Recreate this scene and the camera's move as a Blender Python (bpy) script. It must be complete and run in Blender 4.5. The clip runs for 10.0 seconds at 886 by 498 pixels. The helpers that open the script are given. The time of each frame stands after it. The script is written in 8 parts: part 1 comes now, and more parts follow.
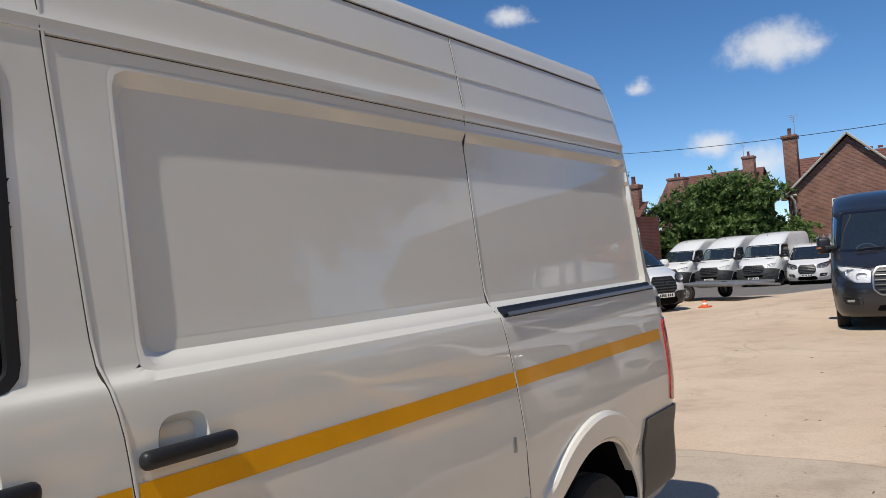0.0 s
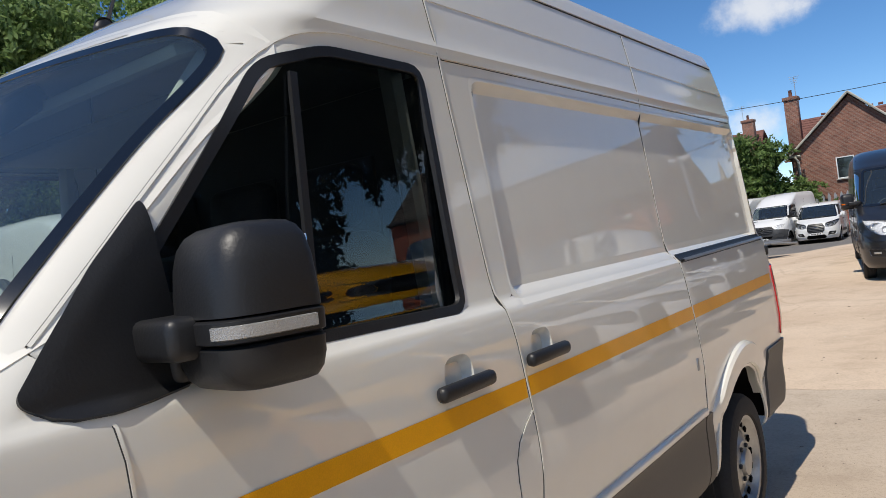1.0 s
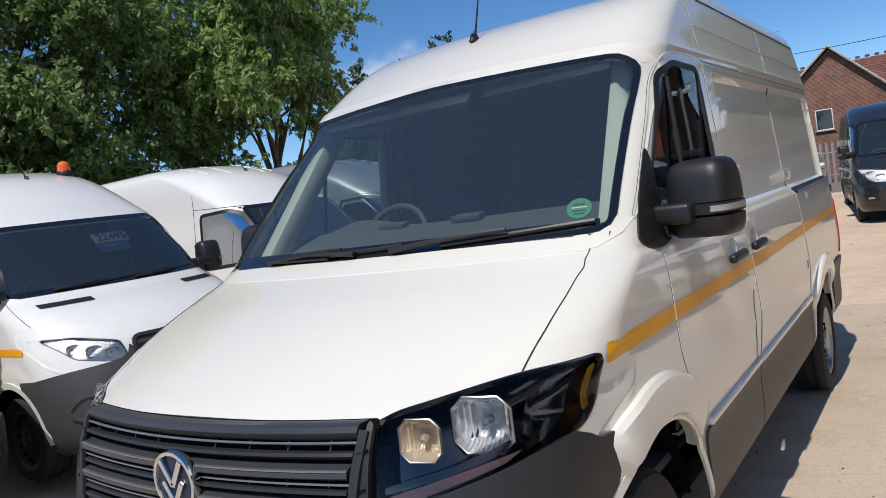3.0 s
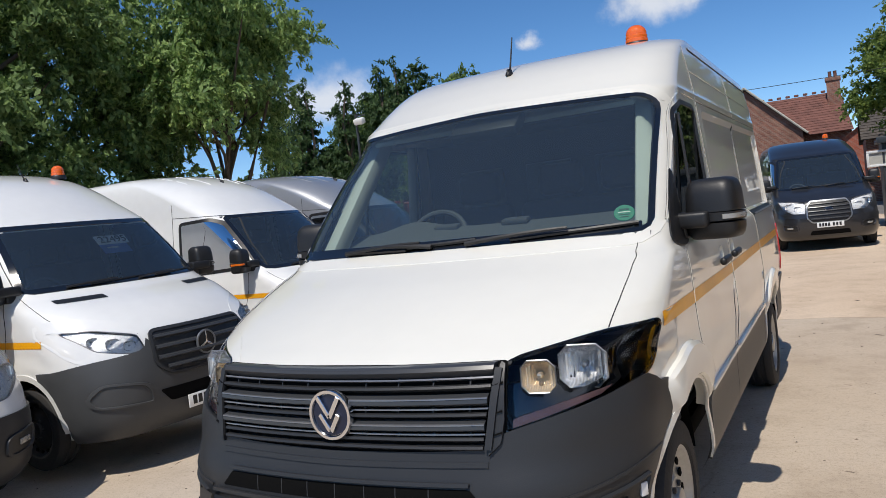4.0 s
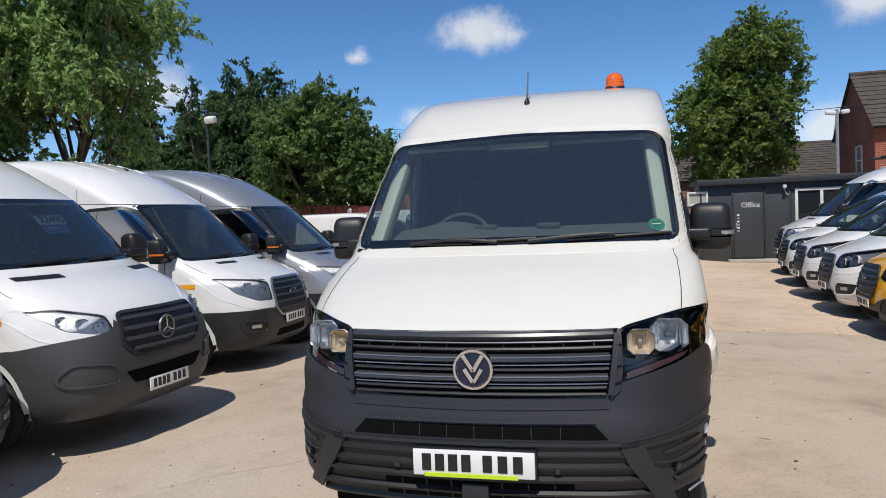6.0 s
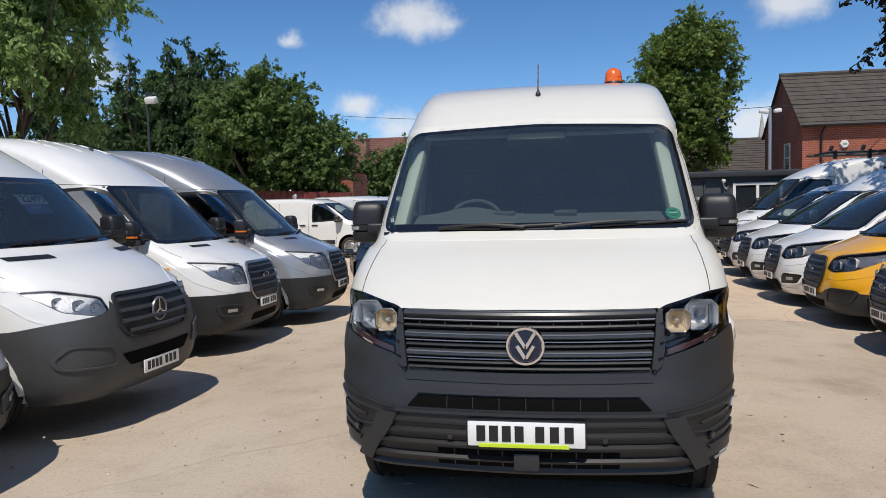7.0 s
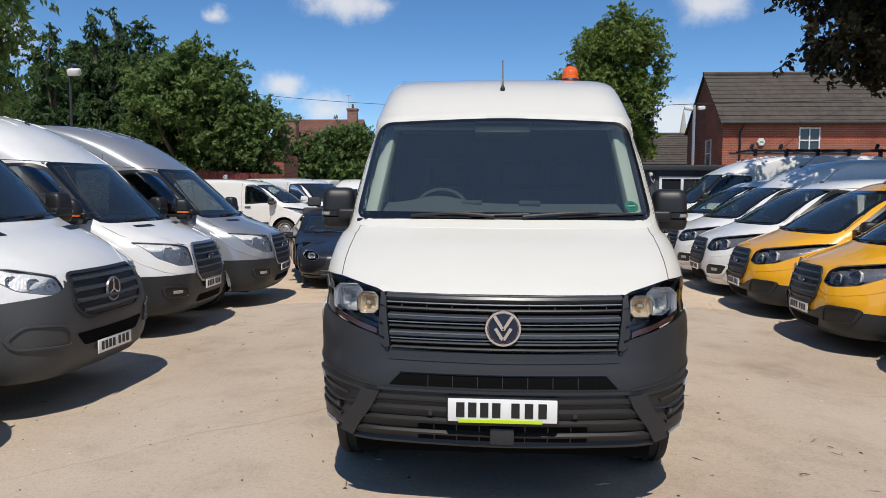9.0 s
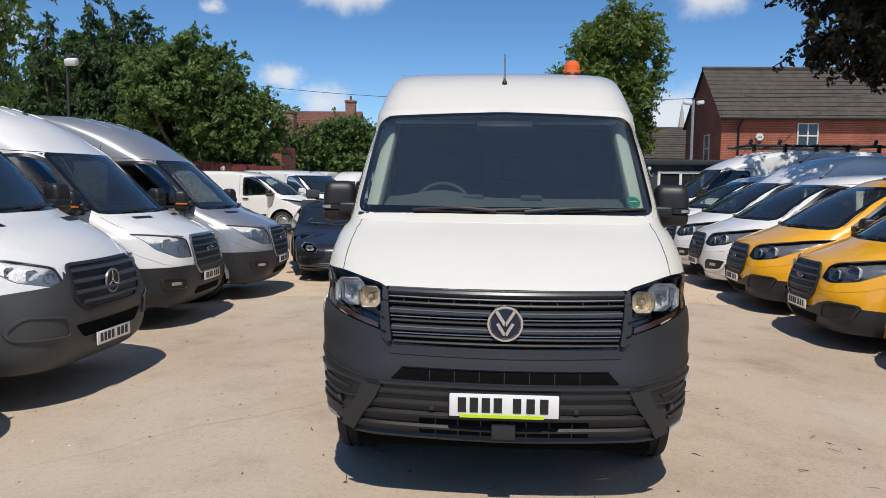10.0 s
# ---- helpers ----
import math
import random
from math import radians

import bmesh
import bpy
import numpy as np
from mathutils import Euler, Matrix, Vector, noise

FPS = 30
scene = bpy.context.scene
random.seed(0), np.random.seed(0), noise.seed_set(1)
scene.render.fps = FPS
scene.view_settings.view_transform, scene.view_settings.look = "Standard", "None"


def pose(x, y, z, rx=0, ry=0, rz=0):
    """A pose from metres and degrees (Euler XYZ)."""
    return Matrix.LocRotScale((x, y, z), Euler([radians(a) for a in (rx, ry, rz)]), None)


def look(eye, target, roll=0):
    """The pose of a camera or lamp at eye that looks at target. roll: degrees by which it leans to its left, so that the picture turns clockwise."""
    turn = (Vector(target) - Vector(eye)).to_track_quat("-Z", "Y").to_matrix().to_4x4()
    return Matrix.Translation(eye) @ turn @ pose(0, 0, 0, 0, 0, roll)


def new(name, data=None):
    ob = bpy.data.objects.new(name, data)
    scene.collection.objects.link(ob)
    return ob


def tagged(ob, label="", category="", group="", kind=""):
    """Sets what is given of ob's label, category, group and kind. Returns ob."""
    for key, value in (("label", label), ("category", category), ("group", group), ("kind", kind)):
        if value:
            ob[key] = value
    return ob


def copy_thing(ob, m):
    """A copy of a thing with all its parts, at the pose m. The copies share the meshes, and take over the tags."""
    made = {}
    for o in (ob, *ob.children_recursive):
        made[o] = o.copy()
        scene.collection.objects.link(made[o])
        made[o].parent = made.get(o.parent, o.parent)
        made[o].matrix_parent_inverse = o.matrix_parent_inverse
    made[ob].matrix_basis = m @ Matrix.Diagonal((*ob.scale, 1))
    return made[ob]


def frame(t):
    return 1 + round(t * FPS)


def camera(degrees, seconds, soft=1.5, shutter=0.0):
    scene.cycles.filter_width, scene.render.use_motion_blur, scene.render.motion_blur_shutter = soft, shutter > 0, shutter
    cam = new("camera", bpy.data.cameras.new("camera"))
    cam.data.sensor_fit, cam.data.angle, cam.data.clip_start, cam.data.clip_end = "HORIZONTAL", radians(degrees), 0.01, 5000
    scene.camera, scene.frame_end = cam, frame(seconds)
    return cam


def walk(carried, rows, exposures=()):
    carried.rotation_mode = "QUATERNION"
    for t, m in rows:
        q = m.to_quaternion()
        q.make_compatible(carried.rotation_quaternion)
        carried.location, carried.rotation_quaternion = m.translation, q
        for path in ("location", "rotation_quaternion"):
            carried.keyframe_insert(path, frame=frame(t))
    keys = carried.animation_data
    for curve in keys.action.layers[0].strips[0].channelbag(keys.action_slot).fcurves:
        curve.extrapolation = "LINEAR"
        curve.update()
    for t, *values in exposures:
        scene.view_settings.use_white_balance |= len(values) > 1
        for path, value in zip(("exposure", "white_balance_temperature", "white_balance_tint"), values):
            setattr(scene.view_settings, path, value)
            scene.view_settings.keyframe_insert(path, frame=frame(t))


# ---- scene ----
cam = camera(61.0, 10.0, soft=0.75)
PATH = [
    (0, (2.421, 1.651, 1.603), (1.246, 3.268, 1.654), -4.3),
    (0.5, (2.358, 1.142, 1.607), (1.181, 2.759, 1.636), -6.7),
    (1, (2.104, 0.671, 1.606), (0.928, 2.289, 1.605), -7.4),
    (1.5, (2.095, 0.191, 1.617), (0.949, 1.83, 1.591), -7.7),
    (2, (1.94, -0.254, 1.626), (0.805, 1.392, 1.566), -8.1),
    (2.5, (1.888, -0.719, 1.652), (0.752, 0.924, 1.556), -8.4),
    (2.7, (1.863, -0.893, 1.673), (0.723, 0.746, 1.558), -8.4),
    (3.8, (1.651, -1.867, 1.655), (0.635, -0.148, 1.541), -6.8),
    (4, (1.619, -2.003, 1.656), (0.663, -0.249, 1.569), -6.4),
    (4.5, (1.425, -2.33, 1.672), (0.612, -0.503, 1.631), -4.5),
    (5, (1.328, -2.704, 1.709), (0.63, -0.83, 1.675), -3.1),
    (5.5, (1.072, -2.915, 1.642), (0.47, -1.008, 1.588), -2.6),
    (5.7, (0.913, -2.974, 1.674), (0.35, -1.056, 1.606), -2.5),
    (7, (0.202, -3.332, 1.673), (-0.13, -1.364, 1.55), -1.3),
    (7.5, (0.028, -3.47, 1.682), (-0.226, -1.491, 1.544), -0.6),
    (8, (-0.024, -3.549, 1.691), (-0.219, -1.564, 1.548), -0.0),
    (8.5, (-0.051, -3.575, 1.684), (-0.207, -1.587, 1.531), 0.2),
    (9, (-0.045, -3.555, 1.697), (-0.182, -1.566, 1.533), 0.3),
    (9.5, (-0.058, -3.555, 1.704), (-0.187, -1.567, 1.528), 0.5),
    (10, (-0.072, -3.546, 1.705), (-0.201, -1.558, 1.522), 0.7),
]
walk(cam, [(t, look(eye, target, roll)) for t, eye, target, roll in PATH], exposures=[(0, 0.06, 6750, 10), (0.6, 0.13, 6750, 10), (1.5, 0.23, 6800, 9), (2.7, 0.14, 6700, 10), (4.5, 0.1, 6650, 10), (7, 0.06, 6730, 10), (10, 0.07, 6830, 10)])

# ---- world, sun, exposure ----
SUN_DIR = Vector((0.03, -0.61, 1.0)).normalized()
sun = new("sun", bpy.data.lights.new("sun", "SUN"))
sun.data.energy, sun.data.angle, sun.data.color = 3.65, radians(0.55), (1.0, 0.955, 0.885)
sun.matrix_world = look((0, 0, 30), Vector((0, 0, 30)) - SUN_DIR)

world = bpy.data.worlds.new("world")
scene.world = world
world.use_nodes = True
wn, wl = world.node_tree.nodes, world.node_tree.links
wn.clear()


def wnode(kind, **values):
    node = wn.new(kind)
    for key, value in values.items():
        node.inputs[key].default_value = value
    return node


sky = wn.new("ShaderNodeTexSky")
sky.sky_type, sky.sun_disc = "NISHITA", False
sky.sun_elevation = math.asin(SUN_DIR.z)
sky.sun_rotation = math.atan2(SUN_DIR.x, SUN_DIR.y)
sky.altitude, sky.air_density, sky.dust_density, sky.ozone_density = 600, 0.72, 0.0, 4.0
coord = wn.new("ShaderNodeTexCoord")


def cloud_mask(direction, size, stretch, seed):
    """A soft blob of the sky round a direction, broken up by noise."""
    d = Vector(direction).normalized()
    sub = wn.new("ShaderNodeVectorMath")
    sub.operation = "SUBTRACT"
    sub.inputs[1].default_value = d
    wl.new(coord.outputs["Generated"], sub.inputs[0])
    mul = wn.new("ShaderNodeVectorMath")
    mul.operation = "MULTIPLY"
    mul.inputs[1].default_value = (1 / (size * stretch), 1 / (size * stretch), 1 / size)
    wl.new(sub.outputs[0], mul.inputs[0])
    length = wn.new("ShaderNodeVectorMath")
    length.operation = "LENGTH"
    wl.new(mul.outputs[0], length.inputs[0])
    noise_a = wnode("ShaderNodeTexNoise", Scale=0.33 / size, Detail=9.0, Roughness=0.62)
    noise_a.noise_dimensions = "4D"
    noise_a.inputs["W"].default_value = seed
    wl.new(coord.outputs["Generated"], noise_a.inputs["Vector"])
    a = wn.new("ShaderNodeMath")
    a.operation = "MULTIPLY_ADD"
    a.inputs[1].default_value, a.inputs[2].default_value = 3.4, -1.2
    wl.new(noise_a.outputs["Fac"], a.inputs[0])
    b = wn.new("ShaderNodeMath")
    b.operation = "SUBTRACT"
    wl.new(a.outputs[0], b.inputs[0])
    wl.new(length.outputs["Value"], b.inputs[1])
    ramp = wn.new("ShaderNodeMapRange")
    ramp.interpolation_type = "SMOOTHSTEP"
    ramp.inputs["From Min"].default_value, ramp.inputs["From Max"].default_value = -0.75, 0.55
    wl.new(b.outputs[0], ramp.inputs["Value"])
    return ramp.outputs[0]


CLOUDS = [  # direction, size, stretch, seed
    ((-0.205, 1.0, 0.243), 0.024, 2.4, 1.0), ((-0.165, 1.0, 0.238), 0.018, 2.0, 2.0), ((0.266, 1.0, 0.232), 0.026, 1.7, 3.0),
    ((-0.285, 1.0, 0.135), 0.018, 1.8, 4.0), ((-0.225, 1.0, 0.10), 0.024, 1.9, 5.0), ((0.224, 1.0, 0.094), 0.030, 1.9, 6.0),
    ((-0.378, 1.0, 0.226), 0.012, 1.6, 7.0), ((-0.569, 1.0, 0.378), 0.014, 2.4, 8.0), ((-0.73, 1.0, 0.205), 0.034, 2.0, 9.0),
    # first two here: broad unseen clouds, added to lighten the van's shaded side
    ((1.0, 0.3, 0.60), 0.30, 1.6, 10.0), ((1.0, -0.5, 0.62), 0.34, 1.5, 11.0), ((0.55, 0.85, 0.17), 0.05, 2.2, 12.0),
    ((-1.0, -0.3, 0.5), 0.2, 1.8, 14.0),
]
cover = None
for entry in CLOUDS:
    mask = cloud_mask(*entry)
    if cover is None:
        cover = mask
    else:
        top = wn.new("ShaderNodeMath")
        top.operation = "MAXIMUM"
        wl.new(cover, top.inputs[0])
        wl.new(mask, top.inputs[1])
        cover = top.outputs[0]
SKY_STRENGTH = 0.14
bg_sky = wnode("ShaderNodeBackground", Strength=SKY_STRENGTH)
bg_cloud = wnode("ShaderNodeBackground", Strength=0.84, Color=(0.95, 0.97, 1.0, 1))
deep = wnode("ShaderNodeHueSaturation", Saturation=1.19, Value=0.89)
wl.new(sky.outputs[0], deep.inputs["Color"])
wl.new(deep.outputs[0], bg_sky.inputs["Color"])
fade = wn.new("ShaderNodeMath")
fade.operation = "MULTIPLY"
fade.inputs[1].default_value = 0.76
wl.new(cover, fade.inputs[0])
mix_sky = wn.new("ShaderNodeMixShader")
wl.new(fade.outputs[0], mix_sky.inputs[0])
wl.new(bg_sky.outputs[0], mix_sky.inputs[1])
wl.new(bg_cloud.outputs[0], mix_sky.inputs[2])
world_out = wn.new("ShaderNodeOutputWorld")
wl.new(mix_sky.outputs[0], world_out.inputs[0])


# ---- materials ----
def blank(name):
    m = bpy.data.materials.new(name)
    m.use_nodes = True
    m.node_tree.nodes.clear()
    out = m.node_tree.nodes.new("ShaderNodeOutputMaterial")
    return m, m.node_tree.nodes, m.node_tree.links, out


def surface(name, color, rough=0.5, metal=0.0, coat=0.0, vary=0.12, scale=3.0, fine=60.0, bump=0.0, dirt=None, spec=0.5, flake=0.0):
    """A principled surface whose colour varies at two scales, with fine relief."""
    m, n, l, out = blank(name)
    p = n.new("ShaderNodeBsdfPrincipled")
    l.new(p.outputs[0], out.inputs[0])
    tc = n.new("ShaderNodeTexCoord")
    big = n.new("ShaderNodeTexNoise")
    big.inputs["Scale"].default_value, big.inputs["Detail"].default_value = scale, 5
    l.new(tc.outputs["Object"], big.inputs["Vector"])
    small = n.new("ShaderNodeTexNoise")
    small.inputs["Scale"].default_value, small.inputs["Detail"].default_value = fine, 3
    l.new(tc.outputs["Object"], small.inputs["Vector"])
    add = n.new("ShaderNodeMath")
    add.operation = "MULTIPLY_ADD"
    add.inputs[1].default_value = 0.5
    l.new(small.outputs["Fac"], add.inputs[0])
    half = n.new("ShaderNodeMath")
    half.operation = "MULTIPLY"
    half.inputs[1].default_value = 0.5
    l.new(big.outputs["Fac"], half.inputs[0])
    l.new(half.outputs[0], add.inputs[2])
    ramp = n.new("ShaderNodeValToRGB")
    dark = tuple(c * (1 - vary) for c in color)
    light = tuple(min(1.0, c * (1 + vary)) for c in color)
    ramp.color_ramp.elements[0].position, ramp.color_ramp.elements[1].position = 0.3, 0.7
    ramp.color_ramp.elements[0].color, ramp.color_ramp.elements[1].color = (*(dirt or dark), 1), (*light, 1)
    l.new(add.outputs[0], ramp.inputs[0])
    l.new(ramp.outputs[0], p.inputs["Base Color"])
    p.inputs["Roughness"].default_value, p.inputs["Metallic"].default_value = rough, metal
    p.inputs["Coat Weight"].default_value, p.inputs["Coat Roughness"].default_value, p.inputs["Coat IOR"].default_value = coat, 0.012, 1.62
    p.inputs["Specular IOR Level"].default_value = spec
    if bump:
        b = n.new("ShaderNodeBump")
        b.inputs["Strength"].default_value, b.inputs["Distance"].default_value = bump, 0.01
        l.new(small.outputs["Fac"], b.inputs["Height"])
        l.new(b.outputs[0], p.inputs["Normal"])
    return m


def glass(name, tint=(0.75, 0.82, 0.8), ior=1.95, rough=0.0, dust_haze=0.009):
    m, n, l, out = blank(name)
    clear = n.new("ShaderNodeBsdfTransparent")
    clear.inputs[0].default_value = (*tint, 1)
    gloss = n.new("ShaderNodeBsdfGlossy")
    gloss.inputs["Roughness"].default_value = rough
    fres = n.new("ShaderNodeFresnel")
    fres.inputs[0].default_value = ior
    # bluish diffuse film: thin dust, plus sky haze on the glass painted in
    film = n.new("ShaderNodeBsdfDiffuse")
    film.inputs[0].default_value = (0.46, 0.61, 0.76, 1)
    hazed = n.new("ShaderNodeMixShader")
    hazed.inputs[0].default_value = dust_haze
    l.new(clear.outputs[0], hazed.inputs[1])
    l.new(film.outputs[0], hazed.inputs[2])
    mix = n.new("ShaderNodeMixShader")
    l.new(fres.outputs[0], mix.inputs[0])
    l.new(hazed.outputs[0], mix.inputs[1])
    l.new(gloss.outputs[0], mix.inputs[2])
    l.new(mix.outputs[0], out.inputs[0])
    return m


PAINT_WHITE = surface("white_paint", (0.775, 0.75, 0.675), 0.35, coat=1.0, vary=0.02, scale=1.5, fine=9)
PAINT_WHITE2 = surface("white_paint_cool", (0.77, 0.77, 0.755), 0.35, coat=1.0, vary=0.03, scale=1.5, fine=9)
PAINT_SILVER = surface("silver_paint", (0.36, 0.37, 0.39), 0.38, metal=0.5, coat=1.0, vary=0.05, scale=2)
PAINT_YELLOW = surface("yellow_paint", (0.86, 0.42, 0.006), 0.35, coat=1.0, vary=0.03, scale=2)
PAINT_NAVY = surface("dark_blue_paint", (0.018, 0.019, 0.023), 0.32, metal=0.1, coat=0.45, vary=0.1)
PLASTIC = surface("grey_plastic", (0.024, 0.025, 0.0275), 0.45, vary=0.12, scale=4, fine=260, bump=0.05, spec=0.42)
PLASTIC_WORN = surface("faded_grey_plastic", (0.05, 0.052, 0.055), 0.5, vary=0.14, scale=4, fine=220, bump=0.12)
PLASTIC_BLACK = surface("black_plastic", (0.012, 0.012, 0.013), 0.45, vary=0.15, fine=160, bump=0.08)
GLOSS_BLACK = surface("gloss_black", (0.008, 0.009, 0.011), 0.08, coat=0.6, vary=0.1)
CLADDING = surface("side_cladding", (0.085, 0.078, 0.07), 0.5, vary=0.1, scale=3, fine=150, bump=0.08)
RUBBER = surface("tyre_rubber", (0.022, 0.021, 0.021), 0.8, vary=0.25, scale=8, fine=60, bump=0.2)
GRILLE_SATIN = surface("satin_grille_plastic", (0.042, 0.044, 0.048), 0.3, vary=0.08, fine=120)
TRIM_BAR = surface("grille_bar", (0.24, 0.24, 0.25), 0.32, metal=0.6, vary=0.06)
SEAM = surface("seam_shadow", (0.03, 0.03, 0.03), 0.9, vary=0.1)
STEEL = surface("silver_wheel", (0.42, 0.42, 0.41), 0.35, metal=0.7, vary=0.1, scale=12)
CHROME = surface("chrome", (0.82, 0.83, 0.85), 0.08, metal=1.0, vary=0.02)
SATIN = surface("satin_metal", (0.35, 0.36, 0.37), 0.3, metal=0.8, vary=0.05)
BADGE_BLUE = surface("badge_blue", (0.006, 0.012, 0.035), 0.35, coat=0.1, vary=0.05)
TRIM_DARK = surface("cabin_trim_dark", (0.055, 0.06, 0.068), 0.7, vary=0.1, fine=120, bump=0.1)
TRIM_MID = surface("cabin_trim_mid", (0.085, 0.092, 0.098), 0.7, vary=0.1, fine=120, bump=0.1)
TRIM_GREY = surface("cabin_trim_grey", (0.24, 0.255, 0.25), 0.7, vary=0.05, fine=120, bump=0.05)
TRIM_PALE = surface("cabin_trim_pale", (0.52, 0.55, 0.52), 0.7, vary=0.05, fine=120, bump=0.05)
SEAT_CLOTH = surface("seat_cloth", (0.05, 0.05, 0.055), 0.9, vary=0.25, fine=180, bump=0.25)
GLASS_CLEAR = glass("clear_glass", (0.80, 0.88, 0.85), dust_haze=0.036)
GLASS_TINT = glass("tinted_glass", (0.66, 0.73, 0.71), 1.8, dust_haze=0.003)
GLASS_DARK = glass("dark_glass", (0.16, 0.18, 0.18), 1.8, dust_haze=0.0)
LENS = glass("lamp_lens", (0.94, 0.95, 0.96), 1.4, dust_haze=0.0)
AMBER = surface("amber_plastic", (0.75, 0.16, 0.01), 0.12, coat=0.6, vary=0.08, fine=200, bump=0.3)
AMBER_DEEP = surface("amber_lens", (0.80, 0.13, 0.01), 0.12, coat=0.6, vary=0.08, fine=200, bump=0.3)
RED_LENS = surface("red_lens", (0.42, 0.012, 0.015), 0.12, coat=0.8, vary=0.1, fine=200, bump=0.15)
STRIPE = surface("amber_reflective_tape", (0.85, 0.38, 0.010), 0.3, coat=0.16, spec=0.3, vary=0.10, scale=6, fine=300)
PLATE_WHITE = surface("plate_white", (0.80, 0.80, 0.79), 0.3, coat=0.3, vary=0.02)
PLATE_INK = surface("plate_ink", (0.012, 0.012, 0.012), 0.4, vary=0.05)
LIME = surface("lime_strip", (0.55, 0.72, 0.03), 0.4, vary=0.03)
STICKER_GREEN = surface("green_sticker", (0.0, 0.22, 0.12), 0.45, vary=0.04)
STICKER_DARK = surface("sticker_print", (0.0, 0.07, 0.045), 0.5, vary=0.04)
PAPER_BLUE = surface("price_card_blue", (0.13, 0.22, 0.55), 0.6, vary=0.04)
PAPER_GREY = surface("price_card_grey", (0.82, 0.83, 0.85), 0.6, vary=0.03)
# near-black: the shade of hollows, openings and the underside is in the colour
SHADE_BLACK = surface("underbody", (0.004, 0.004, 0.004), 0.95, vary=0.2, spec=0.1)


# ---- mesh helpers ----
def mesh_object(name, verts, faces, material, parent=None, label="", smooth=True, sharp=35):
    me = bpy.data.meshes.new(name)
    me.from_pydata([tuple(v) for v in verts], [], faces)
    me.materials.append(material)
    if smooth:
        me.polygons.foreach_set("use_smooth", [True] * len(me.polygons))
        me.set_sharp_from_angle(angle=radians(sharp))
    me.update()
    ob = new(name, me)
    if parent:
        ob.parent = parent
    if label:
        ob["label"] = label
    return ob


def part(name, bm, material, parent=None, label="", smooth=True, sharp=35):
    """Links a bmesh as one mesh object under a thing or a part."""
    me = bpy.data.meshes.new(name)
    bm.normal_update()
    bm.to_mesh(me)
    bm.free()
    me.materials.append(material)
    if smooth:
        me.polygons.foreach_set("use_smooth", [True] * len(me.polygons))
        me.set_sharp_from_angle(angle=radians(sharp))
    ob = new(name, me)
    if parent:
        ob.parent = parent
    if label:
        ob["label"] = label
    return ob


def thing(name, m, label, category, group="", kind=""):
    ob = new(name)
    ob.empty_display_size = 0.2
    ob.matrix_world = m
    return tagged(ob, label, category, group, kind)


def add_box(bm, size, m=Matrix(), bevel=0.0, segments=2, taper=None):
    """A box with rounded edges; taper scales the top's x and y."""
    made = bmesh.ops.create_cube(bm, size=1.0)["verts"]
    for v in made:
        v.co = Vector((v.co.x * size[0], v.co.y * size[1], v.co.z * size[2]))
        if taper and v.co.z > 0:
            v.co.x *= taper[0]
            v.co.y *= taper[1]
    if bevel:
        edges = list({e for v in made for e in v.link_edges})
        made = list({v for f in bmesh.ops.bevel(bm, geom=edges, offset=bevel, segments=segments, profile=0.5, affect="EDGES")["faces"] for v in f.verts} | {v for v in made if v.is_valid})
    bmesh.ops.transform(bm, matrix=m, verts=made)
    return made


def box(name, size, m, material, parent=None, label="", bevel=0.01, segments=2, taper=None):
    bm = bmesh.new()
    add_box(bm, size, m, bevel, segments, taper)
    return part(name, bm, material, parent, label)


def lathe_mesh(profile, n=32, axis="Z"):
    """Verts and faces of a profile of (radius, height) turned round an axis."""
    verts, faces = [], []
    for r, h in profile:
        for k in range(n):
            a = 2 * math.pi * k / n
            p = (r * math.cos(a), r * math.sin(a), h)
            verts.append(p if axis == "Z" else (h, p[0], p[1]) if axis == "X" else (p[0], h, p[1]))
    for i in range(len(profile) - 1):
        for k in range(n):
            faces.append((i * n + k, i * n + (k + 1) % n, (i + 1) * n + (k + 1) % n, (i + 1) * n + k))
    return verts, faces


def lathe(name, profile, m, material, parent=None, label="", n=32, axis="Z"):
    verts, faces = lathe_mesh(profile, n, axis)
    return mesh_object(name, [m @ Vector(v) for v in verts], faces, material, parent, label)


def tube_mesh(points, radii, n=8):
    """A tube along points, with a radius at each, closed at both ends."""
    verts, faces = [], []
    pts = [Vector(p) for p in points]
    for i, p in enumerate(pts):
        d = (pts[min(i + 1, len(pts) - 1)] - pts[max(i - 1, 0)]).normalized()
        side = d.cross(Vector((0.31, 0.17, 0.93))).normalized()
        up = d.cross(side)
        r = radii[i] if isinstance(radii, (list, tuple)) else radii
        for k in range(n):
            a = 2 * math.pi * k / n
            verts.append(p + side * (r * math.cos(a)) + up * (r * math.sin(a)))
    for i in range(len(pts) - 1):
        for k in range(n):
            faces.append((i * n + k, i * n + (k + 1) % n, (i + 1) * n + (k + 1) % n, (i + 1) * n + k))
    faces.append(tuple(range(n))[::-1])
    faces.append(tuple(range((len(pts) - 1) * n, len(pts) * n)))
    return verts, faces


def tube(name, points, radii, material, parent=None, label="", n=8):
    verts, faces = tube_mesh(points, radii, n)
    return mesh_object(name, verts, faces, material, parent, label)


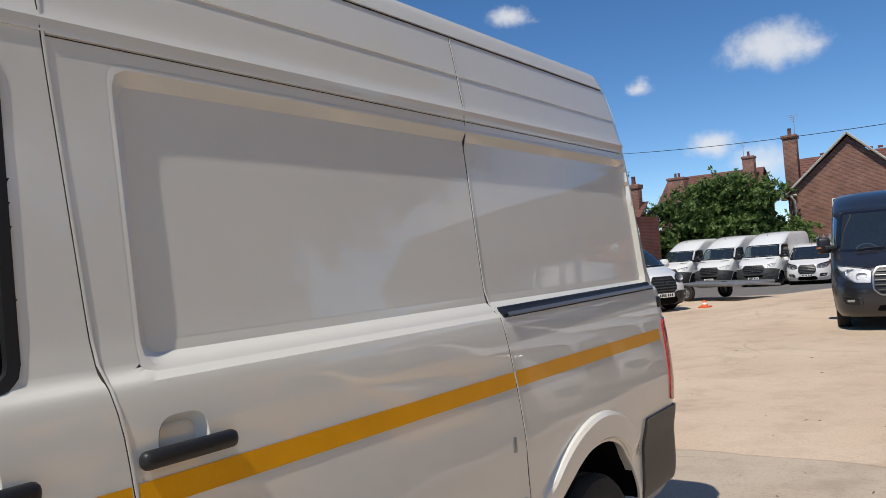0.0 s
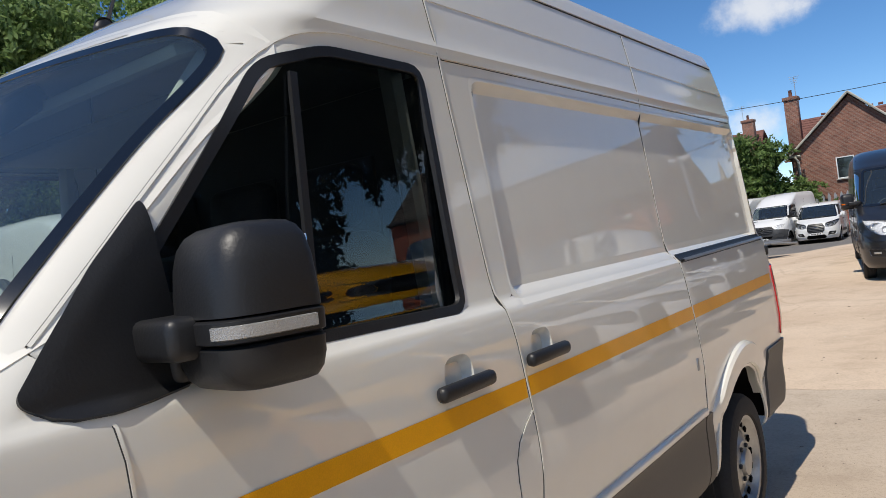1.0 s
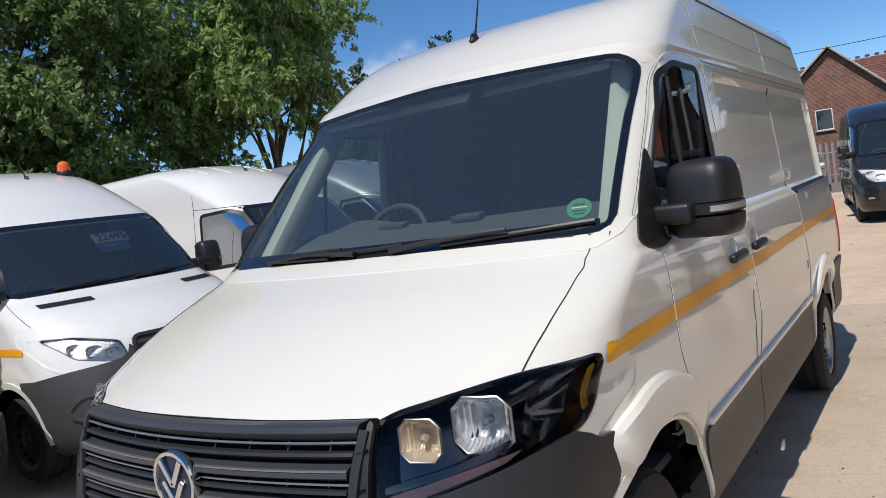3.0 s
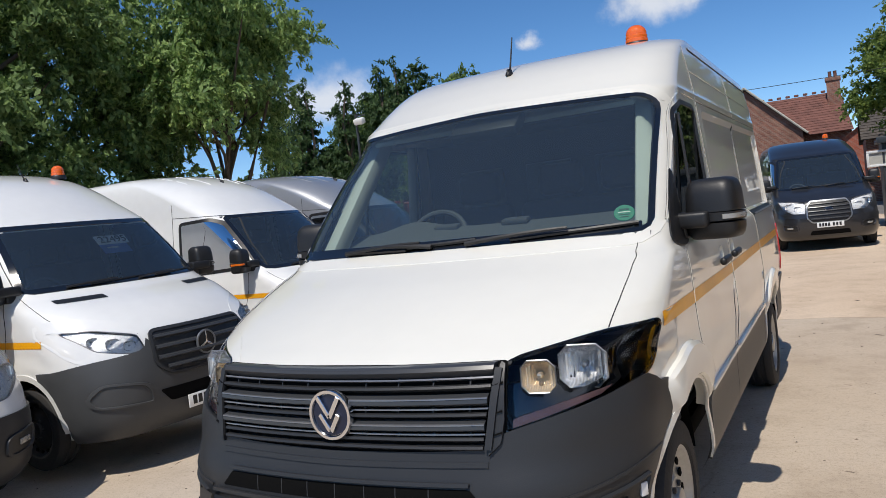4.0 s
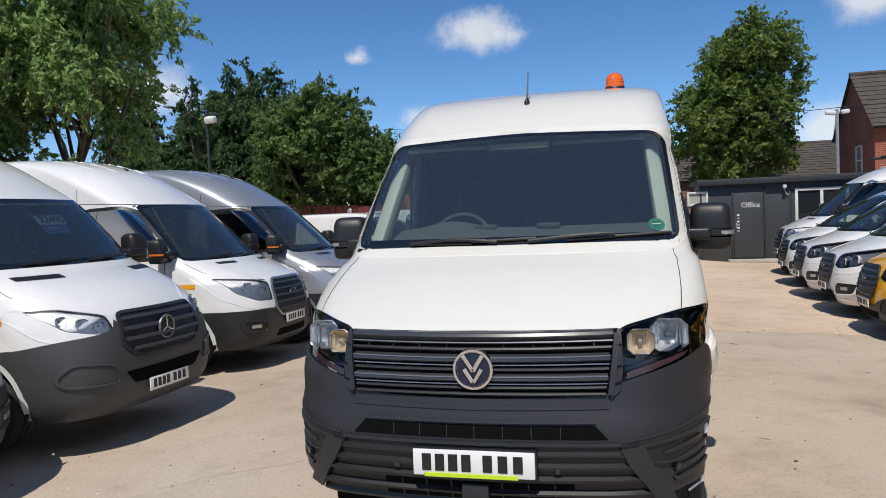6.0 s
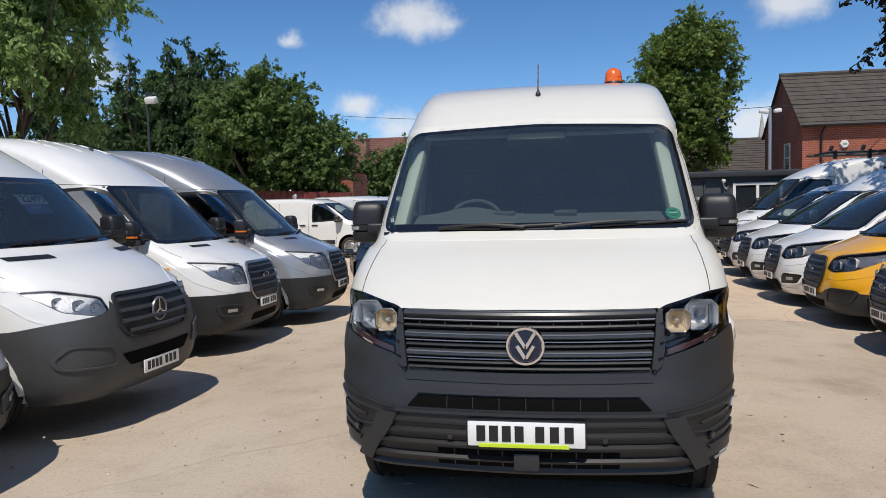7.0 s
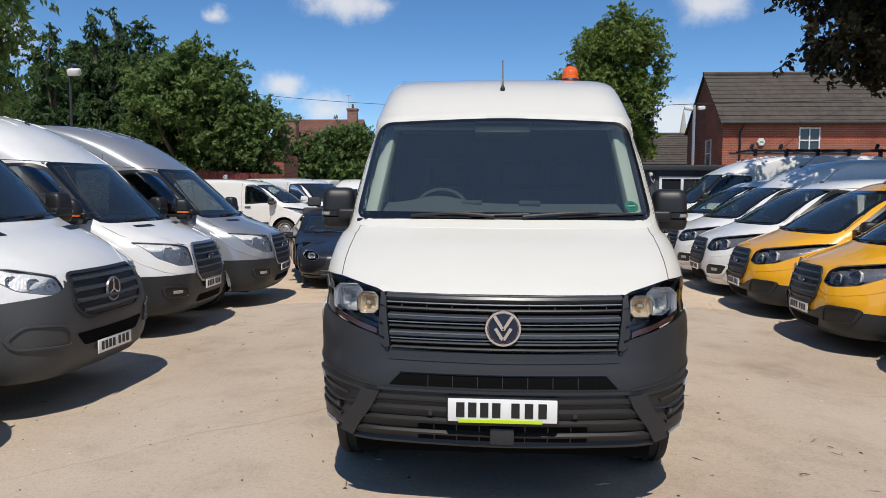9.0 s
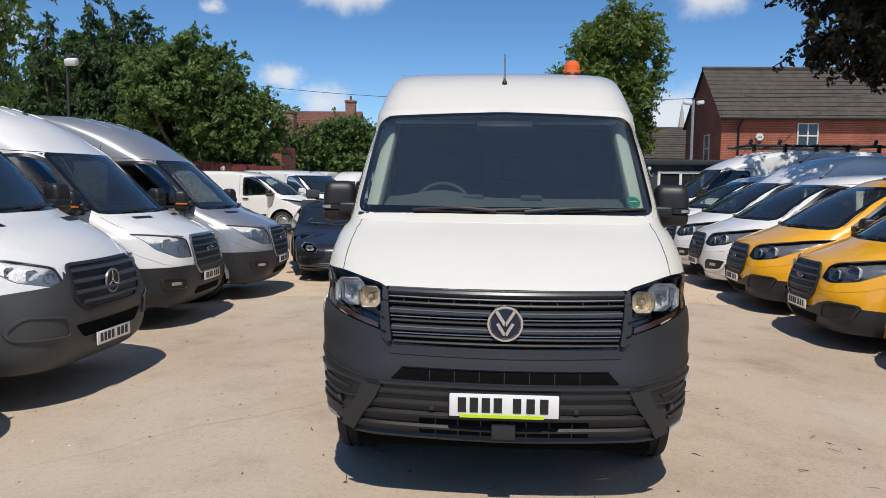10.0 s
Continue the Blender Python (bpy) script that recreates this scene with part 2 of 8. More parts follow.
def writing(name, body, size, m, material, parent=None, label=""):
    """Letters of the built-in font as a thin mesh."""
    cu = bpy.data.curves.new(name, "FONT")
    cu.body, cu.size, cu.extrude, cu.align_x, cu.align_y = body, size, 0.002, "CENTER", "CENTER"
    tmp = bpy.data.objects.new(name, cu)
    scene.collection.objects.link(tmp)
    me = bpy.data.meshes.new_from_object(tmp.evaluated_get(bpy.context.evaluated_depsgraph_get()))
    bpy.data.objects.remove(tmp)
    me.transform(m)
    me.materials.clear()
    me.materials.append(material)
    ob = new(name, me)
    if parent:
        ob.parent = parent
    if label:
        ob["label"] = label
    return ob


def smooth_step(a, b, x):
    t = min(max((x - a) / (b - a), 0.0), 1.0)
    return t * t * (3 - 2 * t)


def ground_height(x, y):
    """The yard: highest along its middle, falling off to both rows."""
    low, right = max(0.0, -1.2 - x), max(0.0, x - 2.0)
    k = min(1.0, low / 2)
    far = min(max(0.0, y - 6.0), 40.0)
    rise = min(1.0, max(0.0, (y - 13.0) / 7.0))
    back = min(15.0, max(0.0, y - 26.0))
    left = (-0.05 * min(low, 9) - 0.010 * far * k) * (1 - rise) - 0.033 * back * k
    rise_far = 0.010 * min(far, 14) - (0.010 * min(far, 14) - 0.14 * smooth_step(15.8, 20.0, y)) * smooth_step(3.0, 2.2, x)
    local = smooth_step(-3.2, -1.4, x) * smooth_step(3.3, 2.2, x) * smooth_step(15.0, 7.0, y)
    fall = 0.115 * smooth_step(6.0, -0.5, y) - 0.035
    return left - 0.10 * min(right, 1.4) + rise_far * (1 - k) + local * fall


# ---- vehicle skins ----
def pchip(xs, ys):
    """A smooth curve through the knots that never overshoots them."""
    xs, ys = np.array(xs, float), np.array(ys, float)
    h, d = np.diff(xs), np.diff(ys) / np.diff(xs)
    m = np.zeros(len(xs))
    for i in range(1, len(xs) - 1):
        if d[i - 1] * d[i] > 0:
            w1, w2 = 2 * h[i] + h[i - 1], h[i] + 2 * h[i - 1]
            m[i] = (w1 + w2) / (w1 / d[i - 1] + w2 / d[i])
    m[0], m[-1] = d[0], d[-1]

    def value(x):
        x = min(max(x, xs[0]), xs[-1])
        i = min(int(np.searchsorted(xs, x, side="right")) - 1, len(xs) - 2)
        t = (x - xs[i]) / h[i]
        return float((1 + 2 * t) * (1 - t) ** 2 * ys[i] + t * (1 - t) ** 2 * h[i] * m[i] + t * t * (3 - 2 * t) * ys[i + 1] + t * t * (t - 1) * h[i] * m[i + 1])
    return value


class Skin:
    """A vehicle's outer surface as level contours. The nose looks along -y, the ground is z = 0. Rows: z, nose y, bow, half width, corner radius, tail y."""

    def __init__(self, rows, tail_radius=0.14, arches=(), recesses=(), pinch=None):
        z = [r[0] for r in rows]
        self.lo, self.hi = z[0], z[-1]
        self.knots = z
        self.nose, self.bow, self.half, self.rad, self.tail = [pchip(z, [r[k] for r in rows]) for k in range(1, 6)]
        self.tail_radius, self.arches, self.recesses = tail_radius, arches, recesses
        self.pinch = pinch or (lambda z: 0.0)
        self.cache = {}

    def level(self, z):
        key = round(z, 5)
        if key not in self.cache:
            w = self.half(z)
            r = min(self.rad(z), w * 0.95)
            q = min(self.tail_radius, w * 0.9)
            nose, bow, tail = self.nose(z), self.bow(z), self.tail(z)
            self.cache[key] = (nose, bow, w, r, tail, nose + bow + r, tail - q, q)
        return self.cache[key]

    def press(self, y, z):
        """How far the pressings push the side out."""
        d = 0.0
        for cy, cz, r0, r1, out in self.arches:
            r = math.hypot(y - cy, z - cz)
            if z > cz - 0.15:
                d += out * smooth_step(r1, r1 - 0.05, r) * smooth_step(cz - 0.15, cz + 0.05, z)
        for y0, y1, z0, z1, edge, deep in self.recesses:
            ey = min(y - y0, y1 - y)
            ez = min(z - z0, (z1 - z) * 0.7)
            if ey > 0 and ez > 0:
                e = min(ey, ez) if max(ey, ez) > 2 * edge else edge * 2 - math.hypot(max(0, 2 * edge - ey), max(0, 2 * edge - ez))
                d -= deep * min(1.0, max(0.0, e / edge))
        return d

    def at(self, s, z):
        """The point at s (0 nose centre, 1 front corner, 2 tail corner, 3 tail centre; minus: the right-hand side) on the level z."""
        nose, bow, w, r, tail, yc, yq, q = self.level(z)
        g, a = (1 if s >= 0 else -1), abs(s)
        if a <= 0.7:
            x = (w - r) * a / 0.7
            y = nose + bow * (x / w) ** 2
            x *= 1 - self.pinch(z)
        elif a <= 1:
            t = (a - 0.7) / 0.3 * math.pi / 2
            x = w - r + r * math.sin(t)
            y = nose + bow * (x / w) ** 2 + r * (1 - math.cos(t))
            x *= 1 - self.pinch(z)
        elif a <= 2:
            y = yc + (yq - yc) * (a - 1)
            x = w * (1 - self.pinch(z) * smooth_step(yc + 0.16, yc, y)) + self.press(y, z)
        elif a <= 2.5:
            t = (a - 2) * math.pi
            x, y = w - q + q * math.cos(t), tail - q + q * math.sin(t)
        else:
            x, y = (w - q) * (3 - a) / 0.5, tail
        return Vector((g * x, y, z))

    def s_front(self, x, z):
        nose, bow, w, r, *_ = self.level(z)
        g, a = (1 if x >= 0 else -1), min(abs(x) / (1 - self.pinch(z)), w * 0.99999)
        if a <= w - r:
            return g * 0.7 * a / (w - r)
        return g * (0.7 + 0.3 * math.asin(min(1, (a - w + r) / r)) / (math.pi / 2))

    def s_side(self, y, z, g=1):
        nose, bow, w, r, tail, yc, yq, q = self.level(z)
        if y >= yc:
            return g * (1 + (y - yc) / (yq - yc)) if y <= yq else g * (2 + 0.5 * math.asin(min(1, (y - yq) / q)) / (math.pi / 2))
        lo, hi = 0.0, 1.0
        for _ in range(22):
            mid = (lo + hi) / 2
            if self.at(mid, z).y < y:
                lo = mid
            else:
                hi = mid
        return g * lo

    def normal(self, s, z):
        e = 0.012
        a = self.at(s + e * 0.4, z) - self.at(s - e * 0.4, z)
        z0, z1 = max(self.lo, z - e), min(self.hi, z + e)
        b = self.at(s, z1) - self.at(s, z0)
        n = a.cross(b)
        p = self.at(s, z)
        if n.dot(Vector((p.x, (p.y - 2.5) * 0.3, 0.5))) < 0:
            n = -n
        return n.normalized() if n.length > 1e-9 else Vector((0, 0, 1))

    def on(self, mode, a, z, off=0.0):
        """The point over the skin: mode f takes x, l and r take y on that side, c takes s."""
        z = min(max(z, self.lo), self.hi)
        s = self.s_front(a, z) if mode == "f" else a if mode == "c" else self.s_side(a, z, 1 if mode == "l" else -1)
        p = self.at(s, z)
        return p + self.normal(s, z) * off if off else p


def rounded(points, r, n=5):
    """A closed outline with its corners rounded."""
    out = []
    pts = [Vector(p) for p in points]
    for i, p in enumerate(pts):
        a, b = pts[i - 1] - p, pts[(i + 1) % len(pts)] - p
        cut = min(r, a.length * 0.45, b.length * 0.45)
        if cut < 1e-4:
            out.append(p)
            continue
        p0, p1 = p + a.normalized() * cut, p + b.normalized() * cut
        for k in range(n + 1):
            t = k / n
            out.append(p0 * (1 - t) ** 2 + p * 2 * t * (1 - t) + p1 * t * t)
    return out


def resampled(points, n, closed=True):
    pts = [Vector(p) for p in points] + ([Vector(points[0])] if closed else [])
    acc = [0.0]
    for i in range(1, len(pts)):
        acc.append(acc[-1] + (pts[i] - pts[i - 1]).length)
    out = []
    for k in range(n):
        d = acc[-1] * k / (n if closed else n - 1)
        i = max(1, min(int(np.searchsorted(acc, d)), len(pts) - 1))
        t = (d - acc[i - 1]) / max(1e-9, acc[i] - acc[i - 1])
        out.append(pts[i - 1].lerp(pts[i], t))
    return out


def inset(points, d):
    """An outline moved inwards by d."""
    n, out = len(points), []
    area = sum(points[i - 1].x * points[i].y - points[i].x * points[i - 1].y for i in range(n))
    g = 1 if area > 0 else -1
    for i in range(n):
        t = (points[(i + 1) % n] - points[i - 1])
        t = t.normalized() if t.length > 1e-9 else Vector((1, 0))
        out.append(points[i] + Vector((-t.y, t.x)) * (d * g))
    return out


def inside(points, x, y):
    hit = False
    for i in range(len(points)):
        a, b = points[i - 1], points[i]
        if (a[1] > y) != (b[1] > y) and x < (b[0] - a[0]) * (y - a[1]) / (b[1] - a[1]) + a[0]:
            hit = not hit
    return hit


def sheet(name, skin, mode, outline, off, material, parent, label="", r=0.03, rows=14, cols=16, thick=0.0, low=None):
    """A panel laid over the skin within an outline of (x or y or s, z). low: its height over the skin along the lower edge."""
    top_off = off
    pts = rounded([Vector(p) for p in outline], r)
    z0, z1 = min(p.y for p in pts), max(p.y for p in pts)
    zs = sorted({round(z0 + (z1 - z0) * k / rows, 4) for k in range(rows + 1)} | {round(p.y, 4) for p in pts})
    zs = [z for i, z in enumerate(zs) if i == 0 or i == len(zs) - 1 or z - zs[i - 1] > 0.002]
    spans = []
    for z in zs:
        zz, cross = min(max(z, z0 + 1e-4), z1 - 1e-4), []
        for i in range(len(pts)):
            a, b = pts[i - 1], pts[i]
            if (a.y > zz) != (b.y > zz):
                cross.append(a.x + (b.x - a.x) * (zz - a.y) / (b.y - a.y))
        spans.append((min(cross), max(cross)) if len(cross) > 1 else spans[-1])
    verts, faces, w = [], [], cols + 1
    for z, (a, b) in zip(zs, spans):
        if low is not None:
            off = low + (top_off - low) * (z - z0) / (z1 - z0)
        for k in range(w):
            verts.append(skin.on(mode, a + (b - a) * k / cols, z, off))
    count = len(verts)
    for i in range(len(zs) - 1):
        for k in range(cols):
            faces.append((i * w + k, i * w + k + 1, (i + 1) * w + k + 1, (i + 1) * w + k))
    if thick:
        for z, (a, b) in zip(zs, spans):
            for k in range(w):
                verts.append(skin.on(mode, a + (b - a) * k / cols, z, off - thick))
        rim = [k for k in range(w)] + [i * w + cols for i in range(1, len(zs))] + [(len(zs) - 1) * w + k for k in range(cols - 1, -1, -1)] + [i * w for i in range(len(zs) - 2, 0, -1)]
        for i in range(len(rim)):
            a, b = rim[i - 1], rim[i]
            faces.append((a, b, b + count, a + count))
    ob = mesh_object(name, verts, faces, material, parent, label)
    return ob


def rim(name, skin, mode, outline, outer, inner, off, material, parent, label="", r=0.03, n=96, drop=0.0):
    """A frame over the skin: from the outline moved out by outer to the same moved in by inner. drop: how much lower its inner edge lies."""
    base = resampled(rounded([Vector(p) for p in outline], r), n)
    lines = [(inset(base, -outer), off - 0.012), (inset(base, -outer + 0.003), off), (inset(base, inner - 0.003), off - drop * 0.9), (inset(base, inner), off - drop - 0.012)]
    verts, faces = [], []
    for line, o in lines:
        for p in line:
            verts.append(skin.on(mode, p.x, p.y, o))
    for k in range(3):
        for i in range(n):
            faces.append((k * n + i, k * n + (i + 1) % n, (k + 1) * n + (i + 1) % n, (k + 1) * n + i))
    return mesh_object(name, verts, faces, material, parent, label)


def ribbon(name, skin, mode, line, width, off, material, parent, label="", n=0, ends=None, smooth_line=True):
    """A strip of the given width along a line on the skin, with folded-down edges."""
    pts = [Vector(p) for p in line]
    if n == 0:
        n = max(4, int(sum((pts[i] - pts[i - 1]).length for i in range(1, len(pts))) / 0.05))
    pts = resampled(pts, n, False)
    if smooth_line:
        for _ in range(2):
            pts = [pts[0]] + [(pts[i - 1] + pts[i] * 2 + pts[i + 1]) / 4 for i in range(1, n - 1)] + [pts[-1]]
    verts, faces = [], []
    for i, p in enumerate(pts):
        t = (pts[min(i + 1, n - 1)] - pts[max(i - 1, 0)]).normalized()
        side = Vector((-t.y, t.x)) * width / 2
        if ends:
            side *= ends(i / (n - 1))
        for k, o in ((1.0, off - 0.01), (0.92, off), (-0.92, off), (-1.0, off - 0.01)):
            q = p + side * k
            verts.append(skin.on(mode, q.x, q.y, o))
    for i in range(n - 1):
        for k in range(3):
            faces.append((i * 4 + k, i * 4 + k + 1, i * 4 + k + 5, i * 4 + k + 4))
    return mesh_object(name, verts, faces, material, parent, label)


def seam(name, skin, mode, line, parent, shift=0.004):
    """A panel gap: a thin dark line with the rolled edge of the sheet beside it."""
    gap = ribbon(name, skin, mode, line, 0.0022, 0.0015, SEAM, parent)
    ribbon("rolled_edge", skin, mode, [(a + shift, z) for a, z in line], 0.006, 0.0032, PAINT_WHITE, gap)
    return gap


def skin_bar(name, skin, line, section, material, parent, label="", n=40, mode="f"):
    """A bar along a line on the skin, of a section given as (out, up)."""
    pts, k = resampled([Vector(p) for p in line], n, False), len(section)
    verts = [skin.on(mode, p.x, p.y + up, 0.0) + skin.normal(skin.s_front(p.x, p.y), p.y) * out for p in pts for out, up in section]
    faces = [(i * k + j, i * k + (j + 1) % k, (i + 1) * k + (j + 1) % k, (i + 1) * k + j) for i in range(n - 1) for j in range(k)]
    faces += [tuple(range(k)), tuple(range((n - 1) * k, n * k))[::-1]]
    return mesh_object(name, verts, faces, material, parent, label, sharp=25)


def shell(name, skin, step, material, parent, holes, arches, label="", side_step=None, sharp=40, fit_edges=False):
    """The body's sheet metal, with holes: (mode, outline) for windows and lamps, and round wheel openings (y, z, radius)."""
    zs = [skin.lo]
    while zs[-1] < skin.hi - 1e-6:
        z, dz = zs[-1], step
        for _ in range(6):
            zn = min(z + dz, skin.hi)
            gap = max((skin.at(s, zn) - skin.at(s, z)).length for s in (0.0, 0.69, 1.0))
            if gap <= step * 1.5:
                break
            dz *= 0.6
        zs.append(min(z + dz, skin.hi))
    lines = [z for rec in skin.recesses for z in (rec[2], rec[2] + rec[4], rec[3] - rec[4] / 0.7, rec[3])]
    zs = sorted([z for z in zs if all(abs(z - q) > 0.006 for q in lines)] + lines)
    nf, nc = int(0.8 / step), 8
    ns = int((skin.tail(1.0) - skin.nose(1.0)) / (side_step or step))
    ss = [0.7 * k / nf for k in range(nf)] + [0.7 + 0.3 * k / nc for k in range(nc)] + [1 + k / ns for k in range(ns)] + [2 + 0.5 * k / 5 for k in range(5)] + [2.5, 2.75, 3.0]
    full = [-s for s in ss[::-1]] + ss[1:]
    w = len(full)
    grid = [[skin.at(s, z) for s in full] for z in zs]
    for y0, y1, z0, z1, edge, deep in skin.recesses:
        for row in grid:
            if z0 - 0.03 < row[0].z < z1 + 0.03:
                for half in (range(0, w // 2), range(w // 2, w)):
                    for y in (y0, y0 + edge, y1 - edge, y1):
                        k = min(half, key=lambda i: abs(row[i].y - y) if 1 <= abs(full[i]) <= 2 else 9)
                        row[k] = skin.on("l" if full[k] > 0 else "r", y, row[k].z)
    for cy, cz, radius in arches:
        for row in grid:
            for p in row:
                r = math.hypot(p.y - cy, p.z - cz)
                if abs(r - radius) < (side_step or step) * 0.62 and abs(p.x) > 0.5:
                    k = radius / r
                    p.y, p.z = cy + (p.y - cy) * k, cz + (p.z - cz) * k
    polys = [(mode, [(p.x, p.y) for p in rounded([Vector(q) for q in line], 0.04)]) for mode, line in holes]
    if fit_edges:  # the sheet ends exactly along the openings of its sides
        for mode, poly in polys:
            if mode in "lr":
                y0, y1 = min(p[0] for p in poly) - 0.03, max(p[0] for p in poly) + 0.03
                z0, z1 = min(p[1] for p in poly) - 0.03, max(p[1] for p in poly) + 0.03
                edges = [(Vector(poly[i - 1]), Vector(poly[i])) for i in range(len(poly))]
                for row in grid:
                    for k, p in enumerate(row):
                        if y0 < p.y < y1 and z0 < p.z < z1 and (full[k] > 0) == (mode == "l") and abs(full[k]) > 0.8:
                            q = Vector((p.y, p.z))
                            near = None
                            for a, b in edges:
                                t = (q - a).dot(b - a) / max(1e-12, (b - a).length_squared)
                                c = a.lerp(b, min(1.0, max(0.0, t)))
                                if near is None or (c - q).length < (near - q).length:
                                    near = c
                            if (near - q).length < step * 0.6:
                                row[k] = skin.on(mode, near.x, near.y)
    verts = [p for row in grid for p in row]
    faces = []
    for i in range(len(zs) - 1):
        zc = (zs[i] + zs[i + 1]) / 2
        for k in range(w - 1):
            c = (grid[i][k] + grid[i + 1][k] + grid[i][k + 1] + grid[i + 1][k + 1]) / 4
            sc = (full[k] + full[k + 1]) / 2
            skip = False
            for mode, poly in polys:
                if mode == "f" and abs(sc) < 1.0 and inside(poly, c.x, c.z):
                    skip = True
                elif mode == "c" and inside(poly, sc, c.z):
                    skip = True
                elif mode == "l" and 0.9 < sc < 2.2 and inside(poly, c.y, c.z):
                    skip = True
                elif mode == "r" and -2.2 < sc < -0.9 and inside(poly, c.y, c.z):
                    skip = True
            for cy, cz, radius in arches:
                if abs(c.x) > 0.5 and math.hypot(c.y - cy, c.z - cz) < radius - 0.002:
                    skip = True
            if not skip:
                faces.append((i * w + k, i * w + k + 1, (i + 1) * w + k + 1, (i + 1) * w + k))
    top = (len(zs) - 1) * w
    faces.append(tuple(range(top, top + w)))
    return mesh_object(name, verts, faces, material, parent, label, sharp=sharp)


def pressing(name, skin, mode, rec, material, parent):
    """The sunk field of a side panel: its bent edge all round, and the flat field within it."""
    y0, y1, z0, z1, edge, deep = rec

    def loop(d, n=260):
        r = max(0.012, 2 * edge - d) if d >= 0 else 0.034 if d < -0.01 else 0.042
        k = d / 0.7 if d > 0 else d
        return resampled(rounded([Vector(p) for p in ((y0 + d, z0 + d), (y1 - d, z0 + d), (y1 - d, z1 - k), (y0 + d, z1 - k))], r, 8), n)

    lines = [(loop(d), o) for d, o in ((-0.013, -0.0012), (-0.008, 0.0), (0.0, 0.0), (edge * 0.5, 0.0), (edge, 0.0), (edge + 0.012, 0.0), (edge + 0.03, -0.0004))]
    n = len(lines[0][0])
    verts = [skin.on(mode, p.x, p.y, o) for line, o in lines for p in line]
    faces = [(k * n + i, k * n + (i + 1) % n, (k + 1) * n + (i + 1) % n, (k + 1) * n + i) for k in range(len(lines) - 1) for i in range(n)]
    bent = mesh_object(name, verts, faces, material, parent, sharp=22)
    sheet("pressed_field", skin, mode, [(y0 + edge + 0.026, z0 + edge + 0.026), (y1 - edge - 0.026, z0 + edge + 0.026), (y1 - edge - 0.026, z1 - edge / 0.7 - 0.036), (y0 + edge + 0.026, z1 - edge / 0.7 - 0.036)], 0.0, material, bent, r=0.004, rows=16, cols=50)
    return bent


# ---- vehicle parts ----
def wheel(parent, x, y, r, g, rim_material=STEEL, width=0.22, rim_r=0.225, style="steel", lift=0.0):
    """A road wheel that looks along g * x."""
    hub = new("wheel")
    hub.parent = parent
    m = pose(x, y, r + lift)
    w = width / 2
    prof = [(rim_r - 0.005, -w * 0.8), (rim_r + 0.02, -w), (r - 0.05, -w * 1.02), (r - 0.018, -w * 0.93), (r - 0.002, -w * 0.72)]
    for t in (-0.45, -0.42, -0.15, -0.12, 0.12, 0.15, 0.42, 0.45):
        prof.append((r - (0.010 if abs(t) in (0.42, 0.15) else 0.0), t * w))
    prof += [(r - 0.002, w * 0.72), (r - 0.018, w * 0.93), (r - 0.05, w * 1.02), (rim_r + 0.02, w), (rim_r - 0.005, w * 0.8)]
    verts, faces = lathe_mesh(prof, 40, "X")
    mesh_object("tyre", [m @ Vector((g * a, b, c)) for a, b, c in verts], faces, RUBBER, hub)
    d = w * 0.9
    prof = [(rim_r, -d), (rim_r - 0.012, -d * 0.3), (rim_r - 0.012, d * 0.75), (rim_r + 0.012, d * 0.95), (rim_r + 0.012, d * 1.02), (rim_r - 0.006, d * 0.98),
            (rim_r - 0.022, d * 0.70), (rim_r - 0.05, d * 0.45), (0.125, d * 0.62), (0.105, d * 0.78), (0.07, d * 0.80), (0.065, d * 1.0), (0.05, d * 1.05), (0.001, d * 1.05)]
    verts, faces = lathe_mesh(prof, 40, "X")
    mesh_object("rim", [m @ Vector((g * a, b, c)) for a, b, c in verts], faces, rim_material, hub)
    bm = bmesh.new()
    holes = 16 if style == "steel" else 5
    for k in range(holes):
        a = 2 * math.pi * k / holes
        size = (0.012, 0.026, 0.036) if style == "steel" else (0.014, 0.075, 0.075)
        rad = rim_r - 0.037 if style == "steel" else rim_r - 0.07
        add_box(bm, size, m @ Matrix.Translation((g * d * (0.62 if style == "steel" else 0.64), rad * math.cos(a), rad * math.sin(a))) @ Matrix.Rotation(a, 4, "X"), 0.005)
    # solid blocks in shade black stand for the vent holes
    tagged(part("rim_slots", bm, SHADE_BLACK, hub, "near-black blocks painted as the shade in rim vent holes"), kind="stuff")
    bm = bmesh.new()
    for k in range(6):
        a = 2 * math.pi * k / 6
        add_box(bm, (0.02, 0.022, 0.022), m @ Matrix.Translation((g * d * 0.82, 0.085 * math.cos(a), 0.085 * math.sin(a))), 0.005)
    tagged(part("wheel_bolts", bm, PLASTIC, hub), kind="stuff")
    return hub


def arch_flare(parent, skin, mode, cy, cz, r, wide, a0, a1):
    """The raised moulding round a wheel opening, between two angles."""
    section = [(-0.004, -0.04), (-0.004, 0.020), (0.006, 0.030), (wide * 0.5, 0.033), (wide * 0.86, 0.029), (wide * 0.97, 0.016), (wide, 0.0)]
    n, k = 44, len(section)
    verts, faces = [], []
    for i in range(n + 1):
        a = radians(a0 + (a1 - a0) * i / n)
        end = 0.15 + 0.85 * smooth_step(0, 6, min(i, n - i))
        for dr, off in section:
            verts.append(skin.on(mode, cy + (r + dr) * math.cos(a), cz + (r + dr) * math.sin(a), off * end if off > 0 else off))
    for i in range(n):
        for j in range(k - 1):
            b = i * k + j
            faces.append((b, b + 1, b + k + 1, b + k))
    return mesh_object("arch_flare", verts, faces, PAINT_WHITE, parent, "raised white arch moulding", sharp=30)


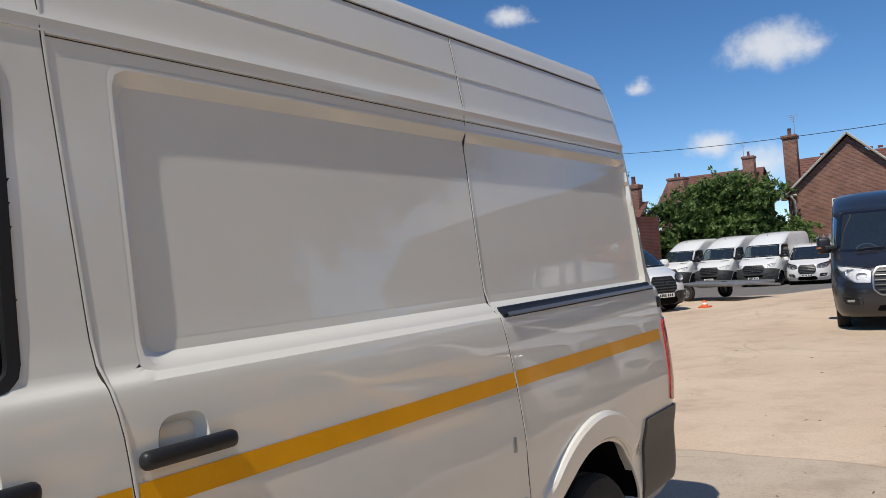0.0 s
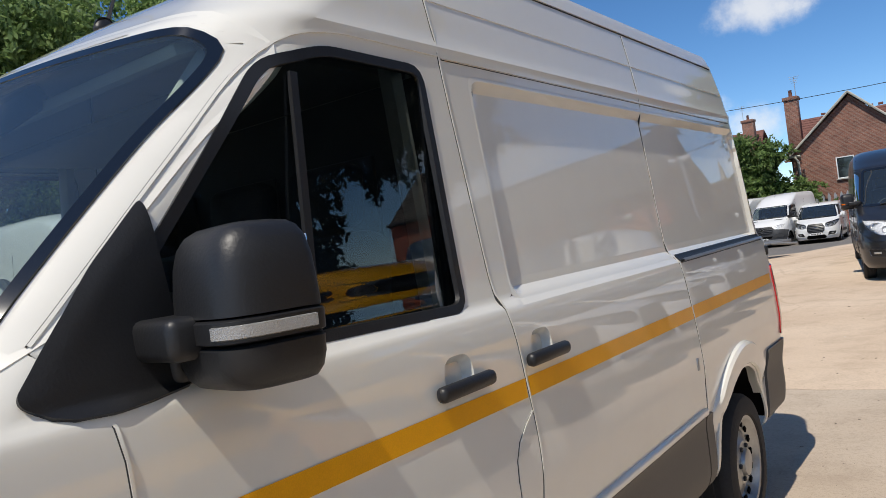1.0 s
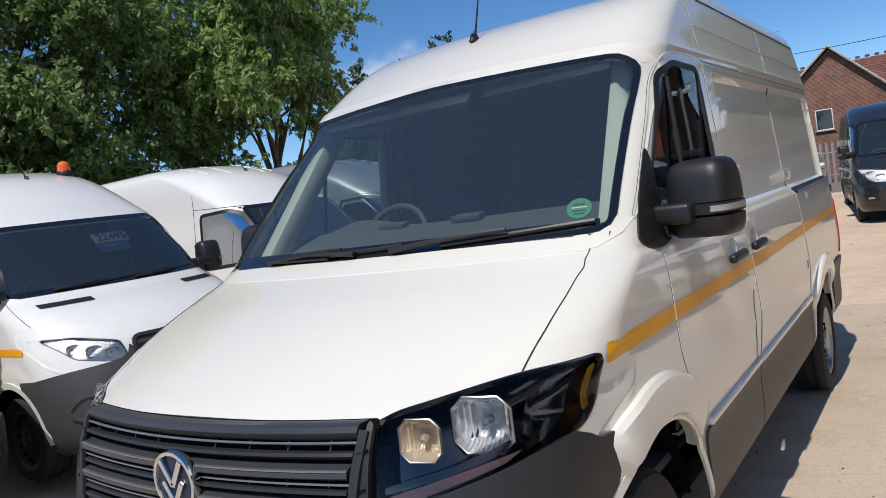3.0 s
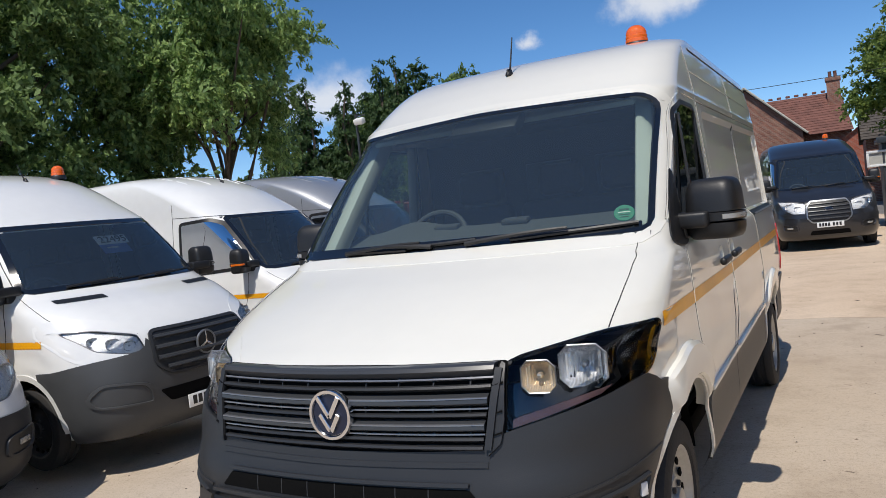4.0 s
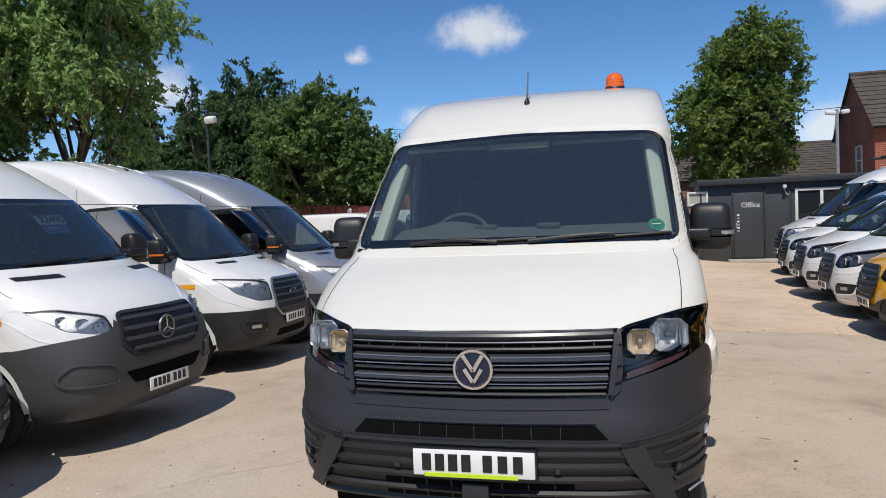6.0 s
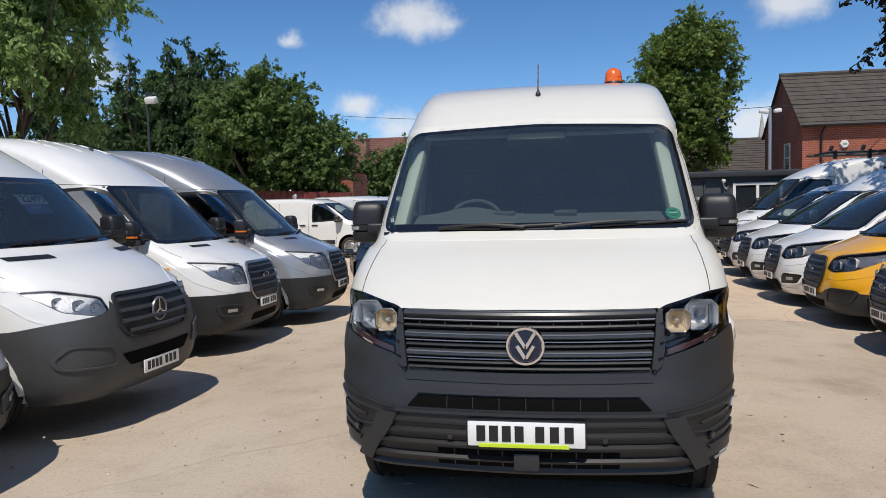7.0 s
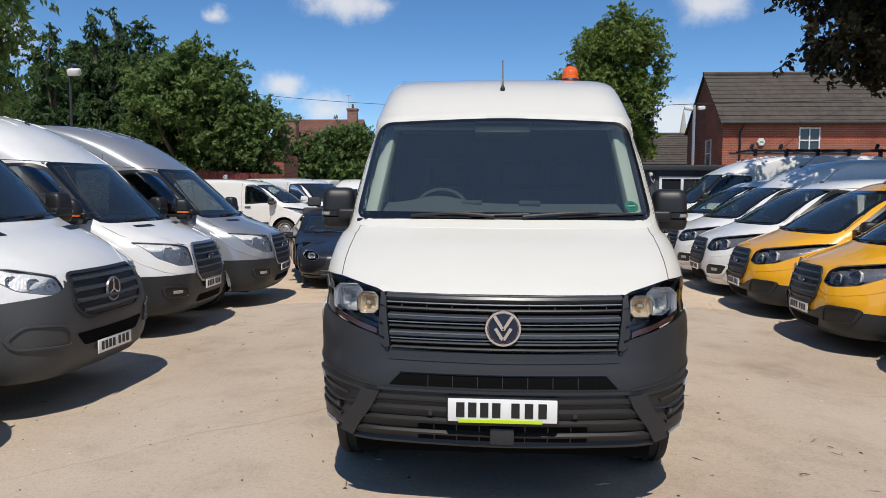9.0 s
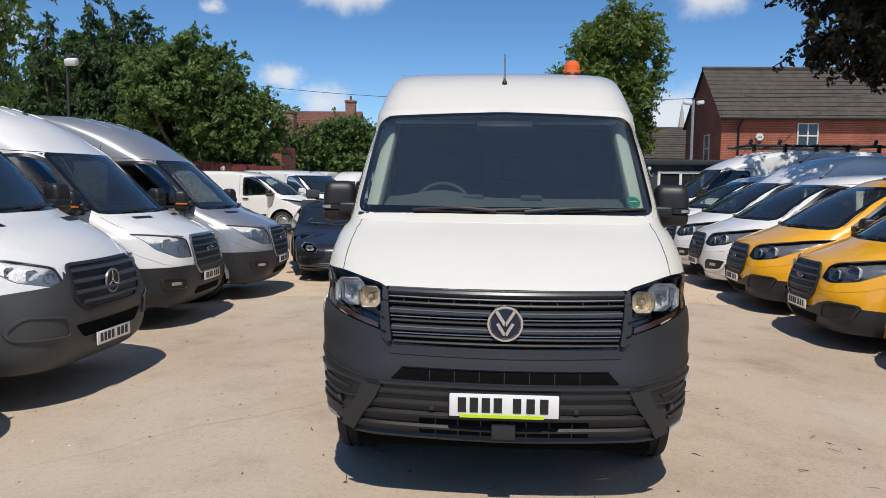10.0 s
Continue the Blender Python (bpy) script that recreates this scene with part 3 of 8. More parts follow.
def wheel_well(parent, y, z, r, x):
    """Dark liners inside both wheel openings."""
    n = 20
    for g in (1, -1):
        verts, faces = [], []
        for k in range(n + 1):
            a = math.pi * (0.06 + 0.88 * k / n)
            for xx in (x, x - 0.45):
                verts.append((g * xx, y + r * math.cos(a), z + r * math.sin(a)))
        for k in range(n):
            faces.append((2 * k, 2 * k + 1, 2 * k + 3, 2 * k + 2))
        faces.append(tuple(2 * k + 1 for k in range(n + 1)))
        mesh_object("wheel_liner", verts, faces, SHADE_BLACK, parent)


def number_plate(parent, m, yellow=False, size=(0.52, 0.111)):
    """A plate in the plane that looks along -y, with plain bars for its characters."""
    plate = box("number_plate", (size[0], 0.012, size[1]), m, PLATE_WHITE, parent, "white number plate with dark bars", 0.004)
    k = size[0] / 0.52
    for i, x in enumerate((-0.2, -0.143, -0.086, -0.029, 0.062, 0.126, 0.190)):
        box("character_bar", (0.040 * k, 0.004, 0.072 * k), m @ pose(x * k, -0.0075, 0.003), PLATE_INK, plate, bevel=0.001, segments=1)
    return plate


def reflector(parent, center, wide, tall, aim, material, bulb, rim_material=None):
    """An eight-sided fluted lamp reflector that opens along aim, with its bright edge and a bulb."""
    m = Matrix.Translation(center) @ Vector(aim).to_track_quat("-Y", "Z").to_matrix().to_4x4()
    nu, nv = 28, 10
    verts, faces = [], []
    cut = lambda u: 1 - 0.42 * max(0.0, abs(u) - 0.6) / 0.4
    for i in range(nu + 1):
        u = -1 + 2 * i / nu
        for j in range(nv + 1):
            v = -1 + 2 * j / nv
            q = max(abs(u) ** 2.2, abs(v) ** 2.6)
            flute = 0.08 * (1 if i % 2 else -1) * (1 - abs(v) ** 6) * wide
            verts.append(m @ Vector((wide * u, (wide * 0.85) * (1 - q) + flute * (1 - q), tall * v * cut(u))))
    for i in range(nu):
        for j in range(nv):
            a = i * (nv + 1) + j
            faces.append((a, a + nv + 1, a + nv + 2, a + 1))
    bowl = mesh_object("reflector", verts, faces, material, parent, smooth=False)
    ring = [(-1, -0.58), (-0.6, -1), (0.6, -1), (1, -0.58), (1, 0.58), (0.6, 1), (-0.6, 1), (-1, 0.58), (-1, -0.58)]
    tube("reflector_edge", [m @ Vector((wide * u, -0.002, tall * v)) for u, v in ring], 0.0028, rim_material or SATIN, bowl, n=6)
    lathe("bulb", [(0.001, -0.012), (0.008, -0.010), (0.011, 0.0), (0.011, 0.03)], m @ pose(0, wide * 0.35, 0), bulb, bowl, n=12, axis="Y")
    return bowl


def door_mirror(parent, g, base, tall=1.0, cap=PLASTIC_BLACK, amber=False, wide=1.0):
    """A two-part door mirror on the side g; base is its foot on the door."""
    mirror = new("door_mirror")
    mirror.parent = parent
    b = Vector(base)

    def put(dx, dy, dz, rx=0, ry=0, rz=0):
        return pose(b.x + g * dx, b.y + dy, b.z + dz, rx, ry * g, rz * g)
    def dome(name, levels, material, label=""):
        """A rounded case from levels (z, half width, half depth, back)."""
        verts, faces, n = [], [], 36
        m = put(0.157, 0.012, 0, 0, 0, -9)
        for z, w, d in levels:
            w *= wide
            for k in range(n):
                a = 2 * math.pi * k / n
                c, s = math.cos(a), math.sin(a)
                e = 0.42 if s < 0 else 0.28
                verts.append(m @ Vector((g * w * math.copysign(abs(c) ** e, c), d * (math.copysign(abs(s) ** 0.62, s) if s < 0 else s ** 0.35 * 0.62), z * tall)))
        for j in range(len(levels) - 1):
            for k in range(n):
                faces.append((j * n + k, j * n + (k + 1) % n, (j + 1) * n + (k + 1) % n, (j + 1) * n + k))
        faces += [tuple(range(n))[::-1], tuple(range((len(levels) - 1) * n, len(levels) * n))]
        return mesh_object(name, verts, faces, material, mirror, label, sharp=50)
    dome("mirror_housing", [(0.098, 0.112, 0.112), (0.14, 0.111, 0.110), (0.19, 0.108, 0.105), (0.225, 0.102, 0.096), (0.246, 0.092, 0.082), (0.257, 0.076, 0.064), (0.262, 0.05, 0.04)], cap)
    dome("mirror_waist", [(0.050, 0.106, 0.106), (0.054, 0.114, 0.116), (0.090, 0.115, 0.117), (0.095, 0.108, 0.109)], cap)
    dome("mirror_lower", [(-0.034, 0.085, 0.072), (-0.030, 0.096, 0.088), (-0.014, 0.106, 0.102), (0.012, 0.112, 0.110), (0.042, 0.113, 0.112), (0.047, 0.107, 0.106)], cap)
    box("mirror_arm", (0.21, 0.14, 0.078 * tall), put(0.045, -0.065, 0.068 * tall, 0, 0, -6), cap, mirror, bevel=0.018, segments=3)
    box("mirror_knuckle", (0.09, 0.10, 0.10 * tall), put(0.0, -0.03, 0.02 * tall), cap, mirror, bevel=0.02, segments=3)
    verts, faces, n = [], [], 14
    m = put(0.157, 0.012, 0, 0, 0, -9)
    for z, out in ((0.060, 0.0), (0.062, 0.004), (0.082, 0.004), (0.084, 0.0)):
        for k in range(n + 1):
            a = radians(-78 + 88 * k / n)
            c, s = math.cos(a), math.sin(a)
            w, d = 0.1145 * wide + out, 0.1165 + out
            verts.append(m @ Vector((g * w * abs(c) ** 0.42, d * (-abs(s) ** 0.62 if s < 0 else s ** 0.35 * 0.62), z * tall)))
    for j in range(3):
        for k in range(n):
            faces.append((j * (n + 1) + k, j * (n + 1) + k + 1, (j + 1) * (n + 1) + k + 1, (j + 1) * (n + 1) + k))
    mesh_object("mirror_indicator", verts, faces, AMBER if amber else LENS_CLEAR, mirror, "amber indicator lens" if amber else "clear indicator lens")
    box("mirror_glass", (0.165, 0.006, 0.13 * tall), put(0.157, 0.083, 0.165 * tall, 0, 0, -9), CHROME, mirror, bevel=0.003)
    return mirror


LENS_CLEAR = surface("ribbed_clear_lens", (0.45, 0.44, 0.41), 0.15, metal=0.4, coat=0.6, vary=0.2, fine=400, bump=0.4)


def seat(parent, x, y, z, name="cabin_seat"):
    s = new(name)
    s.parent = parent
    box("seat_cushion", (0.5, 0.5, 0.16), pose(x, y, z), SEAT_CLOTH, s, bevel=0.05, segments=3)
    box("seat_back", (0.48, 0.14, 0.66), pose(x, y + 0.27, z + 0.36, -12), SEAT_CLOTH, s, bevel=0.05, segments=3)
    box("headrest", (0.27, 0.10, 0.19), pose(x, y + 0.37, z + 0.80, -8), SEAT_CLOTH, s, bevel=0.04, segments=3)
    return s


def steering_wheel(parent, x, y, z):
    m = pose(x, y, z, 62)
    verts, faces, n, k2 = [], [], 32, 8
    for i in range(n):
        a = 2 * math.pi * i / n
        for k in range(k2):
            b = 2 * math.pi * k / k2
            verts.append(m @ Vector(((0.19 + 0.016 * math.cos(b)) * math.cos(a), (0.19 + 0.016 * math.cos(b)) * math.sin(a), 0.016 * math.sin(b))))
    for i in range(n):
        for k in range(k2):
            faces.append((i * k2 + k, ((i + 1) % n) * k2 + k, ((i + 1) % n) * k2 + (k + 1) % k2, i * k2 + (k + 1) % k2))
    rim_ob = mesh_object("steering_wheel", verts, faces, TRIM_DARK, parent)
    box("wheel_hub", (0.36, 0.10, 0.04), m, TRIM_DARK, rim_ob, bevel=0.015)
    return rim_ob


def cabin(parent, skin, dash_y, dash_z, back_y, half, floor_z, roof_z, drive=-1, rise=0.035):
    """Dashboard, seats, bulkhead, linings: what shows through the glass."""
    inside_ob = new("cabin")
    inside_ob.parent = parent
    nx = 24
    verts, faces = [], []
    prof = [(dash_y - 0.02, dash_z - 0.02), (dash_y + 0.12, dash_z + 0.005 + rise * 0.2), (dash_y + 0.38, dash_z + rise), (dash_y + 0.50, dash_z + rise - 0.015), (dash_y + 0.55, dash_z - 0.10), (dash_y + 0.5, dash_z - 0.5)]
    for k in range(nx + 1):
        x = -half + 2 * half * k / nx
        curve = 0.15 * (x / half) ** 2
        hump = 0.05 * math.exp(-((x - drive * 0.42) / 0.2) ** 2)
        for i, (y, z) in enumerate(prof):
            verts.append((x, y + curve * (1 if i < 3 else 0.3), z + (hump if i in (2, 3) else 0)))
    for k in range(nx):
        for i in range(len(prof) - 1):
            a = k * len(prof) + i
            faces.append((a, a + len(prof), a + len(prof) + 1, a + 1))
    mesh_object("dashboard", verts, faces, TRIM_MID, inside_ob)
    for x in (drive * 0.2, -drive * 0.18):
        box("air_vent", (0.14, 0.06, 0.03), pose(x, dash_y + 0.36, dash_z + rise + 0.004, 10), TRIM_DARK, inside_ob, bevel=0.01)
    steering_wheel(inside_ob, drive * 0.42, dash_y + 0.62, dash_z - 0.04 + rise * 0.6)
    for x in (drive * 0.42, -drive * 0.12, -drive * 0.5):
        seat(inside_ob, x, back_y - 0.52, floor_z + 0.38)
    box("bulkhead", (2 * half - 0.02, 0.03, roof_z - floor_z), pose(0, back_y, (roof_z + floor_z) / 2), TRIM_DARK, inside_ob, bevel=0.01)
    for k in (-0.45, 0.0, 0.45):
        box("bulkhead_rib", (0.30, 0.02, roof_z - floor_z - 0.4), pose(k, back_y - 0.02, (roof_z + floor_z) / 2), TRIM_MID, inside_ob, bevel=0.008)
    box("cabin_floor", (2 * half, back_y - dash_y, 0.04), pose(0, (back_y + dash_y) / 2, floor_z), TRIM_DARK, inside_ob, bevel=0.01)
    box("headlining", (2 * half - 0.14, back_y - dash_y - 0.95, 0.03), pose(0, (back_y + dash_y + 0.85) / 2, roof_z), TRIM_MID, inside_ob, bevel=0.01)
    return inside_ob


def wiper(parent, skin, x0, z0, x1, z1, off=0.02):
    """A wiper from its spindle to its tip, over the glass."""
    w = new("wiper")
    w.parent = parent
    pts = [skin.on("f", x0 + (x1 - x0) * t, z0 + (z1 - z0) * t, off + 0.02 * math.sin(math.pi * t)) for t in np.linspace(0, 0.62, 6)]
    tube("wiper_arm", pts, [0.012, 0.011, 0.010, 0.009, 0.008, 0.006], PLASTIC_BLACK, w, n=6)
    pts = [skin.on("f", x0 + (x1 - x0) * t, z0 + (z1 - z0) * t, off * 0.6) for t in np.linspace(0.28, 1.0, 10)]
    tube("wiper_blade", pts, 0.009, PLASTIC_BLACK, w, n=6)
    return w


def antenna(parent, p, length, lean=25):
    a = new("roof_antenna")
    a.parent = parent
    box("antenna_foot", (0.045, 0.085, 0.045), Matrix.Translation(p) @ pose(0, 0, 0.015), PLASTIC_BLACK, a, bevel=0.018, segments=3, taper=(0.4, 0.5))
    d = Vector((0, math.sin(radians(lean)), math.cos(radians(lean))))
    tube("antenna_rod", [Vector(p) + d * t for t in (0.02, length * 0.5, length)], [0.007, 0.005, 0.004], PLASTIC_BLACK, a, n=6)
    return a


def beacon_lamp(parent, p):
    b = new("roof_beacon")
    b.parent = parent
    m = Matrix.Translation(p)
    lathe("beacon_base", [(0.001, -0.03), (0.078, -0.03), (0.078, 0.0), (0.070, 0.012), (0.001, 0.012)], m, PLASTIC_BLACK, b)
    lathe("beacon_dome", [(0.068, 0.01), (0.068, 0.03), (0.064, 0.035), (0.066, 0.05), (0.062, 0.055), (0.063, 0.072), (0.056, 0.09), (0.04, 0.108), (0.018, 0.117), (0.001, 0.118)], m, AMBER_DEEP, b, "amber ribbed dome")
    return b


# ---- the large white van ----
AMBER_DARK = surface("smoked_amber", (0.36, 0.19, 0.015), 0.1, coat=0.8, vary=0.2, fine=200, bump=0.2)
REFLECTOR = surface("fluted_reflector", (0.93, 0.93, 0.93), 0.10, metal=0.72, vary=0.06, scale=20, fine=70, bump=0.3)
# the orange reflection of the bulb is painted in as a warm tint
REFLECTOR_WARM = surface("bulb_tint_reflector", (0.96, 0.80, 0.62), 0.10, metal=0.7, vary=0.1, scale=20, fine=70, bump=0.3)
STRIP_RED = surface("reddish_marker_lens", (0.42, 0.17, 0.13), 0.15, metal=0.2, coat=0.5, vary=0.25, scale=8, fine=120, bump=0.3)

def build_crew_van():
    van = thing("white_panel_van", Matrix(), "white high-roof panel van with grey bumpers and amber side stripe", "van")
    rows = [  # z, nose, bow, half width, corner radius, tail
        (0.34, 0.28, 0.11, 0.915, 0.38, 5.66), (0.42, 0.16, 0.11, 0.965, 0.34, 5.68), (0.45, 0.065, 0.11, 0.975, 0.35, 5.68), (0.52, 0.032, 0.11, 0.98, 0.37, 5.69), (0.66, 0.012, 0.11, 0.98, 0.40, 5.69),
        (0.76, 0.018, 0.12, 1.0, 0.40, 5.68), (0.86, 0.045, 0.14, 1.012, 0.41, 5.67), (0.95, 0.065, 0.15, 1.02, 0.40, 5.66), (1.08, 0.085, 0.18, 1.016, 0.42, 5.65),
        (1.15, 0.115, 0.21, 1.012, 0.40, 5.64), (1.18, 0.16, 0.23, 1.010, 0.36, 5.64), (1.22, 0.24, 0.25, 1.008, 0.29, 5.63), (1.30, 0.42, 0.24, 1.004, 0.20, 5.62),
        (1.38, 0.63, 0.22, 0.997, 0.165, 5.61), (1.415, 0.735, 0.20, 0.990, 0.16, 5.61), (1.44, 0.81, 0.17, 0.968, 0.16, 5.60), (1.475, 0.905, 0.14, 0.962, 0.16, 5.60), (1.50, 0.955, 0.13, 0.958, 0.14, 5.59),
        (1.60, 1.045, 0.135, 0.949, 0.14, 5.58), (1.85, 1.275, 0.15, 0.928, 0.16, 5.56), (2.08, 1.495, 0.165, 0.909, 0.20, 5.53), (2.15, 1.55, 0.15, 0.905, 0.20, 5.52), (2.17, 1.572, 0.15, 0.908, 0.21, 5.52),
        (2.19, 1.605, 0.15, 0.902, 0.20, 5.51), (2.30, 1.785, 0.14, 0.885, 0.20, 5.49), (2.40, 1.97, 0.13, 0.868, 0.20, 5.46), (2.455, 2.10, 0.13, 0.858, 0.19, 5.44), (2.49, 2.21, 0.13, 0.850, 0.19, 5.42),
        (2.525, 2.37, 0.12, 0.838, 0.19, 5.40), (2.548, 2.54, 0.11, 0.812, 0.18, 5.37), (2.560, 2.68, 0.10, 0.74, 0.28, 5.34), (2.572, 2.95, 0.08, 0.40, 0.2, 5.2), (2.577, 3.3, 0.04, 0.15, 0.08, 4.9),
    ]
    FA, RA, HUB = 0.975, 4.61, 0.345
    skin = Skin(rows, 0.15, 
                recesses=[(2.555, 5.42, 1.443, 2.092, 0.024, 0.020)], pinch=lambda z: 0.028 * smooth_step(1.21, 1.10, z))
    ws = [(-0.906, 1.505), (0.906, 1.505), (0.858, 2.085), (0.80, 2.134), (0.0, 2.155), (-0.80, 2.134), (-0.862, 2.085)]
    win = [(1.24, 1.465), (2.30, 1.44), (2.315, 2.095), (1.95, 2.10), (1.755, 2.045)]
    lamp = [(skin.s_front(0.612, 0.94), 0.94), (skin.s_front(0.77, 0.99), 0.99), (skin.s_front(0.90, 1.025), 1.025), (skin.s_side(0.47, 1.036), 1.036), (skin.s_side(0.58, 1.062), 1.062), (skin.s_side(0.655, 1.115), 1.115), (skin.s_side(0.695, 1.215), 1.215), (skin.s_front(0.869, 1.216), 1.216), (skin.s_front(0.777, 1.203), 1.203), (skin.s_front(0.603, 1.166), 1.166)]
    lamp_r = [(-a, z) for a, z in lamp]
    shrink = lambda line, d: [tuple(p) for p in inset([Vector(p) for p in line], d)]
    holes = [("f", shrink(ws, -0.012)), ("l", win), ("r", win), ("c", shrink(lamp, -0.02)), ("c", shrink(lamp_r, -0.02)), ("c", [(-1.04, 0.30), (1.04, 0.30), (1.04, 0.64), (-1.04, 0.64)])]
    cups = [[(y - 0.068, 1.252), (y + 0.068, 1.252), (y + 0.056, 1.338), (y - 0.056, 1.338)] for y in (2.185, 2.615)]
    holes += [(side, c) for c in cups for side in ("l", "r")]
    y0, y1, z0, z1 = skin.recesses[0][:4]
    holes += [(side, [(y0 - 0.012, z0 - 0.012), (y1 + 0.012, z0 - 0.012), (y1 + 0.012, z1 + 0.012), (y0 - 0.012, z1 + 0.012)]) for side in ("l", "r")]
    shell("body", skin, 0.023, PAINT_WHITE, van, holes, [(FA, HUB, 0.578), (RA, HUB, 0.485)], "glossy white painted body", side_step=0.018, sharp=24, fit_edges=True)
    box("underbody", (1.55, 5.1, 0.12), pose(0, 2.85, 0.36), SHADE_BLACK, van, bevel=0.03)
    for y in (FA, RA):
        op = 0.582 if y == FA else 0.482
        wheel_well(van, y, HUB, op + 0.01, 0.90 if y == FA else 0.985)
        for g in (1, -1):
            wheel(van, g * (0.845 if y == FA else 0.885), y, HUB, g, lift=ground_height(0.9 * g, y))
            lip = [(y + op * math.cos(math.pi * k / 24), HUB + op * math.sin(math.pi * k / 24)) for k in range(25)]
            ribbon("arch_lip", skin, "l" if g > 0 else "r", [p for p in lip if p[1] > 0.40], 0.034, 0.012, PAINT_WHITE, van, n=44)
            arch_flare(van, skin, "l" if g > 0 else "r", y, HUB, op, 0.135 if y == FA else 0.115, 36 if y == FA else 30, 122 if y == FA else 150)
    # windscreen and its black border
    sheet("windscreen", skin, "f", ws, 0.003, GLASS_CLEAR, van, "curved windscreen", r=0.06, rows=22, cols=30)
    sheet("windscreen_frit", skin, "f", [(-0.865, 1.510), (0.865, 1.510), (0.863, 1.545), (0.45, 1.538), (-0.45, 1.538), (-0.863, 1.545)], 0.0042, GLOSS_BLACK, van, "black printed lower glass border", r=0.004, rows=4, cols=30)
    rim("windscreen_frame", skin, "f", ws, 0.05, 0.004, 0.0025, PAINT_WHITE, van, r=0.06, n=160)
    rim("windscreen_border", skin, "f", ws, 0.006, 0.018, 0.005, GLOSS_BLACK, van, r=0.06, n=160)
    for g, side in ((1, "l"), (-1, "r")):
        sheet("door_window", skin, side, win, 0.001, GLASS_TINT, van, r=0.05, rows=14, cols=18, low=-0.034)
        rim("window_seal", skin, side, win, 0.012, 0.018, 0.004, PLASTIC_BLACK, van, r=0.05, n=130)
        ribbon("window_divider", skin, side, [(1.765, 1.47), (1.835, 2.03)], 0.022, 0.008, PLASTIC_BLACK, van, smooth_line=False)
        pressing("side_pressing", skin, side, skin.recesses[0], PAINT_WHITE, van)
        # mirror foot
        sheet("mirror_foot", skin, side, [(1.160, 1.462), (1.215, 1.422), (1.30, 1.416), (1.447, 1.426), (1.44, 1.57), (1.425, 1.76), (1.31, 1.645)], 0.008, PLASTIC_BLACK, van, "black mirror foot panel", r=0.02, rows=12, cols=10, thick=0.016)
        # seams
        seam("door_seam", skin, side, [(1.20, 1.53), (1.29, 1.44), (1.30, 1.30), (1.275, 1.05), (1.34, 0.93), (1.47, 0.80)], van)
        seam("door_seam", skin, side, [(1.20, 1.54), (1.42, 1.76), (1.70, 2.03), (1.84, 2.125), (2.0, 2.15), (2.42, 2.145)], van)
        seam("door_seam", skin, side, [(2.40, 2.45), (2.41, 2.15), (2.45, 1.42), (2.475, 1.38), (2.49, 1.19), (2.505, 1.05), (2.49, 0.74)], van)
        seam("panel_seam", skin, side, [(3.93, 2.45), (3.92, 1.45), (3.945, 1.36), (3.975, 1.18), (4.01, 0.84), (4.04, 0.74)], van)
        seam("fuel_flap_seam", skin, side, [(2.40, 0.74), (2.36, 1.02), (2.385, 1.06), (2.49, 1.12)], van)
        ribbon("roof_gutter", skin, side, [(2.62, 2.466), (5.28, 2.462)], 0.012, 0.005, PAINT_WHITE, van, smooth_line=False)
        ribbon("roof_gutter", skin, side, [(2.62, 2.456), (5.28, 2.452)], 0.003, 0.003, SEAM, van, smooth_line=False)
        ribbon("side_swage", skin, side, [(2.42, 2.135), (5.35, 2.125)], 0.0018, 0.002, SEAM, van, smooth_line=False)
        ribbon("side_swage", skin, side, [(2.42, 2.142), (5.35, 2.132)], 0.007, 0.004, PAINT_WHITE, van, smooth_line=False)
        ribbon("side_swage", skin, side, [(2.42, 2.315), (5.33, 2.30)], 0.010, 0.003, PAINT_WHITE, van, smooth_line=False)
        sheet("slide_rail", skin, side, [(3.955, 1.408), (5.44, 1.414), (5.44, 1.452), (3.955, 1.447)], 0.004, PLASTIC_BLACK, van, "dark sliding door rail", r=0.01, rows=4, cols=24, thick=0.012)
        ribbon("rail_groove", skin, side, [(3.97, 1.415), (5.42, 1.422)], 0.009, 0.016, TRIM_BAR, van, smooth_line=False)
        sheet("reflective_stripe", skin, side, [(0.70, 1.178), (2.485, 1.162), (2.485, 1.217), (0.715, 1.230)], 0.0022, STRIPE, van, "amber reflective tape", r=0.001, rows=6, cols=150)
        sheet("reflective_stripe", skin, side, [(2.50, 1.162), (3.97, 1.158), (3.97, 1.215), (2.50, 1.217)], 0.0025, STRIPE, van, "amber reflective tape", r=0.001, rows=3, cols=34)
        sheet("reflective_stripe", skin, side, [(3.985, 1.158), (5.42, 1.155), (5.42, 1.212), (3.985, 1.215)], 0.0025, STRIPE, van, "amber reflective tape", r=0.001, rows=3, cols=34)
        sheet("side_cladding", skin, side, [(1.545, 0.40), (2.46, 0.40), (2.46, 0.715), (1.545, 0.715)], 0.012, CLADDING, van, "grey plastic side cladding", r=0.02, rows=6, cols=20, thick=0.02)
        sheet("side_cladding", skin, side, [(2.475, 0.40), (4.0, 0.40), (4.0, 0.715), (2.475, 0.715)], 0.012, CLADDING, van, "grey plastic side cladding", r=0.02, rows=6, cols=24, thick=0.02)
        sheet("side_cladding", skin, side, [(4.015, 0.40), (4.11, 0.40), (4.11, 0.715), (4.015, 0.715)], 0.012, CLADDING, van, "grey plastic side cladding", r=0.02, rows=6, cols=4, thick=0.02)
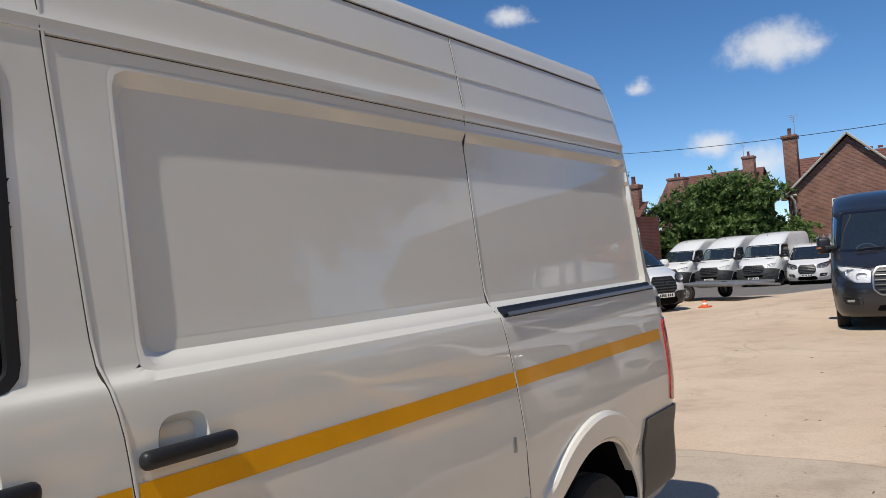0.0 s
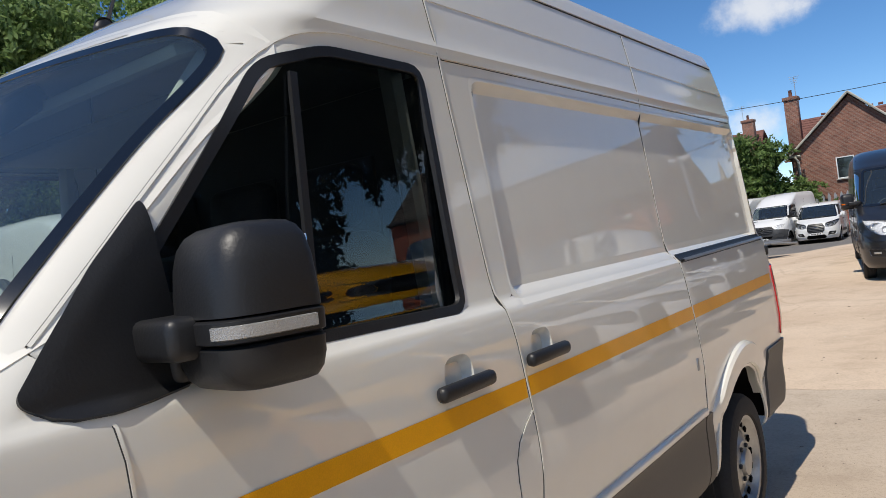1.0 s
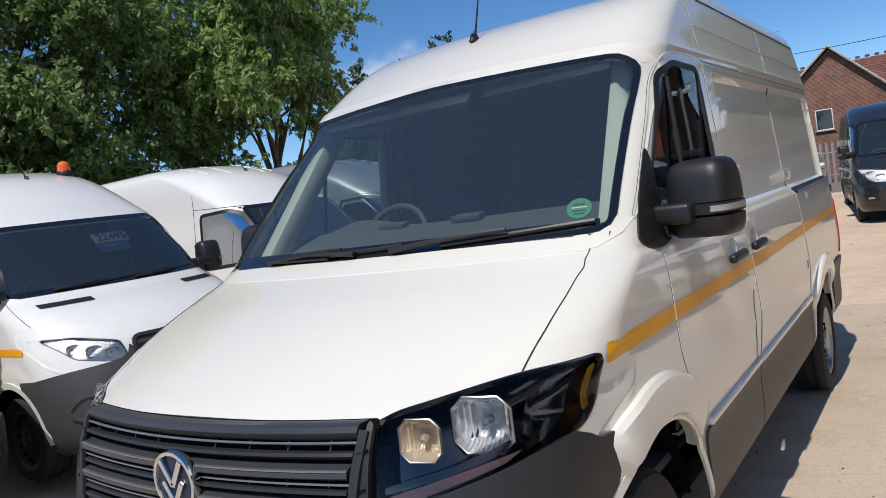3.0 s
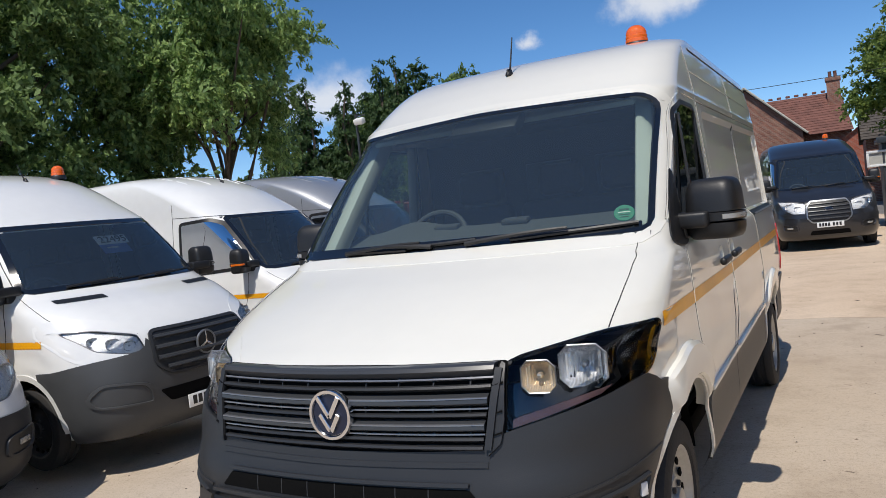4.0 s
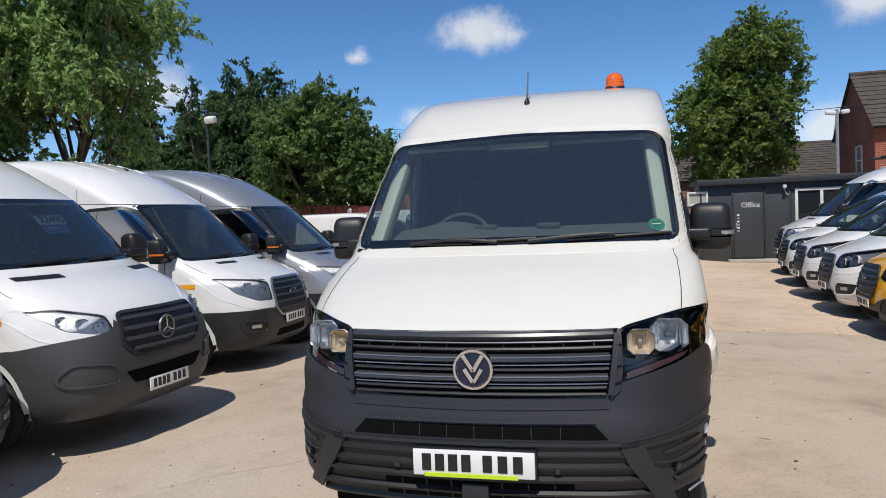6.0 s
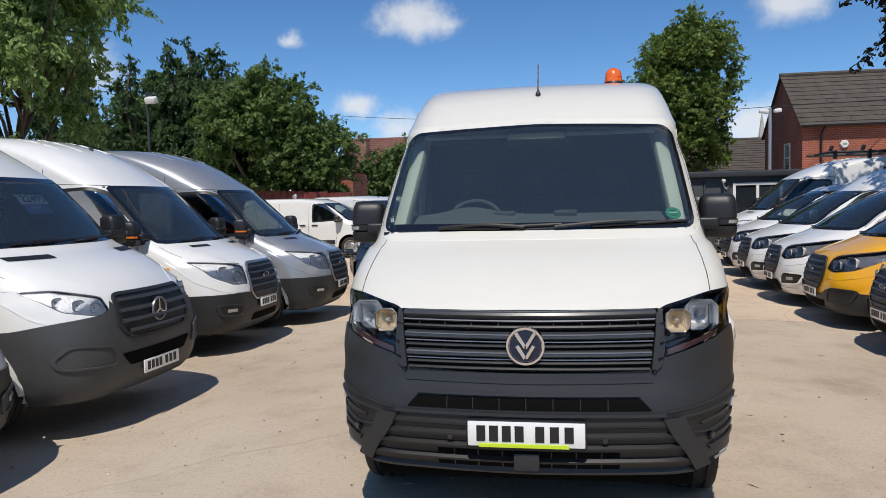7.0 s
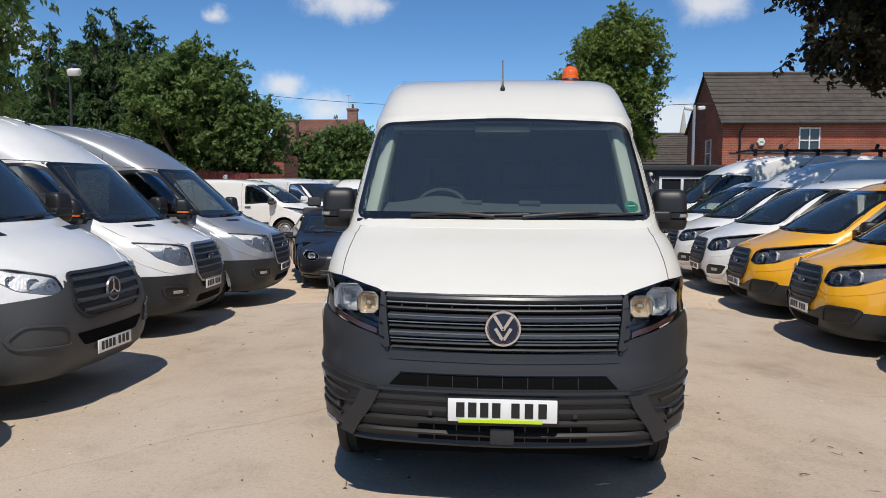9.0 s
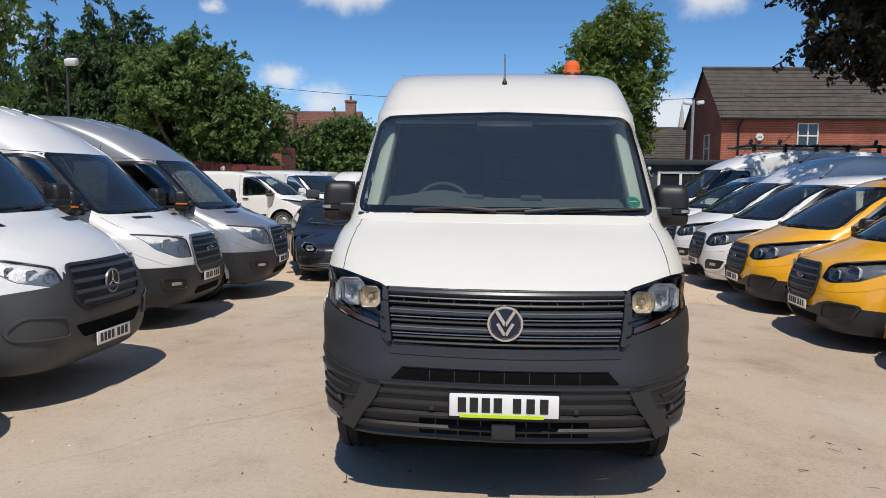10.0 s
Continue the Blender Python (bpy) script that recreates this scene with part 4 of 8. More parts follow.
        sheet("rear_bumper_corner", skin, side, [(5.12, 0.42), (5.66, 0.42), (5.60, 0.80), (5.16, 0.80)], 0.014, CLADDING, van, "grey plastic rear bumper corner", r=0.02, rows=8, cols=14, thick=0.02)
        sheet("tail_lamp", skin, side, [(5.50, 0.83), (5.66, 0.83), (5.64, 1.27), (5.47, 1.25)], 0.008, RED_LENS, van, "tall red tail lamp", r=0.03, rows=12, cols=8, thick=0.02)
        for y0, y1 in ((1.56, 2.47), (2.49, 4.02)):
            x = skin.on(side, (y0 + y1) / 2, 0.735).x
            box("sill_ridge", (0.03, y1 - y0, 0.036), pose(x + g * 0.004, (y0 + y1) / 2, 0.735), PAINT_WHITE, van, bevel=0.013, segments=3)
        # door handles with their finger cups
        for y in (2.185, 2.615):
            x = skin.on(side, y, 1.27).x
            cup = cups[0] if y < 2.4 else cups[1]
            sheet("handle_cup", skin, side, cup, -0.026, PAINT_WHITE, van, "recessed finger cup", r=0.04, rows=8, cols=10)
            rim("cup_wall", skin, side, cup, 0.004, 0.020, -0.0005, PAINT_WHITE, van, r=0.04, n=60, drop=0.024)
            box("door_handle", (0.035, 0.235, 0.04), pose(x + g * 0.02, y, 1.262, 0, 0, 0), PLASTIC_BLACK, van, "black door handle", bevel=0.016, segments=3)
        box("lock_catch", (0.012, 0.022, 0.055), pose(skin.on(side, 3.92, 0.965).x, 3.92, 0.965), SATIN, van, bevel=0.005)
        # rear hinge and catch
        box("rear_hinge", (0.04, 0.05, 0.06), pose(g * (skin.half(1.36) - 0.01), 5.47, 1.345), PLASTIC_BLACK, van, bevel=0.012)
        door_mirror(van, g, (g * 0.94, 1.49, 1.456), 0.9, wide=1.02)
    # bonnet
    for g in (1, -1):
        line = [(skin.s_front(x * g, z), z) for x, z in ((0.872, 1.218), (0.878, 1.28), (0.880, 1.33), (0.876, 1.40), (0.868, 1.45), (0.862, 1.49))]
        ribbon("bonnet_seam", skin, "c", line, 0.0036, 0.002, SEAM, van, n=40)
    ribbon("bonnet_edge", skin, "f", [(-0.62, 1.158), (0.0, 1.163), (0.62, 1.158)], 0.010, 0.003, SEAM, van)
    ribbon("cowl_seal", skin, "f", [(-0.9, 1.492), (0, 1.492), (0.9, 1.492)], 0.02, 0.004, PLASTIC_BLACK, van)
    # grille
    # backing sheet coloured as the deep shade behind the slats
    grille = sheet("grille", skin, "f", [(-0.605, 0.885), (0.605, 0.885), (0.618, 1.00), (0.612, 1.165), (-0.612, 1.165), (-0.618, 1.00)], 0.004, SHADE_BLACK, van, "slatted grille on a backing painted near-black as shade", r=0.02, rows=10, cols=26, thick=0.02)
    for z, wide in ((1.140, 0.575), (1.053, 0.562), (0.974, 0.552)):
        slat = skin_bar("slat", skin, [(-wide, z), (0, z), (wide, z)], [(0.006, 0.024), (0.030, 0.012), (0.036, 0.004), (0.036, -0.008), (0.028, -0.012), (0.008, -0.016)], GRILLE_SATIN, grille)
        # highlight on the slat's upper front edge, painted as a paler strip
        if z < 1.1:
            skin_bar("slat_bright_line", skin, [(-wide, z + 0.008), (0, z + 0.008), (wide, z + 0.008)], [(0.028, 0.004), (0.038, 0.001), (0.038, -0.003), (0.028, -0.004)], TRIM_BAR, slat)
        skin_bar("slat_bright_line", skin, [(-wide, z - 0.022), (0, z - 0.022), (wide, z - 0.022)], [(0.010, 0.003), (0.024, 0.002), (0.024, -0.003), (0.010, -0.004)], TRIM_BAR, slat)
    for z, wide in ((1.092, 0.57), (1.010, 0.557), (0.934, 0.547), (0.908, 0.544)):
        skin_bar("slat", skin, [(-wide, z), (0, z), (wide, z)], [(0.006, 0.012), (0.026, 0.006), (0.028, -0.002), (0.008, -0.008)], PLASTIC, grille)
    for k in range(9):
        for z in (1.115, 1.03, 0.952):
            x = -0.5 + 0.125 * k
            if abs(x) > 0.1:
                ribbon("grille_fin", skin, "f", [(x, z - 0.016), (x, z + 0.016)], 0.005, 0.014, PLASTIC, grille, n=4)
    for g in (1, -1):
        ribbon("grille_end", skin, "f", [(g * 0.590, 1.138), (g * 0.578, 1.03), (g * 0.562, 0.905)], 0.024, 0.034, PLASTIC, grille, smooth_line=False)
        cheek = sheet("grille_cheek", skin, "f", [(g * 0.560, 0.885), (g * 0.602, 0.925), (g * 0.612, 1.0), (g * 0.607, 1.152), (g * 0.592, 1.154), (g * 0.578, 1.03)], 0.024, PLASTIC, grille, "grey grille end block", r=0.004, rows=10, cols=4, thick=0.03)
        # grooves are near-black strips, their shade painted on
        for z in (1.09, 1.01, 0.945):
            ribbon("cheek_groove_shade", skin, "f", [(g * 0.572, z), (g * 0.606, z + 0.012)], 0.005, 0.030, SHADE_BLACK, cheek, n=5)
    # badge: a ringed disc with plain strokes
    badge = lathe("badge", [(0.001, 0.0), (0.086, 0.0), (0.090, -0.012), (0.086, -0.026), (0.076, -0.026), (0.073, -0.016), (0.001, -0.016)], pose(0, 0.05, 1.02), CHROME, van, "round chrome-ringed badge", n=40, axis="Y")
    lathe("badge_field", [(0.072, -0.018), (0.04, -0.021), (0.001, -0.022)], pose(0, 0.05, 1.02), BADGE_BLUE, badge, n=32, axis="Y")
    for x, z, a, h in ((-0.022, 0.028, -32, 0.085), (0.022, 0.028, 32, 0.085), (-0.020, -0.026, -32, 0.07), (0.020, -0.026, 32, 0.07)):
        box("badge_stroke", (0.017, 0.010, h), pose(x, 0.024, 1.02 + z, 0, a, 0), CHROME, badge, bevel=0.002, segments=1)
    # headlamps
    for g, line in ((1, lamp), (-1, lamp_r)):
        head = new("headlamp")
        head.parent = van
        sheet("lamp_housing", skin, "c", line, -0.10, GLOSS_BLACK, head, r=0.03, rows=10, cols=14)
        rim("lamp_edge", skin, "c", line, 0.004, 0.006, 0.003, GLOSS_BLACK, head, r=0.03, n=90)
        rim("lamp_surround", skin, "c", line, 0.06, 0.0, 0.0015, PAINT_WHITE, head, r=0.03, n=90)
        sg = lambda pts: [(g * s, z) for s, z in pts]
        for x, z, wide, tall, back, mat in ((0.708, 1.118, 0.057, 0.053, -0.034, "in"), (0.832, 1.125, 0.079, 0.070, -0.028, "out")):
            p = skin.on("f", g * x, z, back)
            reflector(head, p, wide, tall, (g * 0.16, -1, 0.05), REFLECTOR_WARM if mat == "in" else REFLECTOR, REFLECTOR_WARM if mat == "in" else SATIN)
        tray = [(skin.s_front(0.635, 1.02), 1.02), (skin.s_front(0.80, 1.055), 1.052), (skin.s_side(0.40, 1.09), 1.085), (skin.s_side(0.42, 1.06), 1.068), (skin.s_front(0.80, 1.03), 1.03), (skin.s_front(0.635, 0.99), 1.0)]
        sheet("lamp_shelf", skin, "c", sg(tray), -0.022, GLOSS_BLACK, head, r=0.006, rows=5, cols=16)
        strip = [(skin.s_front(0.63, 0.965), 0.965), (skin.s_front(0.77, 1.003), 1.003), (skin.s_front(0.88, 1.033), 1.033), (skin.s_front(0.90, 1.052), 1.052), (skin.s_front(0.77, 1.028), 1.028), (skin.s_front(0.635, 0.995), 0.995)]
        sheet("marker_strip", skin, "c", sg(strip), -0.006, STRIP_RED, head, "ribbed reddish marker strip", r=0.004, rows=5, cols=18)
        sheet("lamp_side_panel", skin, "c", sg([(skin.s_front(0.925, 1.05), 1.05), (skin.s_side(0.45, 1.065), 1.065), (skin.s_side(0.525, 1.105), 1.105), (skin.s_side(0.60, 1.20), 1.20), (skin.s_front(0.925, 1.195), 1.195)]), -0.012, GLOSS_BLACK, head, "dark glossy lamp side", r=0.01, rows=8, cols=12)
        sheet("lamp_amber_side", skin, "c", sg([(skin.s_side(0.575, 1.085), 1.085), (skin.s_side(0.605, 1.092), 1.092), (skin.s_side(0.655, 1.195), 1.195), (skin.s_side(0.625, 1.193), 1.193)]), -0.004, AMBER_DARK, head, "smoked amber side reflector", r=0.008, rows=5, cols=6)
        sheet("lamp_lens", skin, "c", line, 0.002, LENS, head, "clear lamp lens", r=0.03, rows=12, cols=16)
    # front bumper
    bumper_top = pchip([0, skin.s_front(0.55, 0.9), skin.s_front(0.618, 0.93), skin.s_front(0.77, 0.98), skin.s_front(0.90, 1.02), skin.s_side(0.47, 1.04), skin.s_side(0.57, 1.04), skin.s_side(0.64, 0.99), 1.3],
                       [0.890, 0.905, 0.952, 0.990, 1.022, 1.040, 1.050, 1.005, 0.97])

    def top_z(a):
        a = abs(a)
        return bumper_top(a)
    def low_z(a):
        return 0.452 - 0.02 * smooth_step(0.3, 0.62, abs(a)) + 0.065 * smooth_step(0.72, 0.95, abs(a))

    nu, nv = 90, 18
    verts, faces = [], []
    s_end = skin.s_side(0.66, 0.75)
    for layer, off in ((0, 0.012), (1, -0.01)):
        for j in range(nv + 1):
            for i in range(nu + 1):
                a = -s_end + 2 * s_end * i / nu
                z = low_z(a) + (top_z(a) - low_z(a)) * j / nv
                y_end = FA - math.sqrt(max(0.0, 0.60 ** 2 - max(0.0, z - HUB) ** 2))
                e = skin.s_side(max(0.36, min(0.68, y_end)), z)
                verts.append(skin.on("c", a / s_end * e, z, off))
    w, count = nu + 1, (nu + 1) * (nv + 1)
    for j in range(nv):
        for i in range(nu):
            faces.append((j * w + i, j * w + i + 1, (j + 1) * w + i + 1, (j + 1) * w + i))
    edge = list(range(w)) + [j * w + nu for j in range(1, nv + 1)] + [nv * w + i for i in range(nu - 1, -1, -1)] + [j * w for j in range(nv - 1, 0, -1)]
    for i in range(len(edge)):
        a, b = edge[i - 1], edge[i]
        faces.append((a, b, b + count, a + count))
    bumper = mesh_object("front_bumper", verts, faces, PLASTIC, van, "dark grey textured plastic front bumper")
    ribbon("bumper_ledge", skin, "f", [(-0.56, 0.858), (0, 0.852), (0.56, 0.858)], 0.02, 0.017, PLASTIC, bumper, n=40)
    # no slot is cut: a near-black sheet paints its shade on the bumper
    sheet("slot_shade", skin, "f", [(-0.555, 0.732), (0.555, 0.732), (0.50, 0.786), (-0.50, 0.786)], 0.0145, SHADE_BLACK, bumper, "near-black sheet painted as the shade in an air slot", r=0.01, rows=6, cols=24)
    ribbon("slot_lip", skin, "f", [(-0.60, 0.715), (0, 0.712), (0.60, 0.715)], 0.014, 0.030, PLASTIC, bumper, n=40)
    ribbon("slot_lip", skin, "f", [(-0.5, 0.798), (0, 0.797), (0.5, 0.798)], 0.012, 0.026, PLASTIC, bumper, n=40)
    for k in range(7):
        ribbon("slot_fin", skin, "f", [(-0.36 + 0.12 * k, 0.734), (-0.36 + 0.12 * k, 0.784)], 0.004, 0.0155, PLASTIC, bumper, n=4)
    sheet("bumper_intake", skin, "f", [(-0.745, 0.458), (0.745, 0.458), (0.62, 0.695), (-0.62, 0.695)], 0.0145, PLASTIC_BLACK, bumper, "ribbed lower intake", r=0.02, rows=10, cols=26)
    # openings are near-black sheets on the skin, with shade as their colour
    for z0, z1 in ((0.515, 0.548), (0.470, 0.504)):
        opening = sheet("intake_shade", skin, "f", [(-0.41, z0), (0.41, z0), (0.41, z1), (-0.41, z1)], 0.0165, SHADE_BLACK, bumper, r=0.004, rows=4, cols=16)
        for k in range(7):
            ribbon("intake_fin", skin, "f", [(-0.33 + 0.11 * k, z0), (-0.33 + 0.11 * k, z1)], 0.006, 0.0205, PLASTIC, opening, n=4)
    # blacker plastic than the bumper: shade on the low ribs put into colour
    for z, wide, deep in ((0.672, 0.63, 0.030), (0.625, 0.655, 0.034), (0.575, 0.675, 0.038), (0.512, 0.70, 0.036), (0.462, 0.73, 0.032)):
        skin_bar("shaded_intake_rib", skin, [(-wide, z), (0, z - 0.006), (wide, z)], [(0.012, 0.016), (deep, 0.004), (deep, -0.006), (0.012, -0.014)], PLASTIC_BLACK, bumper)
    box("tow_cover", (0.115, 0.03, 0.078), pose(0.0, -0.006, 0.503), PLASTIC, bumper, bevel=0.006)
    for g in (1, -1):
        a0, a1 = skin.s_front(0.635, 0.70), skin.s_front(0.765, 0.48)
        ribbon("bumper_strut", skin, "c", [(g * a0, 0.705), (g * (a0 + a1) / 2, 0.59), (g * a1, 0.475)], 0.046, 0.040, PLASTIC, bumper, smooth_line=False)
        pod = [(g * skin.s_front(0.70, 0.64), 0.635), (g * skin.s_front(0.665, 0.70), 0.70), (g * skin.s_front(0.90, 0.72), 0.73), (g * skin.s_side(0.44, 0.74), 0.745), (g * skin.s_side(0.42, 0.65), 0.655), (g * skin.s_front(0.80, 0.62), 0.62)]
        recess = sheet("fog_recess", skin, "c", pod, 0.0145, PLASTIC_BLACK, bumper, "dark fog lamp recess", r=0.012, rows=8, cols=10)
        rim("recess_edge", skin, "c", pod, 0.006, 0.006, 0.024, PLASTIC, recess, r=0.012, n=60)
        ribbon("pod_rib", skin, "c", [(g * skin.s_front(0.76, 0.66), 0.664), (g * skin.s_front(0.91, 0.69), 0.695)], 0.012, 0.022, PLASTIC, recess, n=12)
        for z in (0.595, 0.555):
            ribbon("pod_rib", skin, "c", [(g * skin.s_front(0.80, z), z - 0.01), (g * skin.s_side(0.42, z), z + 0.012)], 0.016, 0.022, PLASTIC, bumper, n=14)
        ribbon("pod_edge", skin, "c", [(g * skin.s_front(0.62, 0.735), 0.725), (g * skin.s_front(0.85, 0.755), 0.762), (g * skin.s_side(0.45, 0.79), 0.795), (g * skin.s_side(0.56, 0.80), 0.80)], 0.010, 0.017, PLASTIC, bumper, n=24)
        p = skin.on("c", g * skin.s_side(0.40, 0.70), 0.70, 0.018)
        box("fog_reflector", (0.030, 0.012, 0.045), Matrix.Translation(p) @ pose(0, 0, 0, 0, 0, 62 * g), PLATE_WHITE, bumper, "small white tab", bevel=0.003)
        for x, z in ((0.81, 0.60), (0.345, 0.612)):
            p = skin.on("f", g * x, z, 0.030)
            n = skin.normal(skin.s_front(g * x, z), z)
            lathe("parking_sensor", [(0.001, 0.004), (0.012, 0.004), (0.016, 0.0), (0.016, -0.02)], Matrix.Translation(p) @ n.to_track_quat("Z", "Y").to_matrix().to_4x4(), GLOSS_BLACK, bumper, n=16)
    box("plate_holder", (0.535, 0.03, 0.125), pose(0, -0.018, 0.635), PLASTIC_BLACK, van, bevel=0.006)
    number_plate(van, pose(0, -0.038, 0.637))
    box("dealer_strip", (0.40, 0.004, 0.018), pose(-0.01, -0.047, 0.587), LIME, van, "lime dealer strip with tiny print", bevel=0.001, segments=1)
    # wipers, washer jets, antenna, beacon, sticker
    wiper(van, skin, -0.05, 1.508, 0.30 - 0.85, 1.512)
    wiper(van, skin, 0.12, 1.506, 0.85, 1.535)
    wiper(van, skin, -0.55, 1.506, 0.16, 1.528)
    antenna(van, (0, 1.975, 2.398), 0.245, 22)
    beacon_lamp(van, (0.553, 2.715, 2.565))
    p, n = skin.on("f", 0.79, 1.588, -0.006), skin.normal(skin.s_front(0.79, 1.588), 1.588)
    mm = Matrix.Translation(p) @ n.to_track_quat("Z", "Y").to_matrix().to_4x4()
    disc = lathe("windscreen_sticker", [(0.001, 0.003), (0.042, 0.003), (0.044, 0.0), (0.042, -0.002)], mm, STICKER_GREEN, van, "round green sticker with pale lettering bars", n=32)
    for k, (dz, wd, hd) in enumerate(((0.017, 0.040, 0.009), (0.003, 0.050, 0.005), (-0.010, 0.046, 0.005), (-0.022, 0.034, 0.005))):
        box("lettering_bar", (wd, hd, 0.002), mm @ pose(0, dz, 0.0035), PLATE_WHITE if k == 1 else STICKER_DARK, disc, bevel=0.0005, segments=1)
    cabin(van, skin, 1.05, 1.49, 2.46, 0.86, 0.62, 2.12, rise=0.10)
    for g in (1, -1):
        box("pillar_trim", (0.085, 0.10, 0.84), look_between((g * 0.838, 1.27, 1.50), (g * 0.77, 1.80, 2.12)), TRIM_PALE, van, bevel=0.02)
        sheet("door_lining", skin, "l" if g > 0 else "r", [(1.35, 0.75), (2.4, 0.75), (2.4, 1.44), (1.35, 1.46)], -0.06, TRIM_MID, van, r=0.03, rows=6, cols=8)
        box("pillar_trim", (0.05, 0.06, 0.72), look_between((g * 0.905, 2.245, 1.42), (g * 0.85, 2.255, 2.12)), TRIM_GREY, van, bevel=0.02)
    box("sun_visor_strip", (1.5, 0.12, 0.03), pose(0, 1.72, 2.12, 20), TRIM_PALE, van, bevel=0.01)
    box("camera_pod", (0.38, 0.18, 0.07), pose(0, 1.60, 2.09, 35), PLASTIC, van, bevel=0.02)
    return van


def look_between(a, b):
    """A pose midway between two points whose z axis runs from one to the other."""
    a, b = Vector(a), Vector(b)
    return Matrix.Translation((a + b) / 2) @ (b - a).to_track_quat("Z", "Y").to_matrix().to_4x4()

build_crew_van()


# ---- ground ----
def build_ground():
    m, n, l, out = blank("yard_concrete")
    p = n.new("ShaderNodeBsdfPrincipled")
    l.new(p.outputs[0], out.inputs[0])
    tc = n.new("ShaderNodeTexCoord")

    def noise_tex(scale, detail, rough=0.55):
        t = n.new("ShaderNodeTexNoise")
        t.inputs["Scale"].default_value, t.inputs["Detail"].default_value, t.inputs["Roughness"].default_value = scale, detail, rough
        l.new(tc.outputs["Object"], t.inputs["Vector"])
        return t.outputs["Fac"]

    def ramp(src, stops):
        r = n.new("ShaderNodeValToRGB")
        while len(r.color_ramp.elements) < len(stops):
            r.color_ramp.elements.new(0.5)
        for e, (pos, c) in zip(r.color_ramp.elements, stops):
            e.position, e.color = pos, (*c, 1)
        l.new(src, r.inputs[0])
        return r.outputs[0]

    def blend(kind, fac, a, b):
        mx = n.new("ShaderNodeMix")
        mx.data_type, mx.blend_type = "RGBA", kind
        if isinstance(fac, float):
            mx.inputs[0].default_value = fac
        else:
            l.new(fac, mx.inputs[0])
        l.new(a, mx.inputs[6])
        l.new(b, mx.inputs[7])
        return mx.outputs[2]
    base = ramp(noise_tex(0.35, 6), [(0.30, (0.49, 0.39, 0.295)), (0.5, (0.555, 0.455, 0.352)), (0.72, (0.61, 0.515, 0.412))])
    grime = ramp(noise_tex(1.7, 8, 0.68), [(0.33, (0.80, 0.78, 0.76)), (0.52, (1, 1, 1)), (0.8, (1.0, 0.99, 0.97))])
    col = blend("MULTIPLY", 0.75, base, grime)
    grit = ramp(noise_tex(38, 4, 0.7), [(0.28, (0.72, 0.71, 0.70)), (0.5, (1, 1, 1)), (0.78, (1.0, 1.0, 1.0))])
    col = blend("MULTIPLY", 0.75, col, grit)
    speck = ramp(noise_tex(140, 2, 0.6), [(0.30, (0.62, 0.60, 0.58)), (0.46, (1, 1, 1)), (0.8, (1.0, 1.0, 1.0))])
    col = blend("MULTIPLY", 0.6, col, speck)
    stones = n.new("ShaderNodeTexVoronoi")
    stones.inputs["Scale"].default_value = 7.0
    l.new(tc.outputs["Object"], stones.inputs["Vector"])
    peb = ramp(stones.outputs["Distance"], [(0.035, (0.45, 0.42, 0.40)), (0.06, (1, 1, 1)), (1.0, (1, 1, 1))])
    col = blend("MULTIPLY", 0.5, col, peb)
    warp = n.new("ShaderNodeTexNoise")
    warp.inputs["Scale"].default_value, warp.inputs["Detail"].default_value = 1.3, 6
    l.new(tc.outputs["Object"], warp.inputs["Vector"])
    shift = n.new("ShaderNodeVectorMath")
    shift.operation = "MULTIPLY_ADD"
    shift.inputs[1].default_value = (0.5, 0.5, 0)
    l.new(warp.outputs["Color"], shift.inputs[0])
    l.new(tc.outputs["Object"], shift.inputs[2])
    cells = n.new("ShaderNodeTexVoronoi")
    cells.feature = "DISTANCE_TO_EDGE"
    cells.inputs["Scale"].default_value = 0.22
    l.new(shift.outputs[0], cells.inputs["Vector"])
    crack = ramp(cells.outputs["Distance"], [(0.0, (0.80, 0.77, 0.74)), (0.0016, (0.92, 0.90, 0.88)), (0.0035, (1, 1, 1))])
    col = blend("MULTIPLY", ramp(noise_tex(0.5, 2), [(0.42, (0, 0, 0)), (0.6, (1, 1, 1))]), col, crack)
    stain = ramp(noise_tex(0.9, 3, 0.5), [(0.27, (0.74, 0.72, 0.70)), (0.37, (1, 1, 1)), (1.0, (1, 1, 1))])
    col = blend("MULTIPLY", 0.7, col, stain)
    pos = n.new("ShaderNodeSeparateXYZ")
    l.new(tc.outputs["Object"], pos.inputs[0])
    # an older, greyer pour of concrete this side of a joint
    joint = n.new("ShaderNodeMath")
    joint.operation = "MULTIPLY_ADD"
    joint.inputs[1].default_value = 0.25
    l.new(noise_tex(1.4, 6), joint.inputs[0])
    l.new(pos.outputs[1], joint.inputs[2])
    span = n.new("ShaderNodeMapRange")
    span.inputs["From Min"].default_value, span.inputs["From Max"].default_value = 7.0, 9.0
    l.new(joint.outputs[0], span.inputs["Value"])
    col = blend("MULTIPLY", 1.0, col, ramp(span.outputs[0], [(0.0, (0.93, 0.935, 0.94)), (0.44, (0.93, 0.935, 0.94)), (0.452, (0.76, 0.73, 0.70)), (0.466, (1.14, 1.09, 1.04)), (1.0, (1.14, 1.09, 1.04))]))
    # darker asphalt beyond the concrete
    wob = n.new("ShaderNodeMath")
    wob.operation = "MULTIPLY_ADD"
    wob.inputs[1].default_value = 2.0
    l.new(noise_tex(0.6, 5), wob.inputs[0])
    l.new(pos.outputs[1], wob.inputs[2])
    edge = n.new("ShaderNodeMapRange")
    edge.inputs["From Min"].default_value, edge.inputs["From Max"].default_value = 27.6, 28.6
